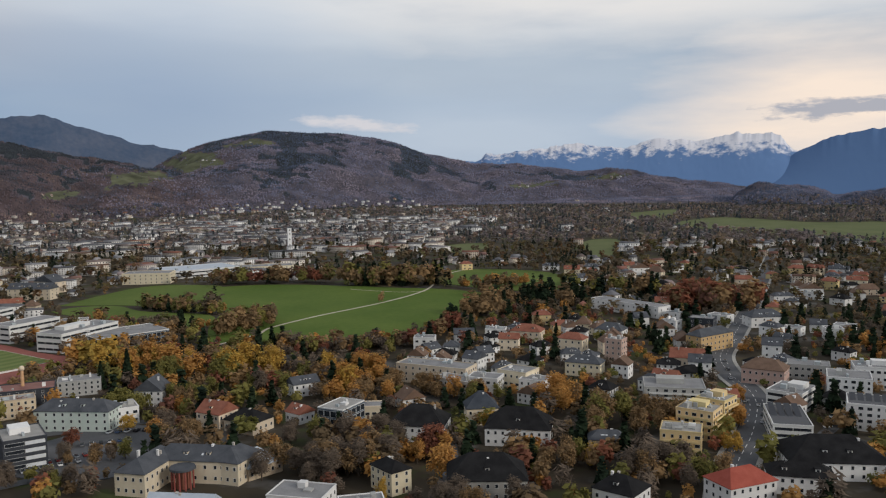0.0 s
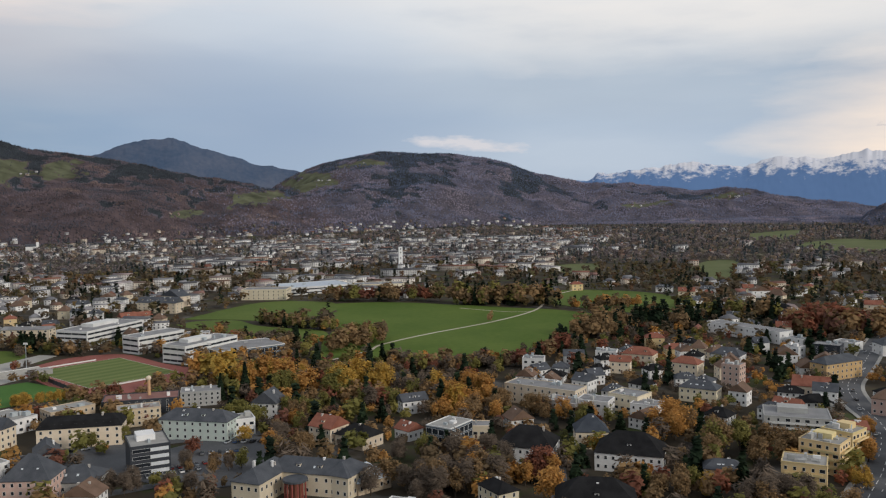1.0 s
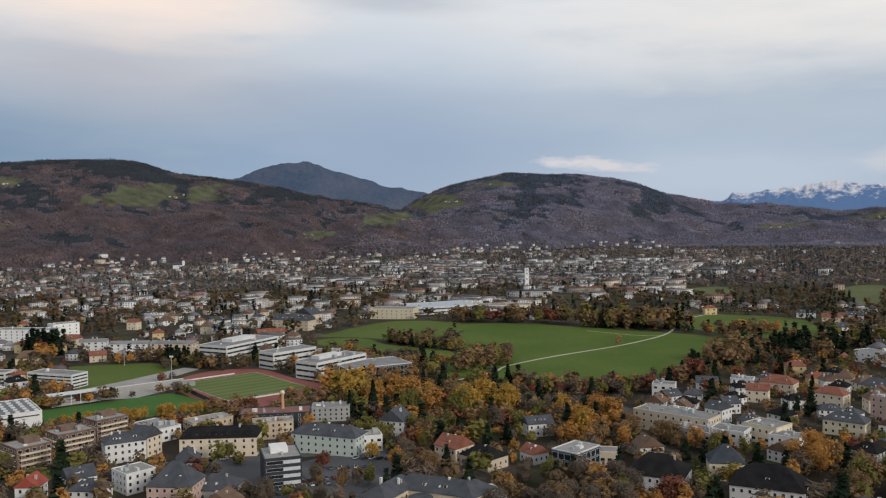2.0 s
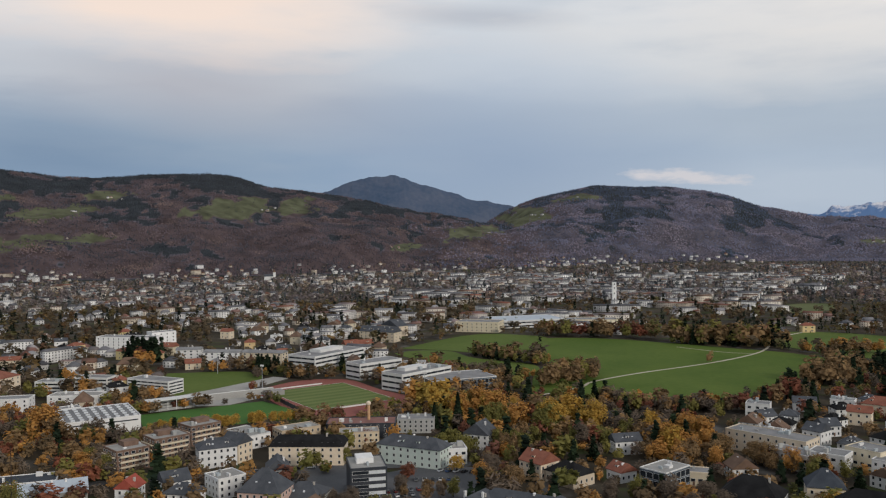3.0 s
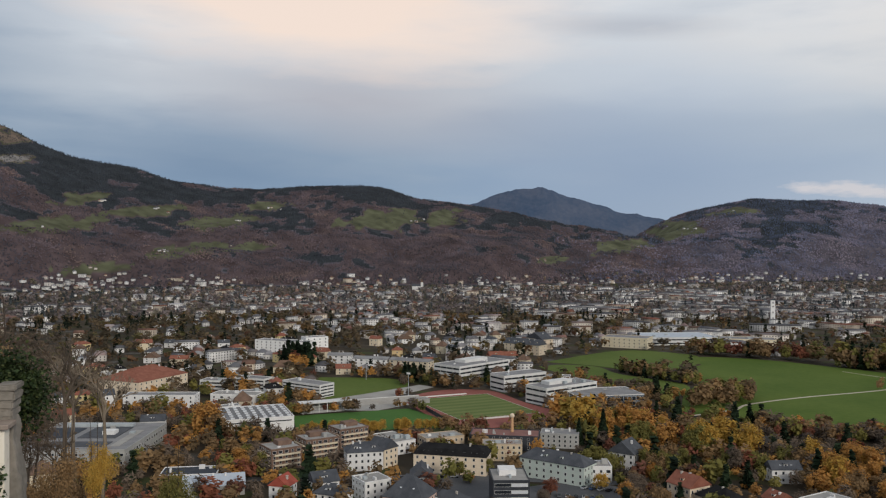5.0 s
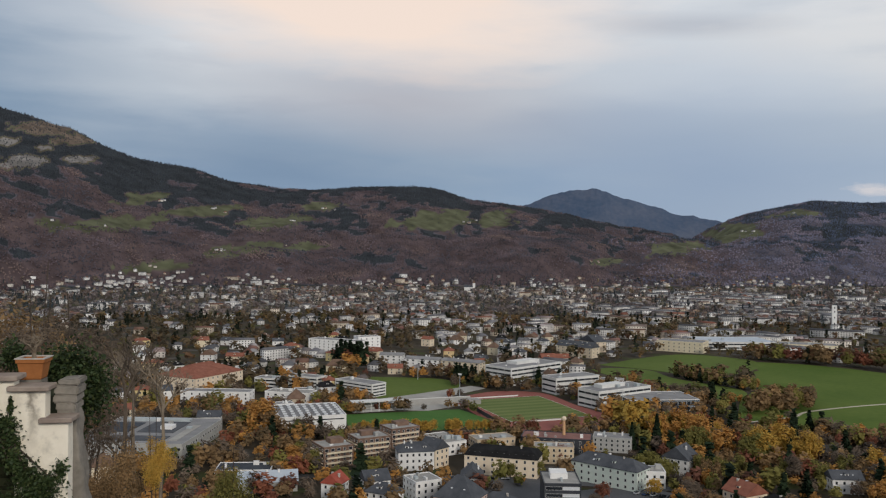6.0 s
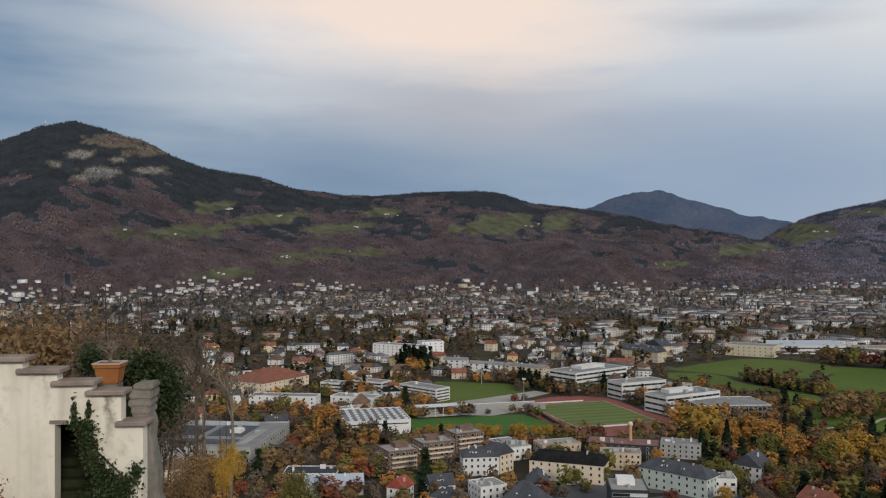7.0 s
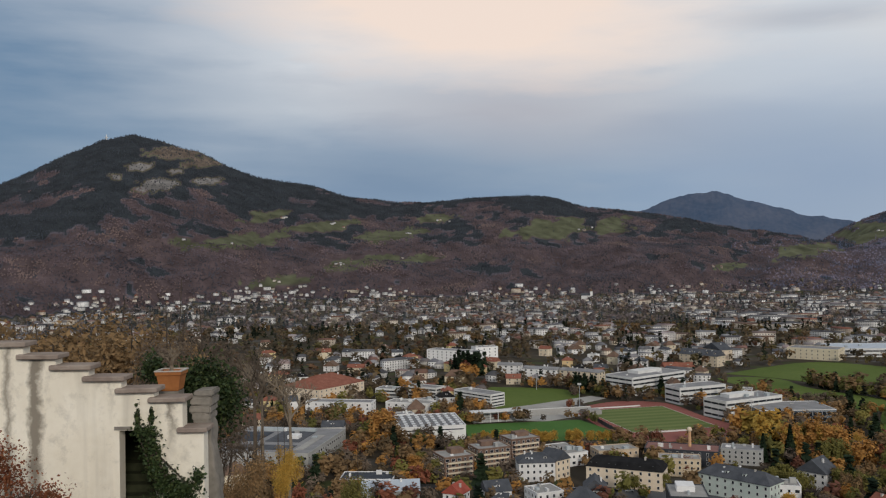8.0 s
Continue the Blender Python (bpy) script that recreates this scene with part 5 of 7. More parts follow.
tree(100, 345, 8, "rust", wide=1.1)
tree(-170, 372, 8, "rust", wide=1.5)
tree(-152, 392, 9, "yellow", wide=1.3)
tree(-219, 421, 10, "rust", wide=1.2)
tree(-24, 300, 10, "yellow", wide=0.7)
tree(-225, 378, 9, "olive", wide=1.2)
tree(-212, 386, 9, "olive", wide=1.1)
tree(-246, 375, 9, "olive", wide=1.1)


# open yards: middle and half sizes
CLEAR = [(-97, 305, 38, 20), (-45, 292, 30, 16), (-334, 440, 44, 34)]


def fill_trees():
    rng = random.Random(9)
    made = 0
    for k in range(60000):
        az, r = rng.uniform(-73, 31), math.sqrt(rng.uniform(285 ** 2, 780 ** 2))
        x, y = polar(az, r)
        if -38 < az < -24 and r < 480 and rng.random() < 0.75:
            continue
        if blocked(x, y, 2.0, 10.0):
            continue
        if any(abs(x - cx) < hx and abs(y - cy) < hy for cx, cy, hx, hy in CLEAR):
            continue
        kind = rng.choice(MIXED)
        if kind == "conifer" and az < -22 and rng.random() < 0.75:
            kind = "brown"
        low = 0.75 if az > -3 and r > 420 else 1.0
        if rng.random() < 0.4 and kind != "conifer":
            low *= 0.55
        tree(x, y, low * rng.uniform(6, 13.5) if kind != "conifer" else rng.uniform(10, 18), kind, 0, rng.uniform(0.95, 1.35), "garden trees of the town")
        made += 1
        if made >= 3400:
            break


fill_trees()


# ---- the far town and woods ----
def house_template(w, d, h, rise, roof):
    """Triangles of a plain small house: wall, roof and windows."""
    v, f = box_data(-w / 2, -d / 2, -0.5, w / 2, d / 2, h)
    verts, tris, mats = list(v), [], []
    for q in f[1:]:
        tris += [(q[0], q[1], q[2]), (q[0], q[2], q[3])]
        mats += [0, 0]
    if roof == "flat":
        rv, rf = box_data(-w / 2 - 0.2, -d / 2 - 0.2, h + 0.01, w / 2 + 0.2, d / 2 + 0.2, h + 0.5)
    else:
        rv, rf = pitched(w, d, h + 0.3, rise, roof, 0.5, 0.25)
    o = len(verts)
    verts += rv
    for q in rf:
        q = [k + o for k in q]
        tris.append((q[0], q[1], q[2]))
        mats.append(1)
        if len(q) == 4:
            tris.append((q[0], q[2], q[3]))
            mats.append(1)
    floors = max(1, int(h / 2.9))
    for k in range(floors):
        z0 = 1.0 + k * 2.9
        for side in range(3):
            span = w if side == 0 else d
            n = max(1, int(span / 3.4))
            for i in range(n):
                c = -span / 2 + span * (i + 0.5) / n
                o = len(verts)
                if side == 0:
                    verts += [(c - 0.6, -d / 2 - 0.05, z0), (c + 0.6, -d / 2 - 0.05, z0), (c + 0.6, -d / 2 - 0.05, z0 + 1.4), (c - 0.6, -d / 2 - 0.05, z0 + 1.4)]
                else:
                    s = 1 if side == 1 else -1
                    verts += [(s * (w / 2 + 0.05), c - 0.6, z0), (s * (w / 2 + 0.05), c + 0.6, z0), (s * (w / 2 + 0.05), c + 0.6, z0 + 1.4), (s * (w / 2 + 0.05), c - 0.6, z0 + 1.4)]
                tris += [(o, o + 1, o + 2), (o, o + 2, o + 3)]
                mats += [2, 2]
    return np.array(verts, dtype=float), np.array(tris), np.array(mats)


def scatter(templates, places, name, mats, label, category):
    """Many small copies joined into one mesh. places: x, y, z, turn, scale xy, scale z, template, tone."""
    V, T, M, N = [], [], [], []
    base = 0
    rows = np.array(places, dtype=float)
    for k, (v, t, m) in enumerate(templates):
        p = rows[rows[:, 6].astype(int) == k]
        if not len(p):
            continue
        c, q = np.cos(p[:, 3])[:, None], np.sin(p[:, 3])[:, None]
        xs = p[:, 0:1] + p[:, 4:5] * (v[None, :, 0] * c - v[None, :, 1] * q)
        ys = p[:, 1:2] + p[:, 4:5] * (v[None, :, 0] * q + v[None, :, 1] * c)
        zs = p[:, 2:3] + p[:, 5:6] * v[None, :, 2]
        V.append(np.stack([xs, ys, zs], -1).reshape(-1, 3))
        T.append((t[None] + base + np.arange(len(p))[:, None, None] * len(v)).reshape(-1, 3))
        if m is not None:
            M.append(np.tile(m, len(p)))
        N.append(np.repeat(p[:, 7], len(v)))
        base += len(p) * len(v)
    me = tri_mesh(name, np.concatenate(V), np.concatenate(T), mats, np.concatenate(N), np.concatenate(M) if M else None)
    return tagged(new(name, me), label, category, kind="stuff")


FARWALL = palette("far_town_walls", [(0, (0.506, 0.496, 0.475)), (0.45, (0.728, 0.718, 0.699)), (0.7, (0.526, 0.455, 0.364)), (0.85, (0.344, 0.294, 0.243)), (1, (0.648, 0.638, 0.627))], scale=0.05)
FARROOF = palette("far_town_roofs", [(0, (0.06, 0.06, 0.066)), (0.35, (0.13, 0.13, 0.14)), (0.5, (0.24, 0.24, 0.25)), (0.68, (0.12, 0.075, 0.055)), (0.85, (0.20, 0.085, 0.06)), (1, (0.36, 0.37, 0.38))], scale=0.05)
FARLEAF = palette("far_woods", [(0, (0.018, 0.026, 0.018)), (0.22, (0.042, 0.050, 0.030)), (0.3, (0.121, 0.098, 0.067)), (0.6, (0.178, 0.129, 0.078)), (0.72, (0.144, 0.132, 0.057)), (0.86, (0.190, 0.118, 0.060)), (0.93, (0.140, 0.078, 0.052)), (1, (0.250, 0.170, 0.068))], scale=0.1, spec=0.05, thin=0.35)
# crown colours shifted slightly purple-blue to put haze on the slopes
HILLLEAF = palette("hill_woods", [(0, (0.028, 0.035, 0.047)), (0.3, (0.044, 0.049, 0.058)), (0.4, (0.06, 0.055, 0.067)), (0.65, (0.085, 0.066, 0.076)), (0.85, (0.106, 0.078, 0.084)), (1, (0.14, 0.099, 0.09))], scale=0.012)

# leaf colours beyond 1450 m, paled and greyed to imitate haze
HAZYPLAINLEAF = palette("hazy_plain_woods", [(0, (0.076, 0.094, 0.106)), (0.22, (0.111, 0.123, 0.122)), (0.3, (0.207, 0.18, 0.18)), (0.6, (0.268, 0.217, 0.205)), (0.75, (0.23, 0.217, 0.162)), (0.88, (0.306, 0.217, 0.171)), (1, (0.336, 0.264, 0.18))], scale=0.1, spec=0.05, thin=0.35)
# far hill crowns, lightened and blued to paint in haze
HAZYHILLLEAF = palette("hazy_hill_woods", [(0, (0.054, 0.073, 0.122)), (0.3, (0.078, 0.095, 0.143)), (0.4, (0.109, 0.112, 0.162)), (0.65, (0.138, 0.132, 0.185)), (0.86, (0.167, 0.145, 0.189)), (1, (0.185, 0.157, 0.189))], scale=0.012)


def far_town():
    rng = random.Random(21)
    temps = [house_template(12, 10, 6, 3.6, "gable"), house_template(13, 11, 6.5, 4, "hip"), house_template(11, 10, 5, 4.2, "pyramid"), house_template(16, 12, 9, 0, "flat"), house_template(30, 12, 12, 2.2, "gable"), house_template(46, 22, 9, 0, "flat"), house_template(9, 12, 6, 4, "gable2"), house_template(70, 30, 9, 0, "flat")]
    places = []
    for k in range(14000):
        az, r = rng.uniform(-74, 32), math.sqrt(rng.uniform(720 ** 2, 3000 ** 2))
        x, y = polar(az, r)
        keep = 0.9 if az < 1 else 0.42
        if az > 6 and r > 1500:
            keep = 0.08
        if az > 12 and 900 < r < 1500:
            keep = 0.5
        if az < -20 and r < 800:
            keep = 0.4
        if az < -46:
            keep = 0.5
        if -14 < az < -2 and r > 2300 or az < -14 and r > 2650:
            keep *= 0.3
        if noise.noise(Vector((x / 230, y / 230, 4.0))) < -0.07 and rng.random() < 0.85:
            continue
        z = float(land_height(x, y))
        if z > 32 or (z > 12 and rng.random() < 0.6) or rng.random() > keep or blocked(x, y, 6.0, 16.0) or inside(OPEN_LAND, x, y):
            continue
        industrial = -30 < az < 2 and 1150 < r < 2100 and rng.random() < 0.30
        pick = rng.choice((4, 5, 5, 7)) if industrial else rng.choices(range(7), (5, 5, 3, 3, 1.2, 0.3, 4))[0]
        s = rng.uniform(0.75, 1.0)
        places.append((x, y, z - 0.2, math.atan2(-x, y) + rng.uniform(-0.8, 0.8), s, s, pick, rng.random()))
        if len(places) >= 2300:
            break
    # pale sheds of the trading estates on the plain
    for k in range(90):
        az, r = rng.uniform(-24, 3), rng.uniform(1500, 2350)
        x, y = polar(az, r)
        if blocked(x, y, 14.0, 20.0) or inside(OPEN_LAND, x, y) or land_height(x, y) > 8:
            continue
        s = rng.uniform(0.8, 1.3)
        places.append((x, y, -0.2, math.atan2(-x, y) + rng.uniform(-0.3, 0.3), s, s * 0.8, rng.choice((4, 5, 7, 7)), rng.uniform(0, 0.5)))
    # villages at the foot of the hills
    for a, e, wa, we, n in ((-66.5, -2.75, 2.0, 0.35, 36), (-61.5, -2.7, 1.6, 0.2, 14), (-55.5, -2.5, 4.2, 0.32, 70), (-47.5, -2.6, 3.0, 0.3, 30), (-38.0, -2.75, 4.0, 0.25, 40), (-12.5, -2.2, 3.4, 0.28, 46), (-4.5, -2.0, 3.0, 0.25, 26), (7.5, -1.6, 2.2, 0.25, 18)):
        for i in range(n):
            az, e0 = a + rng.gauss(0, 0.55) * wa, e + rng.gauss(0, 0.9) * we
            for r in np.arange(1700, 3300, 15):
                x, y = polar(az, float(r))
                z = slope_height(x, y)
                if math.degrees(math.atan2(z - EYE, r)) > e0:
                    s = rng.uniform(0.6, 1.0)
                    places.append((x, y, z - 0.4, math.atan2(-x, y) + rng.uniform(-0.7, 0.7), s, s, rng.choices((0, 1, 2, 3, 4, 6), (4, 4, 2, 2, 0.7, 4))[0], rng.random()))
                    break
    # farmsteads at the edges of the pastures
    for a, e, wa, we in MEADOWS:
        az0, e0 = a + rng.choice((-0.6, -0.3, 0.4, 0.7)) * wa, e + rng.uniform(-0.6, 0.3) * we
        for i in range(rng.choice((1, 2, 4, 5))):
            az = az0 + rng.uniform(-0.5, 0.5)
            for r in np.arange(2300, 4300, 12):
                x, y = polar(az, float(r))
                z = slope_height(x, y)
                if z > 8 and math.degrees(math.atan2(z - EYE, r)) > e0 + rng.uniform(-0.05, 0.05):
                    s = rng.uniform(0.5, 0.85)
                    places.append((x, y, z - 0.3, math.atan2(-x, y) + rng.uniform(-0.6, 0.6), s, s * 0.9, rng.choice((0, 1, 6)), rng.random() * 0.9))
                    break
    scatter(temps, places, "far_town", [FARWALL, FARROOF, GLASS], "distant town of white and grey houses", "town")
    return places


FAR_PLACES = far_town()


def tree_template(seed, kind, n, size):
    rng = np.random.default_rng(seed)
    v, t = shards(rng, crown_points(rng, kind, n), size * (1.5 if kind == "bare" else 1.0), 0.2 if kind == "bare" else 0.7, (0, 0, 0.5))
    return v, t, None


def far_woods():
    rng = random.Random(33)
    temps = [tree_template(i, "brown", 22, 0.18) for i in range(4)] + [tree_template(9 + i, "conifer", 26, 0.12) for i in range(2)]
    grid = {}
    for p in FAR_PLACES:
        grid.setdefault((int(p[0] // 20), int(p[1] // 20)), []).append(p)
    places = []
    for k in range(75000):
        az, r = rng.uniform(-74, 32), math.sqrt(rng.uniform(700 ** 2, 3100 ** 2))
        if r > 1800 and rng.random() < 0.35 and az < 4:
            continue
        x, y = polar(az, r)
        z = float(land_height(x, y))
        if z > 30 or blocked(x, y, 2.0, 10.0):
            continue
        near = [p for i in (-1, 0, 1) for j in (-1, 0, 1) for p in grid.get((int(x // 20) + i, int(y // 20) + j), ())]
        if any(math.hypot(p[0] - x, p[1] - y) < 9 for p in near):
            continue
        grove_here = noise.noise(Vector((x / 120, y / 120, 0.3)))
        if grove_here < -0.1 and rng.random() < 0.5 and az < 2:
            continue
        dark = noise.noise(Vector((x / 90, y / 90, 7.0))) > 0.22
        if dark and rng.random() < 0.6 or rng.random() < 0.08:
            h, kind, tone = rng.uniform(11, 19), rng.choice((4, 5)), rng.uniform(0, 0.15)
        else:
            h, kind, tone = rng.uniform(7, 14) * (1.25 if grove_here > 0.25 else 1), rng.randrange(4), 0.28 + 0.72 * rng.random() ** 1.5
        places.append((x, y, z - 0.3, rng.uniform(0, 6.28), h * rng.uniform(0.9, 1.3), h, kind, tone))
        if len(places) >= 15500:
            break
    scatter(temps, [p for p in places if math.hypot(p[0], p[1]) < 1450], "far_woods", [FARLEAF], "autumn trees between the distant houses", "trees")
    scatter(temps, [p for p in places if math.hypot(p[0], p[1]) >= 1450], "far_woods", [HAZYPLAINLEAF], "autumn trees on the far plain, paled with haze", "trees")


far_woods()


def dome_template(seed, tall):
    """A far crown: an uneven foot and a top, rounded by its shading."""
    g = np.random.default_rng(seed)
    n = 4 if tall else 5
    v = []
    for k in range(n):
        a = 2 * math.pi * (k + g.uniform(-0.3, 0.3)) / n
        r = 0.5 * g.uniform(0.7, 1.25)
        v.append((r * math.cos(a), r * math.sin(a), g.uniform(0.0, 0.25)))
    v.append((g.uniform(-0.12, 0.12), g.uniform(-0.12, 0.12), 1.0))
    return np.array(v), np.array([(k, (k + 1) % n, n) for k in range(n)]), None


def hill_woods():
    rng = random.Random(44)
    temps = [dome_template(60 + i, False) for i in range(6)] + [dome_template(80 + i, True) for i in range(4)]
    n = 230000
    g = np.random.default_rng(3)
    az = g.uniform(-75, 34, n)
    r = np.sqrt(g.uniform(1950 ** 2, 4100 ** 2, n))
    x, y = r * np.sin(np.radians(az)), r * np.cos(np.radians(az))
    z = land_height(x, y)
    keep = (z > 10) & (r < np.where(az > -20, 4010, 3640))
    az, r, x, y, z = az[keep], r[keep], x[keep], y[keep], z[keep]
    el = np.degrees(np.arctan2(z - EYE, r))
    mead = meadow_mask(az, el, z)
    luck = g.uniform(0, 1, len(z))
    ok = (mead < 0.4) | ((mead > 0.6) & (luck < 0.36)) | (luck < 0.02)
    near, far = [], []
    for i in np.nonzero(ok)[0]:
        zz = slope_height(x[i], y[i])
        broad = noise.fractal(Vector((x[i] / 150, y[i] / 150, 9.0)), 0.8, 2.0, 4)
        if spruce_stand(x[i], y[i], z[i]) or rng.random() < (0.85 if az[i] > 17.9 and r[i] < 3420 else 0.15):
            h, kind, tone = rng.uniform(4, 7), rng.randrange(6, 10), rng.uniform(0.0, 0.32)
            wide = 0.75
        else:
            h, kind, tone = rng.uniform(3.5, 6.5), rng.randrange(6), min(1.0, max(0.4, 0.68 + 0.55 * broad + rng.uniform(-0.12, 0.12)))
            wide = 1.25
        p = (x[i], y[i], zz - 1.2, rng.uniform(0, 6.28), h * wide, h, kind, tone)
        # crowns towards the far hill go over to the haze-tinted palette
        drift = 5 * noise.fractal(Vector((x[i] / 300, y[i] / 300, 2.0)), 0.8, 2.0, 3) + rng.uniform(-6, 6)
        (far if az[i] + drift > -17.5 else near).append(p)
    for rows, mat, label in ((near, HILLLEAF, "bare brown and dark green woods on the slopes"), (far, HAZYHILLLEAF, "bare woods on the far hill, tinted with bluish haze")):
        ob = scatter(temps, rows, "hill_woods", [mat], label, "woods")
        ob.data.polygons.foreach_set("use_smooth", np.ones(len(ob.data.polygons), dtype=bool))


hill_woods()


def joined_trees():
    """The town's trees beyond the nearest ones, with fewer and larger leaf clumps."""
    for kind in PALETTES:
        temps = [tree_template(200 + i, kind, 120, 0.112) for i in range(3)]
        rows = [(x, y, z, turn, s, sz, i % 3, tone) for i, (x, y, z, turn, s, sz, k, tone) in enumerate(JOINED) if k == kind]
        if rows:
            scatter(temps, rows, "town_trees", [LEAF[kind]], "many a " + SPECIES[kind], "trees")


joined_trees()


# ---- sports ground ----
def line_box(name, p, q, wide, z0, z1, mat):
    """A long box from p to q."""
    length = math.hypot(q[0] - p[0], q[1] - p[1])
    me = boxes(name, [(0, -wide / 2, z0, length, wide / 2, z1)], [mat])
    return me, pose(p[0], p[1], 0, 0, 0, math.degrees(math.atan2(q[1] - p[1], q[0] - p[0])))


def pitch():
    root = new("football_pitch")
    tagged(root, "mown green football pitch with pale stripes", "sports pitch", kind="structure")
    light = material("mown_turf", (0.14, 0.175, 0.060), (0.17, 0.205, 0.072), 0.03, 0.4, 0.9, spec=0.1)
    dark = material("unmown_turf", (0.105, 0.145, 0.045), (0.13, 0.170, 0.055), 0.03, 0.4, 0.9, spec=0.1)
    a, b, c, d = [np.array(p, dtype=float) for p in PITCH]
    n = 16
    for i in range(n):
        u, v = i / n, (i + 1) / n
        p = [a + (d - a) * u, b + (c - b) * u, b + (c - b) * v, a + (d - a) * v]
        verts = [(q[0], q[1], 0.12) for q in p] + [(q[0], q[1], -0.1) for q in p]
        part("turf_stripe", mesh_from("turf_stripe", verts, [(0, 3, 2, 1), (0, 1, 5, 4), (1, 2, 6, 5), (2, 3, 7, 6), (3, 0, 4, 7)], [light if i % 2 else dark]), root)
    for p, q in ((a, b), (b, c), (c, d), (d, a)):
        me, m = line_box("touchline", p, q, 0.3, 0.122, 0.15, LINEPAINT)
        part("touchline", me, root, m)
    for k, (p, q) in enumerate(((a, b), (d, c))):
        out = (a - d) / np.linalg.norm(a - d) * (5 if k == 0 else -5)
        board = new("advertising_board")
        me, m = line_box("panel", p + out, p + (q - p) * 0.75 + out, 0.15, 0, 1.0, FRAMEWHITE)
        part("panel", me, board, m)
        tagged(board, "row of white perimeter boards beside the pitch", "fence")


pitch()


def grandstand():
    root = new("grandstand")
    root.matrix_basis = pose(-396, 470, 0, 0, 0, 55)
    tagged(root, "white grandstand with flat roof beside the training pitch", "grandstand")
    part("seating", boxes("seating", [(-16, -3, 0, 16, 6, 1.6), (-16, 0, 1.603, 16, 6, 2.9), (-16, 3, 2.903, 16, 6, 4.2)], [CONCRETE]), root)
    part("back_wall", boxes("back_wall", [(-16, 6.004, 0, 16, 6.4, 7)], [WHITE]), root)
    part("roof", boxes("roof", [(-16.5, -3.5, 7.003, 16.5, 6.9, 7.5)], [FRAMEWHITE]), root)
    for i in range(6):
        part("post", small_box("post", 0.4, 0.4, 7.0, FRAMEWHITE), root, pose(-15 + 6 * i, -3.2, 0))


def terraces():
    root = new("stadium_terrace")
    root.matrix_basis = pose(-372, 516, 0, 0, 0, 54)
    tagged(root, "pale concrete terraces between the two pitches", "terrace")
    for k in range(5):
        part("step", boxes("step", [(-32, 5 + k * 2.0, 0, 32, 7 + k * 2.0 - 0.004, 0.6 + k * 0.55)], [PAVING]), root)
    part("service_roof", boxes("service_roof", [(20, -4, 0, 34, 4.9, 3.4)], [GRAVEL]), root)
    part("wall", boxes("wall", [(-32, 15.0, 0, 32, 15.4, 3.2)], [WHITE]), root)


def floodlight(x, y, h):
    root = new("floodlight")
    root.matrix_basis = pose(x, y, 0)
    tagged(root, "slender grey floodlight mast at the sports ground", "floodlight")
    v, f = [], []
    limb(v, f, (0, 0, -0.3), (0, 0, h), 0.28, 0.14, 8)
    part("mast", mesh_from("mast", v, f, [ZINCWALL], smooth=True), root)
    part("lamp_head", boxes("lamp_head", [(-1.6, -0.25, h, 1.6, 0.25, h + 1.3)], [FRAMEWHITE]), root)


def pitch_fence():
    root = new("pitch_fence")
    tagged(root, "dark tall fence between the two pitches", "fence")
    for i in range(12):
        p = (-358 + i * 5.1, 532 - i * 4.0)
        part("post", small_box("post", 0.2, 0.2, 4.0, DARKWALL), root, pose(p[0], p[1], 0))
    me, m = line_box("net", (-358, 532), (-302, 488), 0.06, 0.3, 3.2, DARKWALL)
    part("net", me, root, m)


def hill_church(x, y):
    z = float(land_height(x, y))
    root = new("church")
    root.matrix_basis = pose(x, y, z - 0.5, 0, 0, 35)
    tagged(root, "small white church with a spire at the foot of the hill", "church")
    part("nave", boxes("nave", [(-14, -6, 0, 10, 6, 11)], [WHITE]), root)
    part("roof", mesh_from("roof", *pitched(24, 12, 11.3, 6, "gable"), [SLATE]), root, pose(-2, 0, 0))
    part("tower", boxes("tower", [(10.003, -3.5, 0, 17, 3.5, 22)], [WHITE]), root)
    part("spire", mesh_from("spire", *pitched(7, 7, 22.3, 9, "pyramid", 0.3), [BROWNTILE]), root, pose(13.5, 0, 0))


def hilltop_mast():
    az, r = radians(-65.15), 3440
    x, y = r * math.sin(az), r * math.cos(az)
    root = new("transmitter_mast")
    root.matrix_basis = pose(x, y, float(land_height(x, y)) - 4)
    tagged(root, "slim white transmitter mast on the hilltop", "mast")
    v, f = [], []
    limb(v, f, (0, 0, 0), (0, 0, 22), 2.6, 1.0, 8)
    part("shaft", mesh_from("shaft", v, f, [FRAMEWHITE]), root)
    part("platform", boxes("platform", [(-4.5, -4.5, 9, 4.5, 4.5, 12)], [FRAMEWHITE]), root)


pitch_fence()
hill_church(-1296, 1945)
hilltop_mast()
grandstand()
terraces()
floodlight(-374, 549, 19)
floodlight(-459, 606, 17)
floodlight(-244, 566, 17)


def mast():
    root = new("construction_mast")
    root.matrix_basis = pose(-232, 452, 0)
    tagged(root, "tan construction mast with a pale round head", "mast")
    tan = material("tan_paint", (0.50, 0.30, 0.16), (0.60, 0.38, 0.22), 0.5, 3.0, 0.7)
    v, f = [], []
    limb(v, f, (0, 0, -0.3), (0, 0, 17), 1.0, 0.85, 12)
    part("column", mesh_from("column", v, f, [tan], smooth=True), root)
    part("collar", boxes("collar", [(-1.8, -1.8, 1.0, 1.8, 1.8, 3.2)], [tan]), root)
    bm = bmesh.new()
    bmesh.ops.create_icosphere(bm, subdivisions=2, radius=1.5, matrix=Matrix.Translation((0, 0, 18.0)))
    me = bpy.data.meshes.new("head")
    bm.to_mesh(me)
    bm.free()
    me.materials.append(CREAM)
    part("head", me, root)


mast()

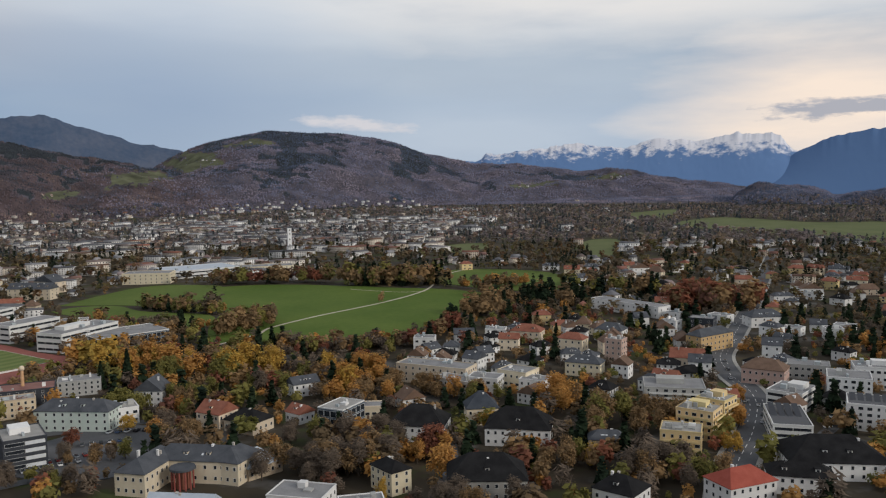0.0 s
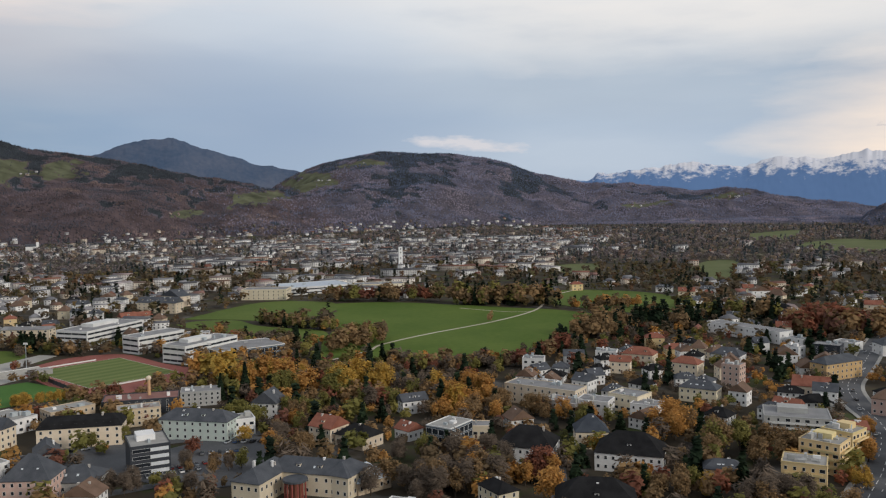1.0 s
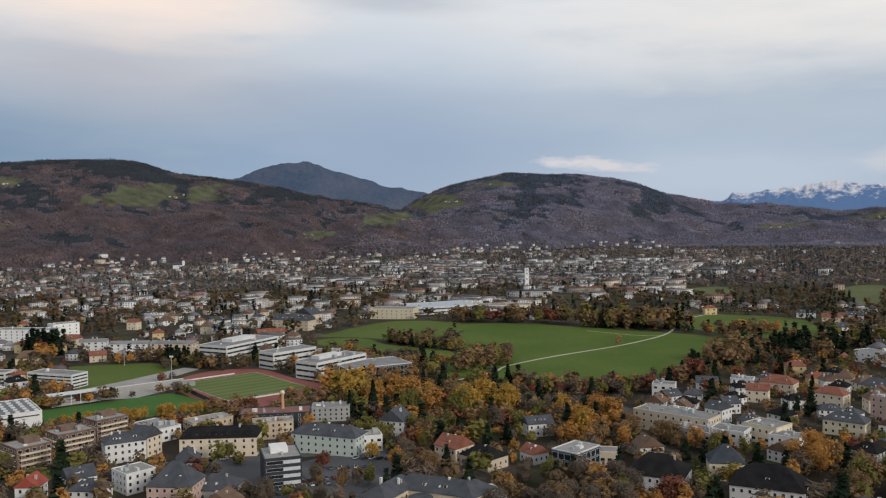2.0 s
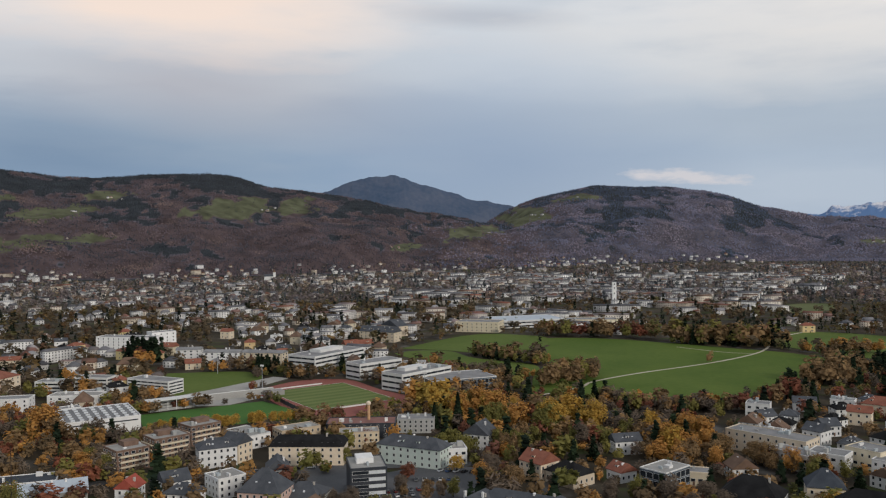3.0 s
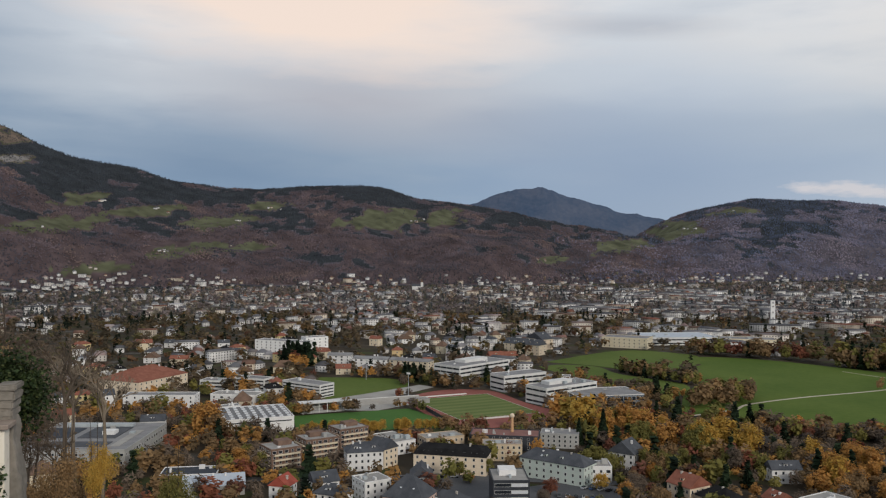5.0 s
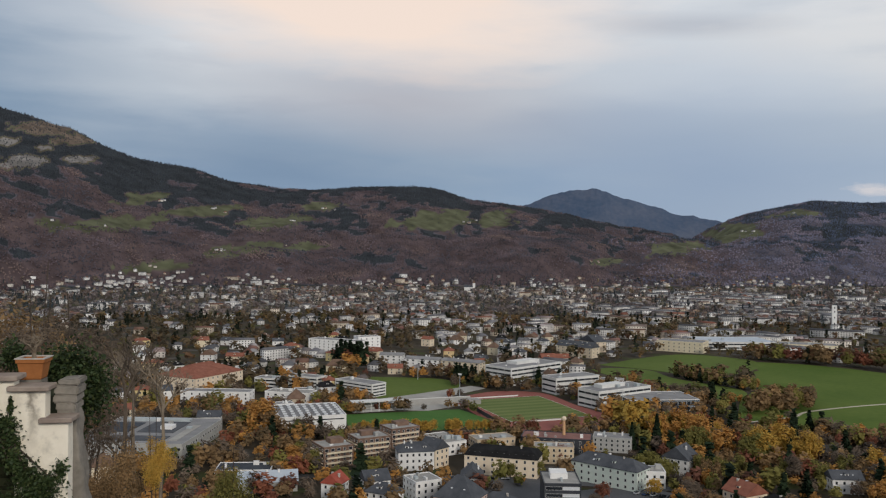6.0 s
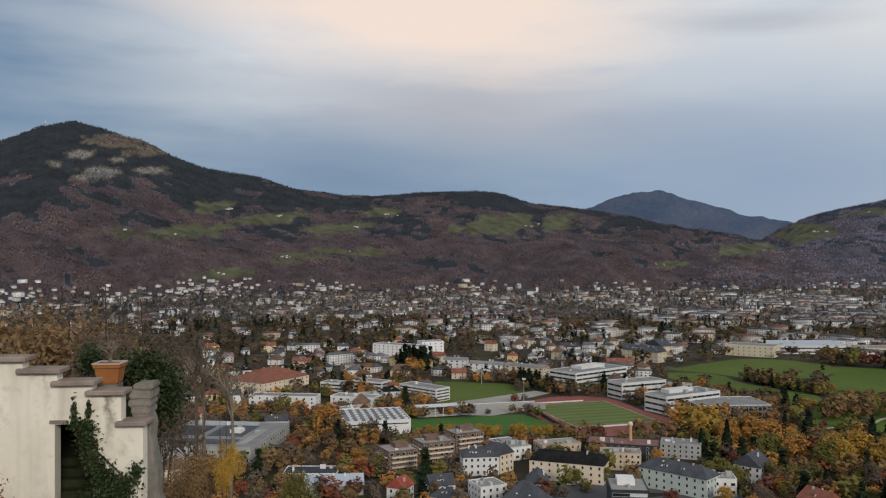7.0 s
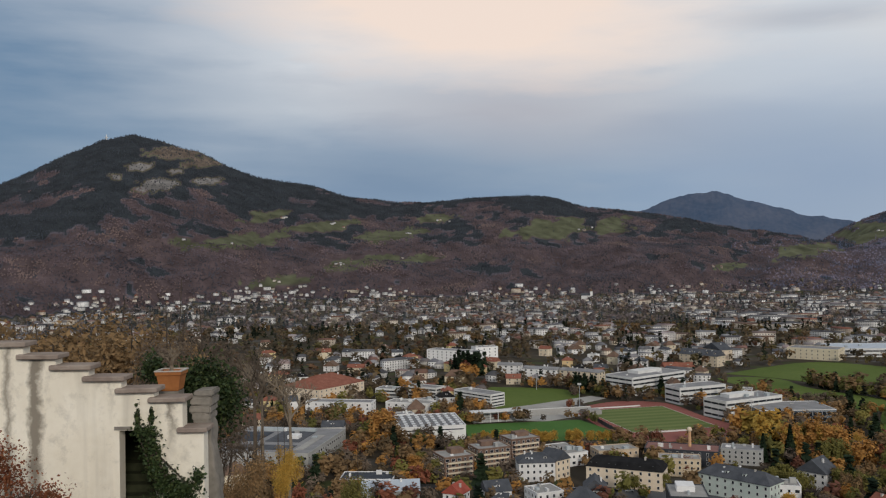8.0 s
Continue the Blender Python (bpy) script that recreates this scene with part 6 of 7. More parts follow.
# streets and yards
tagged(sheet("yard", [(-262, 352), (-240, 372), (-215, 386), (-196, 378), (-190, 352), (-215, 336), (-245, 340)], 0.0, ASPHALT), "paved yard between apartment houses", "yard", kind="structure")
tagged(sheet("car_park", LOT, 0.02, ASPHALT), "asphalt car park between houses", "car park", kind="structure")
for name, pts, wide in (("side_street", [(-125, 405), (-150, 408), (-200, 385), (-225, 378), (-252, 356), (-277, 341), (-310, 316), (-345, 285)], 7.0), ("side_street", [(-142, 372), (-156, 338), (-170, 326), (-188, 312), (-200, 295)], 6.5), ("garden_lane", [(-5, 300), (-3, 312), (2, 340), (3, 358), (0, 374), (-20, 398)], 4.5), ("side_street", [(170, 470), (185, 462), (200, 415), (186, 390), (172, 372)], 6.0), ("side_street", [(182, 545), (150, 550), (120, 560), (80, 545)], 6.0)):
    tagged(ribbon(name, pts, wide, 0.05, ASPHALT, 0.15), "narrow grey asphalt street between gardens", "street", kind="structure")
tagged(ribbon("pavement", MAIN_ROAD, 2.2, 0.2, PAVING, 0.3, 8.2), "pale pavement along the main road", "pavement", kind="structure")
tagged(ribbon("pavement", MAIN_ROAD, 2.2, 0.2, PAVING, 0.3, -8.2), "pale pavement along the main road", "pavement", kind="structure")


def lane_marks():
    line = smooth_line(MAIN_ROAD, 30)
    root = new("lane_marking")
    tagged(root, "white dashed lane markings on the road", "road marking", kind="structure")
    run, last = 0.0, line[0]
    for i in range(len(line) - 1):
        step = line[i + 1] - line[i]
        run += float(np.linalg.norm(step))
        d = step / (np.linalg.norm(step) + 1e-9)
        n = np.array((-d[1], d[0]))
        if np.linalg.norm(line[i] - last) < 9 or line[i][1] > 720:
            continue
        last = line[i]
        turn = math.degrees(math.atan2(d[1], d[0]))
        for off, length in ((0.0, 5.0),) if run % 2 < 1 else ((0.0, 5.0), (3.4, 3.0), (-3.4, 3.0)):
            p = line[i] + n * off
            part("dash", small_box("dash", length, 0.3, 0.02, LINEPAINT), root, pose(p[0], p[1], 0.085, 0, 0, turn))


lane_marks()


# ---- cars ----
CARPAINT = [material("car_paint_" + n, c, tuple(k * 1.15 for k in c), 0.5, 2.0, 0.3, spec=0.5) for n, c in (("white", (0.70, 0.70, 0.70)), ("silver", (0.38, 0.40, 0.42)), ("black", (0.02, 0.02, 0.022)), ("blue", (0.03, 0.06, 0.14)), ("red", (0.30, 0.03, 0.025)), ("grey", (0.14, 0.145, 0.15)))]
RUBBER = material("tyre_rubber", (0.015, 0.015, 0.015), (0.03, 0.03, 0.03), 1.0, 6.0, 0.9)
CARNAMES = ["white", "silver grey", "black", "dark blue", "red", "dark grey"]


def car_meshes():
    bm = bmesh.new()
    side = [(-2.1, 0.35), (2.1, 0.35), (2.15, 0.7), (1.9, 0.9), (0.95, 1.0), (-1.95, 1.02), (-2.15, 0.8)]
    top = [(-1.85, 1.02), (0.85, 1.0), (0.25, 1.45), (-1.4, 1.47)]
    out = []
    for prof, half, taper in ((side, 0.88, 0.88), (top, 0.80, 0.62)):
        bm = bmesh.new()
        ring = []
        for s in (-1, 1):
            ring.append([bm.verts.new((px, s * (half if pz < 1.2 else taper), pz)) for px, pz in prof])
        bm.faces.new(ring[0])
        bm.faces.new(ring[1][::-1])
        n = len(prof)
        for i in range(n):
            bm.faces.new((ring[0][i], ring[1][i], ring[1][(i + 1) % n], ring[0][(i + 1) % n]))
        bmesh.ops.recalc_face_normals(bm, faces=bm.faces)
        me = bpy.data.meshes.new("car")
        bm.to_mesh(me)
        bm.free()
        out.append(me)
    v, f = [], []
    limb(v, f, (0, -0.11, 0), (0, 0.11, 0), 0.32, 0.32, 12)
    f += [tuple(range(12)), tuple(range(23, 11, -1))]
    out.append(mesh_from("wheel", v, f, [RUBBER]))
    return out


BODY, CABIN, WHEEL = car_meshes()
CABIN.materials.append(GLASS)
PAINTED = []
for paint in CARPAINT:
    me = BODY.copy()
    me.materials.append(paint)
    PAINTED.append(me)


def car(x, y, turn, k, z=0.05):
    root = new("car")
    root.matrix_basis = pose(x, y, z, 0, 0, turn)
    tagged(root, CARNAMES[k] + (" car driving on the asphalt road" if z > 0.06 else " car parked on the asphalt"), "car", "cars")
    part("body", PAINTED[k], root)
    part("cabin", CABIN, root)
    for wx in (-1.35, 1.35):
        for wy in (-0.8, 0.8):
            part("wheel", WHEEL, root, pose(wx, wy, 0.32))


rng = random.Random(77)
for i in range(8):
    car(-178 + i * 2.9, 335 + i * 2.1, 35 + 90, rng.choice((0, 0, 1, 2, 2, 3, 5)))
for i in range(7):
    car(-176 + i * 3.0, 345 + i * 2.1, 35 + 90, rng.choice((0, 1, 1, 2, 4, 5)))
for i in range(6):
    car(-165 + i * 3.6, 371 + i * 1.6, 20 + 90, rng.choice((0, 1, 2, 3, 5)))
for i in range(5):
    car(-160 + i * 4.0, 390 + i * 0.8, 80, rng.choice((0, 1, 2, 3)))
for x, y, turn in ((157, 429, 66), (161, 421, 66), (157, 405, 64), (152, 392, 63), (178, 523, 75), (172, 500, 84), (166, 478, 80), (229, 651, 65), (136, 351, 65), (206, 588, 60), (243, 677, 65)):
    car(x, y, turn, rng.choice((0, 1, 1, 2, 5)), 0.09)
for x, y, turn in ((179, 383, 20), (182, 387, 20), (185, 391, 20), (189, 399, 20)):
    car(x, y, turn, rng.choice((0, 0, 1, 2)), 0.055)
for i in range(7):
    car(-225 - i * 5.6, 373 - i * 3.9, 36, rng.choice((0, 1, 2, 5)))


# the red-columned porch in the corner of the villa
def porch():
    root = new("villa_porch")
    root.matrix_basis = pose(-103, 318.5, 0)
    tagged(root, "round porch with red columns and curved roof at the cream villa", "porch")
    red = material("red_sandstone", (0.22, 0.06, 0.05), (0.30, 0.10, 0.08), 0.5, 4.0, 0.8)
    for i in range(7):
        a = radians(180 + 180 * i / 6)
        v, f = [], []
        limb(v, f, (4.2 * math.cos(a), 4.2 * math.sin(a), -0.2), (4.2 * math.cos(a), 4.2 * math.sin(a), 7.4), 0.42, 0.36, 10)
        part("column", mesh_from("column", v, f, [red], smooth=True), root)
    v, f = [], []
    limb(v, f, (0, 0, 7.4), (0, 0, 8.3), 5.0, 5.0, 24)
    f += [tuple(range(23, -1, -1)), tuple(range(24, 48))]
    part("roof", mesh_from("roof", v, f, [SLATE]), root)
    v, f = [], []
    limb(v, f, (0, 0, -0.2), (0, 0, 7.3), 2.6, 2.6, 18)
    part("drum", mesh_from("drum", v, f, [REDTILE], smooth=True), root)


porch()


# ---- the old wall on the castle rock ----
WALL_TURN = 43.34
WALL = pose(-18 * math.sin(radians(WALL_TURN)) - 0.26, 18 * math.cos(radians(WALL_TURN)) - 0.175, 0, 0, 0, WALL_TURN)


def plaster():
    m = material("old_white_plaster", (0.82, 0.75, 0.61), (0.92, 0.86, 0.73), 0.9, 7.0, 0.95, 0.8)
    nt = m.node_tree
    p = nt.nodes["Principled BSDF"]
    geo = nt.nodes.new("ShaderNodeNewGeometry")
    stretch = nt.nodes.new("ShaderNodeVectorMath")
    stretch.operation = "MULTIPLY"
    stretch.inputs[1].default_value = (1.5, 1.5, 0.10)
    nt.links.new(geo.outputs["Position"], stretch.inputs[0])
    n = nt.nodes.new("ShaderNodeTexNoise")
    n.inputs["Scale"].default_value, n.inputs["Detail"].default_value = 1.0, 6
    nt.links.new(stretch.outputs[0], n.inputs["Vector"])
    r = nt.nodes.new("ShaderNodeMapRange")
    r.inputs[1].default_value, r.inputs[2].default_value = 0.55, 0.70
    nt.links.new(n.outputs[0], r.inputs[0])
    blot = nt.nodes.new("ShaderNodeTexNoise")
    blot.inputs["Scale"].default_value, blot.inputs["Detail"].default_value, blot.inputs["Roughness"].default_value = 2.2, 8, 0.7
    nt.links.new(geo.outputs["Position"], blot.inputs["Vector"])
    r2 = nt.nodes.new("ShaderNodeMapRange")
    r2.inputs[1].default_value, r2.inputs[2].default_value, r2.inputs[4].default_value = 0.53, 0.75, 0.42
    nt.links.new(blot.outputs[0], r2.inputs[0])
    # water streaks below the joints of the coping
    tc = nt.nodes.new("ShaderNodeTexCoord")
    ou = nt.nodes.new("ShaderNodeSeparateXYZ")
    nt.links.new(tc.outputs["Object"], ou.inputs[0])

    def calc(op, a, b):
        k = nt.nodes.new("ShaderNodeMath")
        k.operation = op
        for i, q in enumerate((a, b)):
            if isinstance(q, (int, float)):
                k.inputs[i].default_value = q
            else:
                nt.links.new(q, k.inputs[i])
        return k.outputs[0]

    streak = None
    for u, half, deep, foot in ((-9.22, 0.12, 0.65, 113.8), (-8.62, 0.16, 1.0, 114.6), (-5.72, 0.11, 0.7, 115.7), (-10.4, 0.12, 0.6, 114.5), (-7.02, 0.05, 0.35, 116.5)):
        away = calc("DIVIDE", calc("ABSOLUTE", calc("ADD", calc("SUBTRACT", ou.outputs[0], u), calc("MULTIPLY", calc("SUBTRACT", blot.outputs[0], 0.5), 0.6)), 0.0), half)
        body = calc("MULTIPLY", calc("MAXIMUM", calc("SUBTRACT", 1.25, away), 0.0), deep)
        fade = calc("MINIMUM", calc("MAXIMUM", calc("SUBTRACT", ou.outputs[2], foot), 0.0), 1.0)
        body = calc("MULTIPLY", body, fade)
        streak = body if streak is None else calc("MAXIMUM", streak, body)
    streak = calc("MINIMUM", streak, 0.92)
    top = nt.nodes.new("ShaderNodeMath")
    top.operation, top.use_clamp = "MAXIMUM", True
    nt.links.new(calc("MAXIMUM", streak, calc("MULTIPLY", r.outputs[0], 0.35)), top.inputs[0])
    nt.links.new(r2.outputs[0], top.inputs[1])
    old = p.inputs["Base Color"].links[0].from_socket
    mix = nt.nodes.new("ShaderNodeMix")
    mix.data_type = "RGBA"
    mix.inputs[7].default_value = (0.22, 0.19, 0.15, 1)
    nt.links.new(top.outputs[0], mix.inputs[0])
    nt.links.new(old, mix.inputs[6])
    nt.links.new(mix.outputs[2], p.inputs["Base Color"])
    return m


PLASTER = plaster()
CAPSTONE = material("capstone", (0.23, 0.18, 0.15), (0.36, 0.30, 0.25), 2.0, 9.0, 0.95, 0.5)
OLDSTONE = material("weathered_stone", (0.17, 0.155, 0.13), (0.32, 0.29, 0.25), 1.6, 8.0, 0.95, 0.6)
TERRACOTTA = material("terracotta", (0.30, 0.115, 0.04), (0.42, 0.17, 0.06), 3.0, 14.0, 0.85, 0.2)
# one dark green for the passage and its steps
PASSAGESTONE = material("dark_green_stone", (0.022, 0.026, 0.014), (0.05, 0.055, 0.03), 2.0, 9.0, 0.95, 0.4)


def stepped_wall():
    root = new("stepped_wall")
    root.matrix_basis = WALL
    tagged(root, "old white plastered castle wall with stepped stone coping", "wall", kind="structure")
    edges = [-12.6, -11.9, -11.2, -10.5, -9.8, -8.88, -8.18, -7.48, -6.78, -6.08, -5.47, -5.02]
    tops = [119.48, 119.22, 118.96, 118.70, 118.44, 118.24, 117.97, 117.73, 117.48, 117.22, 117.01, 116.36]
    # vertical strips of the face; the doorway is a strip with a raised foot
    cuts, left = [], -14.0
    for e, z in zip(edges, tops):
        stops = [left] + [c for c in (-6.83, -6.05) if left < c < e] + [e]
        cuts += [(p, q, z, 116.41 if p >= -6.84 and q <= -6.04 else 100.0) for p, q in zip(stops, stops[1:])]
        left = e
    bm = bmesh.new()

    def quad(*pts):
        bm.faces.new([bm.verts.new(p) for p in pts])

    for i, (p, q, z, foot) in enumerate(cuts):
        quad((p, 0, foot), (q, 0, foot), (q, 0, z), (p, 0, z))
        quad((q, 0.32, foot), (p, 0.32, foot), (p, 0.32, z), (q, 0.32, z))
        quad((p, 0, z), (q, 0, z), (q, 0.32, z), (p, 0.32, z))
        quad((p, 0.32, foot), (q, 0.32, foot), (q, 0, foot), (p, 0, foot))
        nz, nf = (cuts[i + 1][2], cuts[i + 1][3]) if i + 1 < len(cuts) else (foot, foot)
        if z != nz:
            quad((q, 0, nz), (q, 0.32, nz), (q, 0.32, z), (q, 0, z))
        if foot != nf and i + 1 < len(cuts):
            lo, hi = min(foot, nf), max(foot, nf)
            quad((q, 0, lo), (q, 0.32, lo), (q, 0.32, hi), (q, 0, hi))
    bmesh.ops.remove_doubles(bm, verts=bm.verts, dist=0.001)
    bmesh.ops.recalc_face_normals(bm, faces=bm.faces)
    me = bpy.data.meshes.new("face")
    bm.to_mesh(me)
    bm.free()
    me.materials.append(PLASTER)
    part("face", me, root)
    left = -14.0
    rng = random.Random(4)
    for e, z in zip(edges, tops):
        bm = bmesh.new()
        tilt = rng.uniform(-0.012, 0.012)
        bmesh.ops.create_cube(bm, size=1.0, matrix=Matrix.Translation(((left + e) / 2 + 0.0, 0.16, z + 0.058)) @ Matrix.Rotation(tilt, 4, "Y") @ Matrix.Diagonal((e - left + 0.20, 0.58, 0.105, 1)))
        bmesh.ops.bevel(bm, geom=bm.edges[:], offset=0.018, segments=1, affect="EDGES")
        me = bpy.data.meshes.new("coping_stone")
        bm.to_mesh(me)
        bm.free()
        me.materials.append(CAPSTONE)
        part("coping_stone", me, root)
        left = e
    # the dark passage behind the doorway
    part("passage", boxes("passage", [(-8.4, 2.2, 100, -5.9, 2.4, 116.7), (-8.6, 0.323, 100, -8.403, 2.4, 116.7), (-5.89, 0.323, 100, -5.7, 2.4, 116.7), (-8.402, 0.323, 116.45, -5.892, 2.197, 116.7)], [PASSAGESTONE]), root)
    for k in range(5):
        part("step", boxes("step", [(-8.4, 0.4 + 0.3 * k, 113.0, -5.9, 0.4 + 0.3 * (k + 1) - 0.004, 114.45 + 0.17 * k + 0.2)], [PASSAGESTONE]), root)
    part("lintel", boxes("lintel", [(-6.93, -0.03, 116.43, -6.55, 0.1, 116.50)], [OLDSTONE]), root)


def pier():
    root = new("stone_pier")
    root.matrix_basis = WALL
    tagged(root, "weathered grey stone pier at the end of the wall", "pier", kind="structure")
    rng = random.Random(8)
    # loose slabs on top
    z = 117.18
    for u0, u1, h in ((-5.36, -4.93, 0.14), (-5.44, -4.95, 0.20), (-5.47, -4.98, 0.17), (-5.40, -5.0, 0.16)):
        bm = bmesh.new()
        bmesh.ops.create_cube(bm, size=1.0, matrix=Matrix.Translation(((u0 + u1) / 2, 0.72, z - h / 2)) @ Matrix.Rotation(rng.uniform(-0.05, 0.06), 4, "Y") @ Matrix.Diagonal((u1 - u0, 0.6, h - 0.004, 1)))
        bmesh.ops.bevel(bm, geom=bm.edges[:], offset=0.03, segments=2, affect="EDGES")
        bmesh.ops.subdivide_edges(bm, edges=bm.edges[:], cuts=1)
        for v in bm.verts:
            v.co += 0.02 * noise.noise_vector(v.co * 5.0)
        me = bpy.data.meshes.new("stone")
        bm.to_mesh(me)
        bm.free()
        me.materials.append(OLDSTONE)
        part("stone", me, root)
        z -= h
    # the battered, weathered shaft below them
    bm = bmesh.new()
    rings, n = 36, 20
    rows = []
    for k in range(rings):
        zz = z + 0.16 - 0.14 * k
        left, right = -5.42 + 0.012 * k, -5.03 + 0.016 * k
        row = []
        for i in range(n):
            t = 2 * math.pi * i / n
            c, q = math.cos(t), math.sin(t)
            p = Vector(((left + right) / 2 + (right - left) / 2 * math.copysign(abs(c) ** 0.45, c), 0.72 + 0.3 * math.copysign(abs(q) ** 0.45, q), zz))
            p += Vector((0.05, 0.05, 0.03)) * noise.fractal(Vector((p.x * 4, p.y * 4, p.z * 1.6)), 0.8, 2.0, 4)
            row.append(bm.verts.new(p))
        rows.append(row)
    for r0, r1 in zip(rows, rows[1:]):
        for i in range(n):
            bm.faces.new((r0[i], r1[i], r1[(i + 1) % n], r0[(i + 1) % n]))
    bm.faces.new(rows[0])
    bm.faces.new(rows[-1][::-1])
    bmesh.ops.recalc_face_normals(bm, faces=bm.faces)
    me = bpy.data.meshes.new("shaft")
    bm.to_mesh(me)
    bm.free()
    me.materials.append(OLDSTONE)
    part("shaft", me, root, label="rough grey weathered stone shaft")


def planter():
    root = new("planter")
    root.matrix_basis = WALL @ pose(-6.02, 1.0, 13.925) @ Matrix.Diagonal((1.08, 1.0, 0.88, 1))
    tagged(root, "square terracotta planter with a pale rim on the wall", "planter")
    bm = bmesh.new()
    rings = [(0.185, 117.26), (0.20, 117.30), (0.245, 117.66), (0.27, 117.67), (0.275, 117.76), (0.235, 117.76), (0.22, 117.68)]
    rows = []
    for r, z in rings:
        rows.append([bm.verts.new((sx * r, sy * r, z)) for sx, sy in ((-1, -1), (1, -1), (1, 1), (-1, 1))])
    for a, b in zip(rows, rows[1:]):
        for i in range(4):
            bm.faces.new((a[i], a[(i + 1) % 4], b[(i + 1) % 4], b[i]))
    bm.faces.new(rows[0][::-1])
    bm.faces.new(rows[-1])
    bmesh.ops.bevel(bm, geom=bm.edges[:], offset=0.008, segments=1, affect="EDGES")
    me = bpy.data.meshes.new("pot")
    bm.to_mesh(me)
    bm.free()
    me.materials.append(TERRACOTTA)
    part("pot", me, root)
    part("rim", boxes("rim", [(-0.285, -0.285, 117.763, 0.285, -0.225, 117.79), (-0.285, 0.225, 117.763, 0.285, 0.285, 117.79), (-0.285, -0.225, 117.763, -0.225, 0.225, 117.79), (0.225, -0.225, 117.763, 0.285, 0.225, 117.79)], [CHIMNEY]), root)
    part("stand", boxes("stand", [(-0.2, -0.2, 100.0, 0.2, 0.2, 117.258)], [OLDSTONE]), root)
    twigs = part("shrub", branch_mesh(5, 5, 0.6, 0.28, 3, 0.04, PALEBARK), root, pose(0, 0, 117.70) @ Matrix.Diagonal((1.3, 1.3, 1.05, 1)), "bare branching shrub")
    twigs["label"] = "pale bare branching shrub"


stepped_wall()
pier()
planter()

IVYLEAF = palette("ivy_leaves", [(0, (0.018, 0.032, 0.012)), (0.6, (0.035, 0.055, 0.018)), (1, (0.07, 0.085, 0.03))], rough=0.6, scale=3.0)
REDLEAF = palette("red_barberry_leaves", [(0, (0.15, 0.045, 0.022)), (0.5, (0.24, 0.085, 0.036)), (1, (0.12, 0.06, 0.032))], rough=0.8, scale=3.0)


def leaf_mass(name, blobs, count, size, mat, label, category, seed):
    """A shrub or climber: leaf blades about rounded masses given in the wall's own axes as u, depth, z and radii."""
    g = np.random.default_rng(seed)
    b = np.array(blobs, dtype=float)
    weight = b[:, 3] * b[:, 5]
    pick = b[g.choice(len(b), count, p=weight / weight.sum())]
    d = g.normal(size=(count, 3))
    d /= np.linalg.norm(d, axis=1)[:, None]
    pts = pick[:, :3] + d * pick[:, 3:6] * np.minimum(1.5, np.abs(g.normal(0.62, 0.36, (count, 1))))
    v, t = shards(g, pts, size, 0.7)
    root = new(name)
    root.matrix_basis = WALL
    tagged(root, label, category)
    part("leaves", tri_mesh("leaves", v, t, [mat], np.repeat(np.clip(g.normal(0.45, 0.28, count), 0, 1), 4)), root)
    verts, faces = [], []
    rr = random.Random(seed)
    for i in range(14):
        q = blobs[rr.randrange(len(blobs))]
        s = blobs[0]
        limb(verts, faces, (s[0] + rr.uniform(-0.1, 0.1), s[1], s[2] - s[5]), (q[0] + rr.uniform(-0.5, 0.5) * q[3], q[1], q[2] + rr.uniform(-0.2, 0.7) * q[5]), 0.018, 0.006, 4)
    part("stem", mesh_from("stem", verts, faces, [BARK]), root)
    return root


leaf_mass("ivy", [(-6.25, -0.08, 116.38, 0.32, 0.14, 0.20), (-6.12, -0.1, 116.02, 0.26, 0.15, 0.36), (-6.0, -0.12, 115.62, 0.22, 0.16, 0.32), (-5.8, -0.15, 115.3, 0.32, 0.18, 0.34), (-5.45, -0.15, 115.18, 0.40, 0.18, 0.26), (-5.14, -0.12, 115.42, 0.14, 0.10, 0.26), (-5.6, -0.16, 114.85, 0.52, 0.22, 0.34), (-6.42, -0.05, 116.65, 0.06, 0.06, 0.34), (-6.12, -0.05, 116.7, 0.07, 0.06, 0.26), (-6.0, -0.1, 114.6, 0.5, 0.2, 0.4)], 5200, 0.04, IVYLEAF, "dark green ivy climbing round the doorway", "climber", 3)
leaf_mass("evergreen_bush", [(-5.75, 3.0, 116.4, 0.8, 0.7, 0.8), (-5.75, 3.0, 117.0, 0.62, 0.6, 0.6), (-6.3, 3.2, 117.0, 0.5, 0.6, 0.5), (-5.4, 2.9, 116.6, 0.5, 0.5, 0.55), (-7.3, 3.4, 117.3, 0.3, 0.4, 0.4)], 11000, 0.05, IVYLEAF, "dense dark green bush behind the wall", "shrub", 4)
leaf_mass("barberry_bush", [(-8.3, -2.0, 115.2, 0.7, 0.4, 0.5), (-8.6, -2.0, 116.2, 0.45, 0.3, 0.55), (-7.7, -1.9, 115.4, 0.5, 0.3, 0.35), (-8.2, -2.0, 115.9, 0.5, 0.3, 0.4), (-8.7, -2.0, 115.3, 0.6, 0.4, 0.7), (-8.5, -2.0, 116.3, 0.6, 0.3, 0.5), (-7.5, -1.9, 115.6, 0.5, 0.3, 0.3)], 5600, 0.032, REDLEAF, "reddish thorny bush in front of the wall", "shrub", 6)


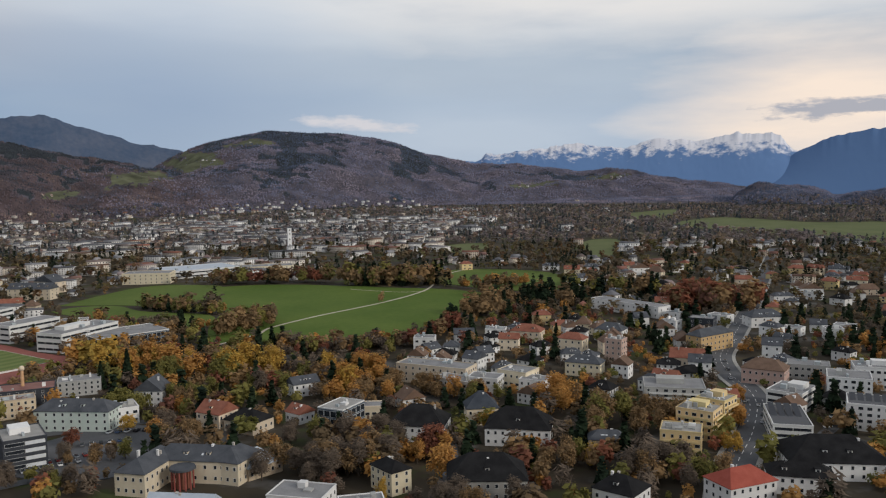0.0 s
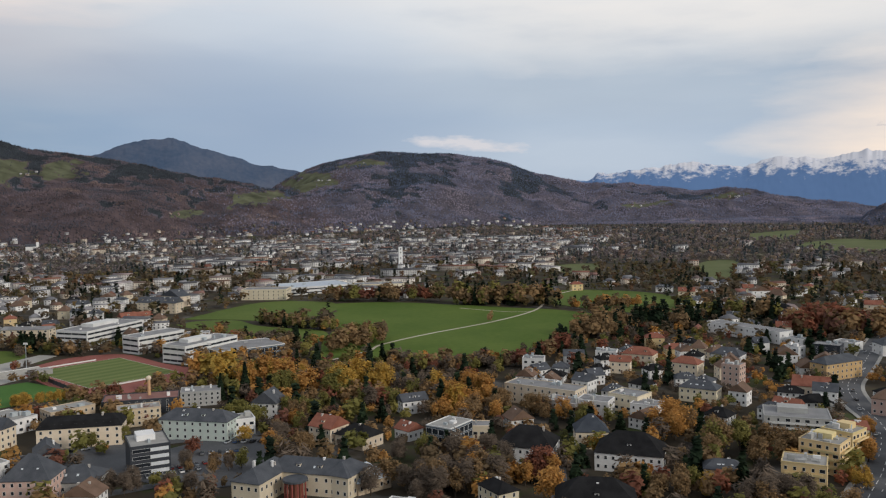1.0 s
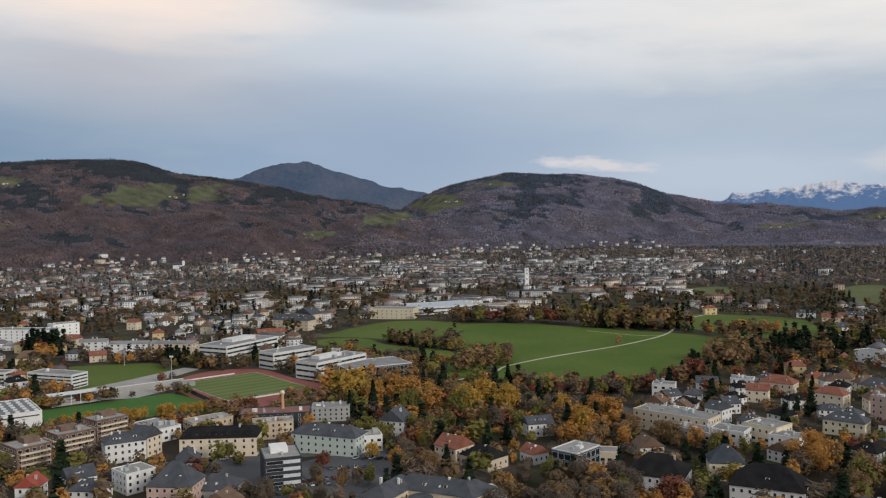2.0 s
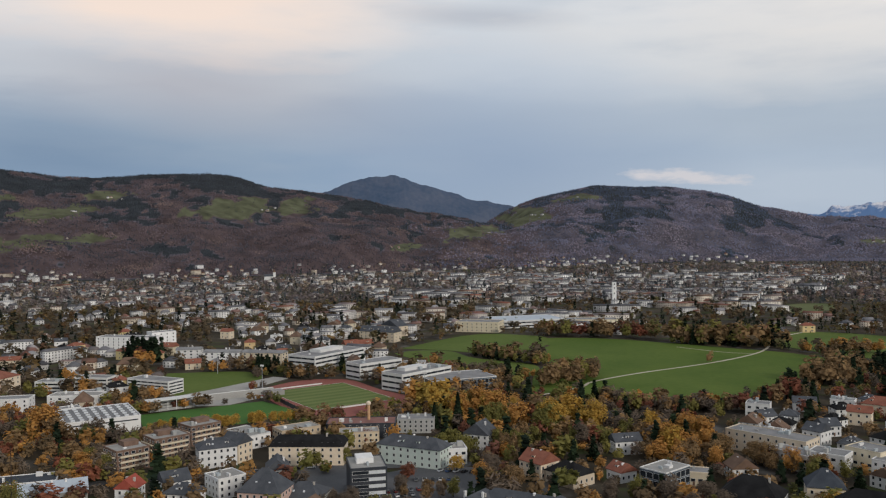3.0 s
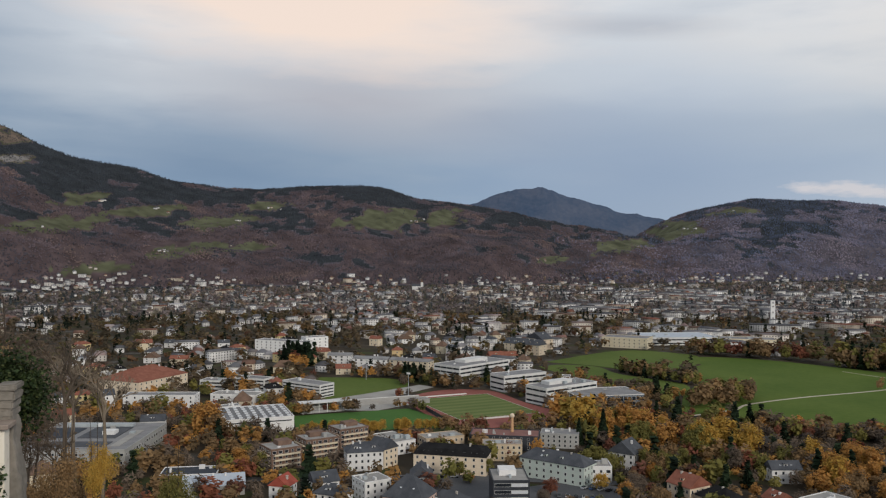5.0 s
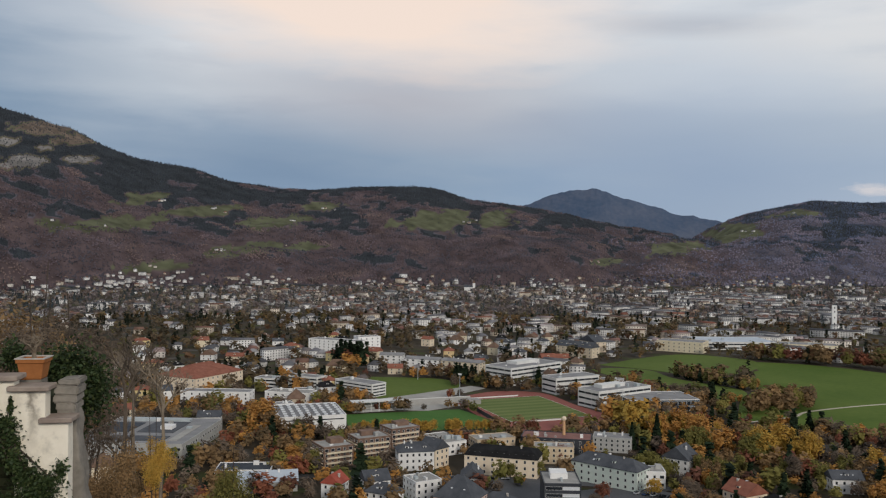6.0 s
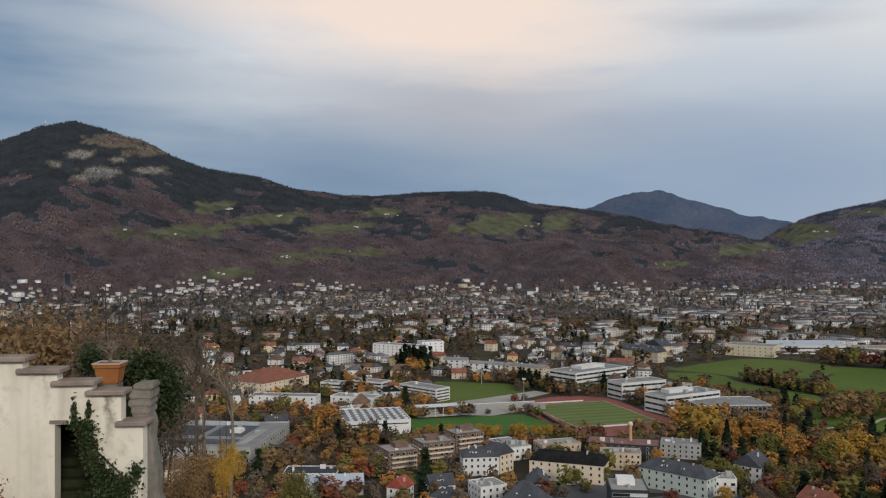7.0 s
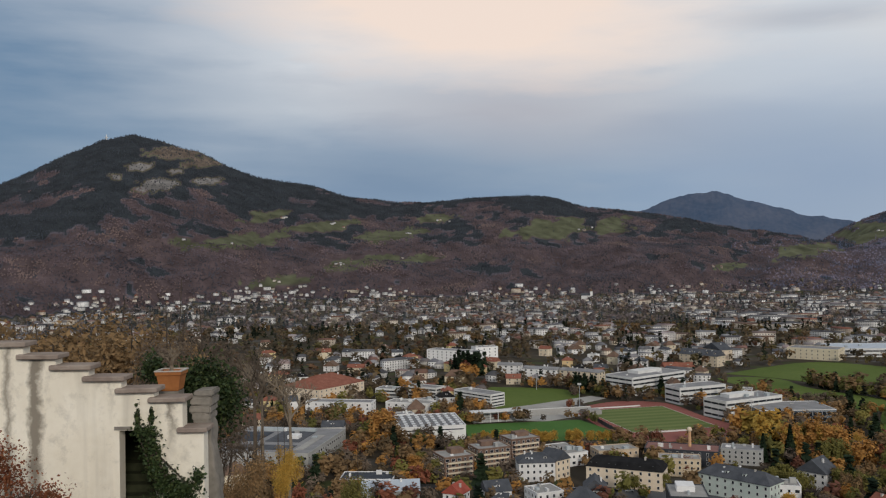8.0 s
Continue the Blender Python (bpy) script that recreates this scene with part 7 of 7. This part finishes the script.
def twig_bush():
    root = new("thorn_bush")
    root.matrix_basis = WALL @ pose(-8.2, -2.0, 113.9)
    tagged(root, "bare reddish thorn bush with spreading twigs", "shrub")
    for i in range(5):
        part("branch", branch_mesh(30 + i, 4, 0.6, 0.36), root, pose(0.28 * i - 0.6, 0.1 * (i % 2), 0, 0, 8 * (i - 2), 60 * i) @ Matrix.Diagonal((2.3, 2.3, 2.4, 1)))


twig_bush()


def bare_tree(u, depth, top, size, seed, bark):
    p = WALL @ Vector((u, depth, 0))
    foot = float(fortress_hill(p.x, p.y)) - 0.7
    me = branch_mesh(seed, 5, 0.62, 0.26, 3, 0.014, bark, 0.66)
    neck = top - size * max(v.co.z for v in me.vertices)
    root = new("bare_tree")
    root.matrix_basis = pose(p.x, p.y, foot, 0, 0, seed * 47)
    tagged(root, "bare tree with fine brown twigs below the wall", "tree", "bare trees on the castle rock")
    verts, faces = [], []
    bend = Vector((0.25, 0.1, 0.5 * (neck - foot)))
    limb(verts, faces, Vector((0, 0, 0)), bend, 0.019 * size, 0.017 * size, 7)
    limb(verts, faces, bend, Vector((0, 0, neck - foot)), 0.017 * size, 0.014 * size, 7)
    part("trunk", mesh_from("trunk", verts, faces, [bark], smooth=True), root)
    part("crown", me, root, pose(0, 0, neck - foot) @ Matrix.Diagonal((size, size, size, 1)))


# trees on the slope beyond the wall
for u, depth, top, size, seed, bark in ((-7.8, 17.1, 116.5, 6.0, 3, TWIG), (-6.0, 15.4, 115.7, 5.0, 5, PALEBARK), (-8.4, 21.1, 115.4, 6.0, 9, PALEBARK), (-7.2, 14.0, 113.6, 4.0, 7, TWIG)):
    bare_tree(u, depth, top, size, seed, bark)


def slope_tree(u, depth, top, width, kind):
    p = WALL @ Vector((u, depth, 0))
    trunk, crown = close_tree(kind)
    foot = float(fortress_hill(p.x, p.y)) - 0.6
    root = new("tree")
    root.matrix_basis = pose(p.x, p.y, foot, 0, 0, u * 61)
    tagged(root, SPECIES[kind] + " on the castle slope", "tree", "trees on the castle rock")
    high = min(1.5 * width, 0.95 * (top - foot))
    part("trunk", trunk, root, Matrix.Diagonal((width, width, (top - foot - 0.35 * high) / 0.6, 1)))
    part("crown", crown, root, pose(0, 0, top - foot - 0.91 * high) @ Matrix.Diagonal((width, width, high, 1)))


for u, depth, top, width, kind in ((-5.5, 11.4, 113.4, 1.5, "yellow"), (-7.0, 13.1, 112.8, 2.4, "brown"), (-7.7, 12.0, 112.3, 2.2, "brown"), (-3.4, 15.7, 111.2, 2.6, "olive"), (-25.6, 36.1, 115.7, 13, "brown"), (-24.4, 41, 115.9, 11, "brown"), (-20.0, 36.3, 115.7, 11, "brown"), (-17.0, 34, 115.2, 7, "brown"), (-13.9, 24.7, 116.3, 5, "bare"), (-28.5, 39, 115.8, 13, "brown"), (-16.5, 42, 114.7, 9, "bare"), (-30.5, 34, 115.4, 13, "brown"), (-22.0, 30, 115.0, 8, "brown"), (-35, 36, 115.6, 14, "rust")):
    slope_tree(u, depth, top, width, kind)

# the terrace underfoot
terrace = new("terrace", boxes("terrace", [(-4, -6, 108, 4, 0.9, 118.35)], [OLDSTONE]))
tagged(terrace, "worn stone terrace of the castle", "terrace", kind="structure")
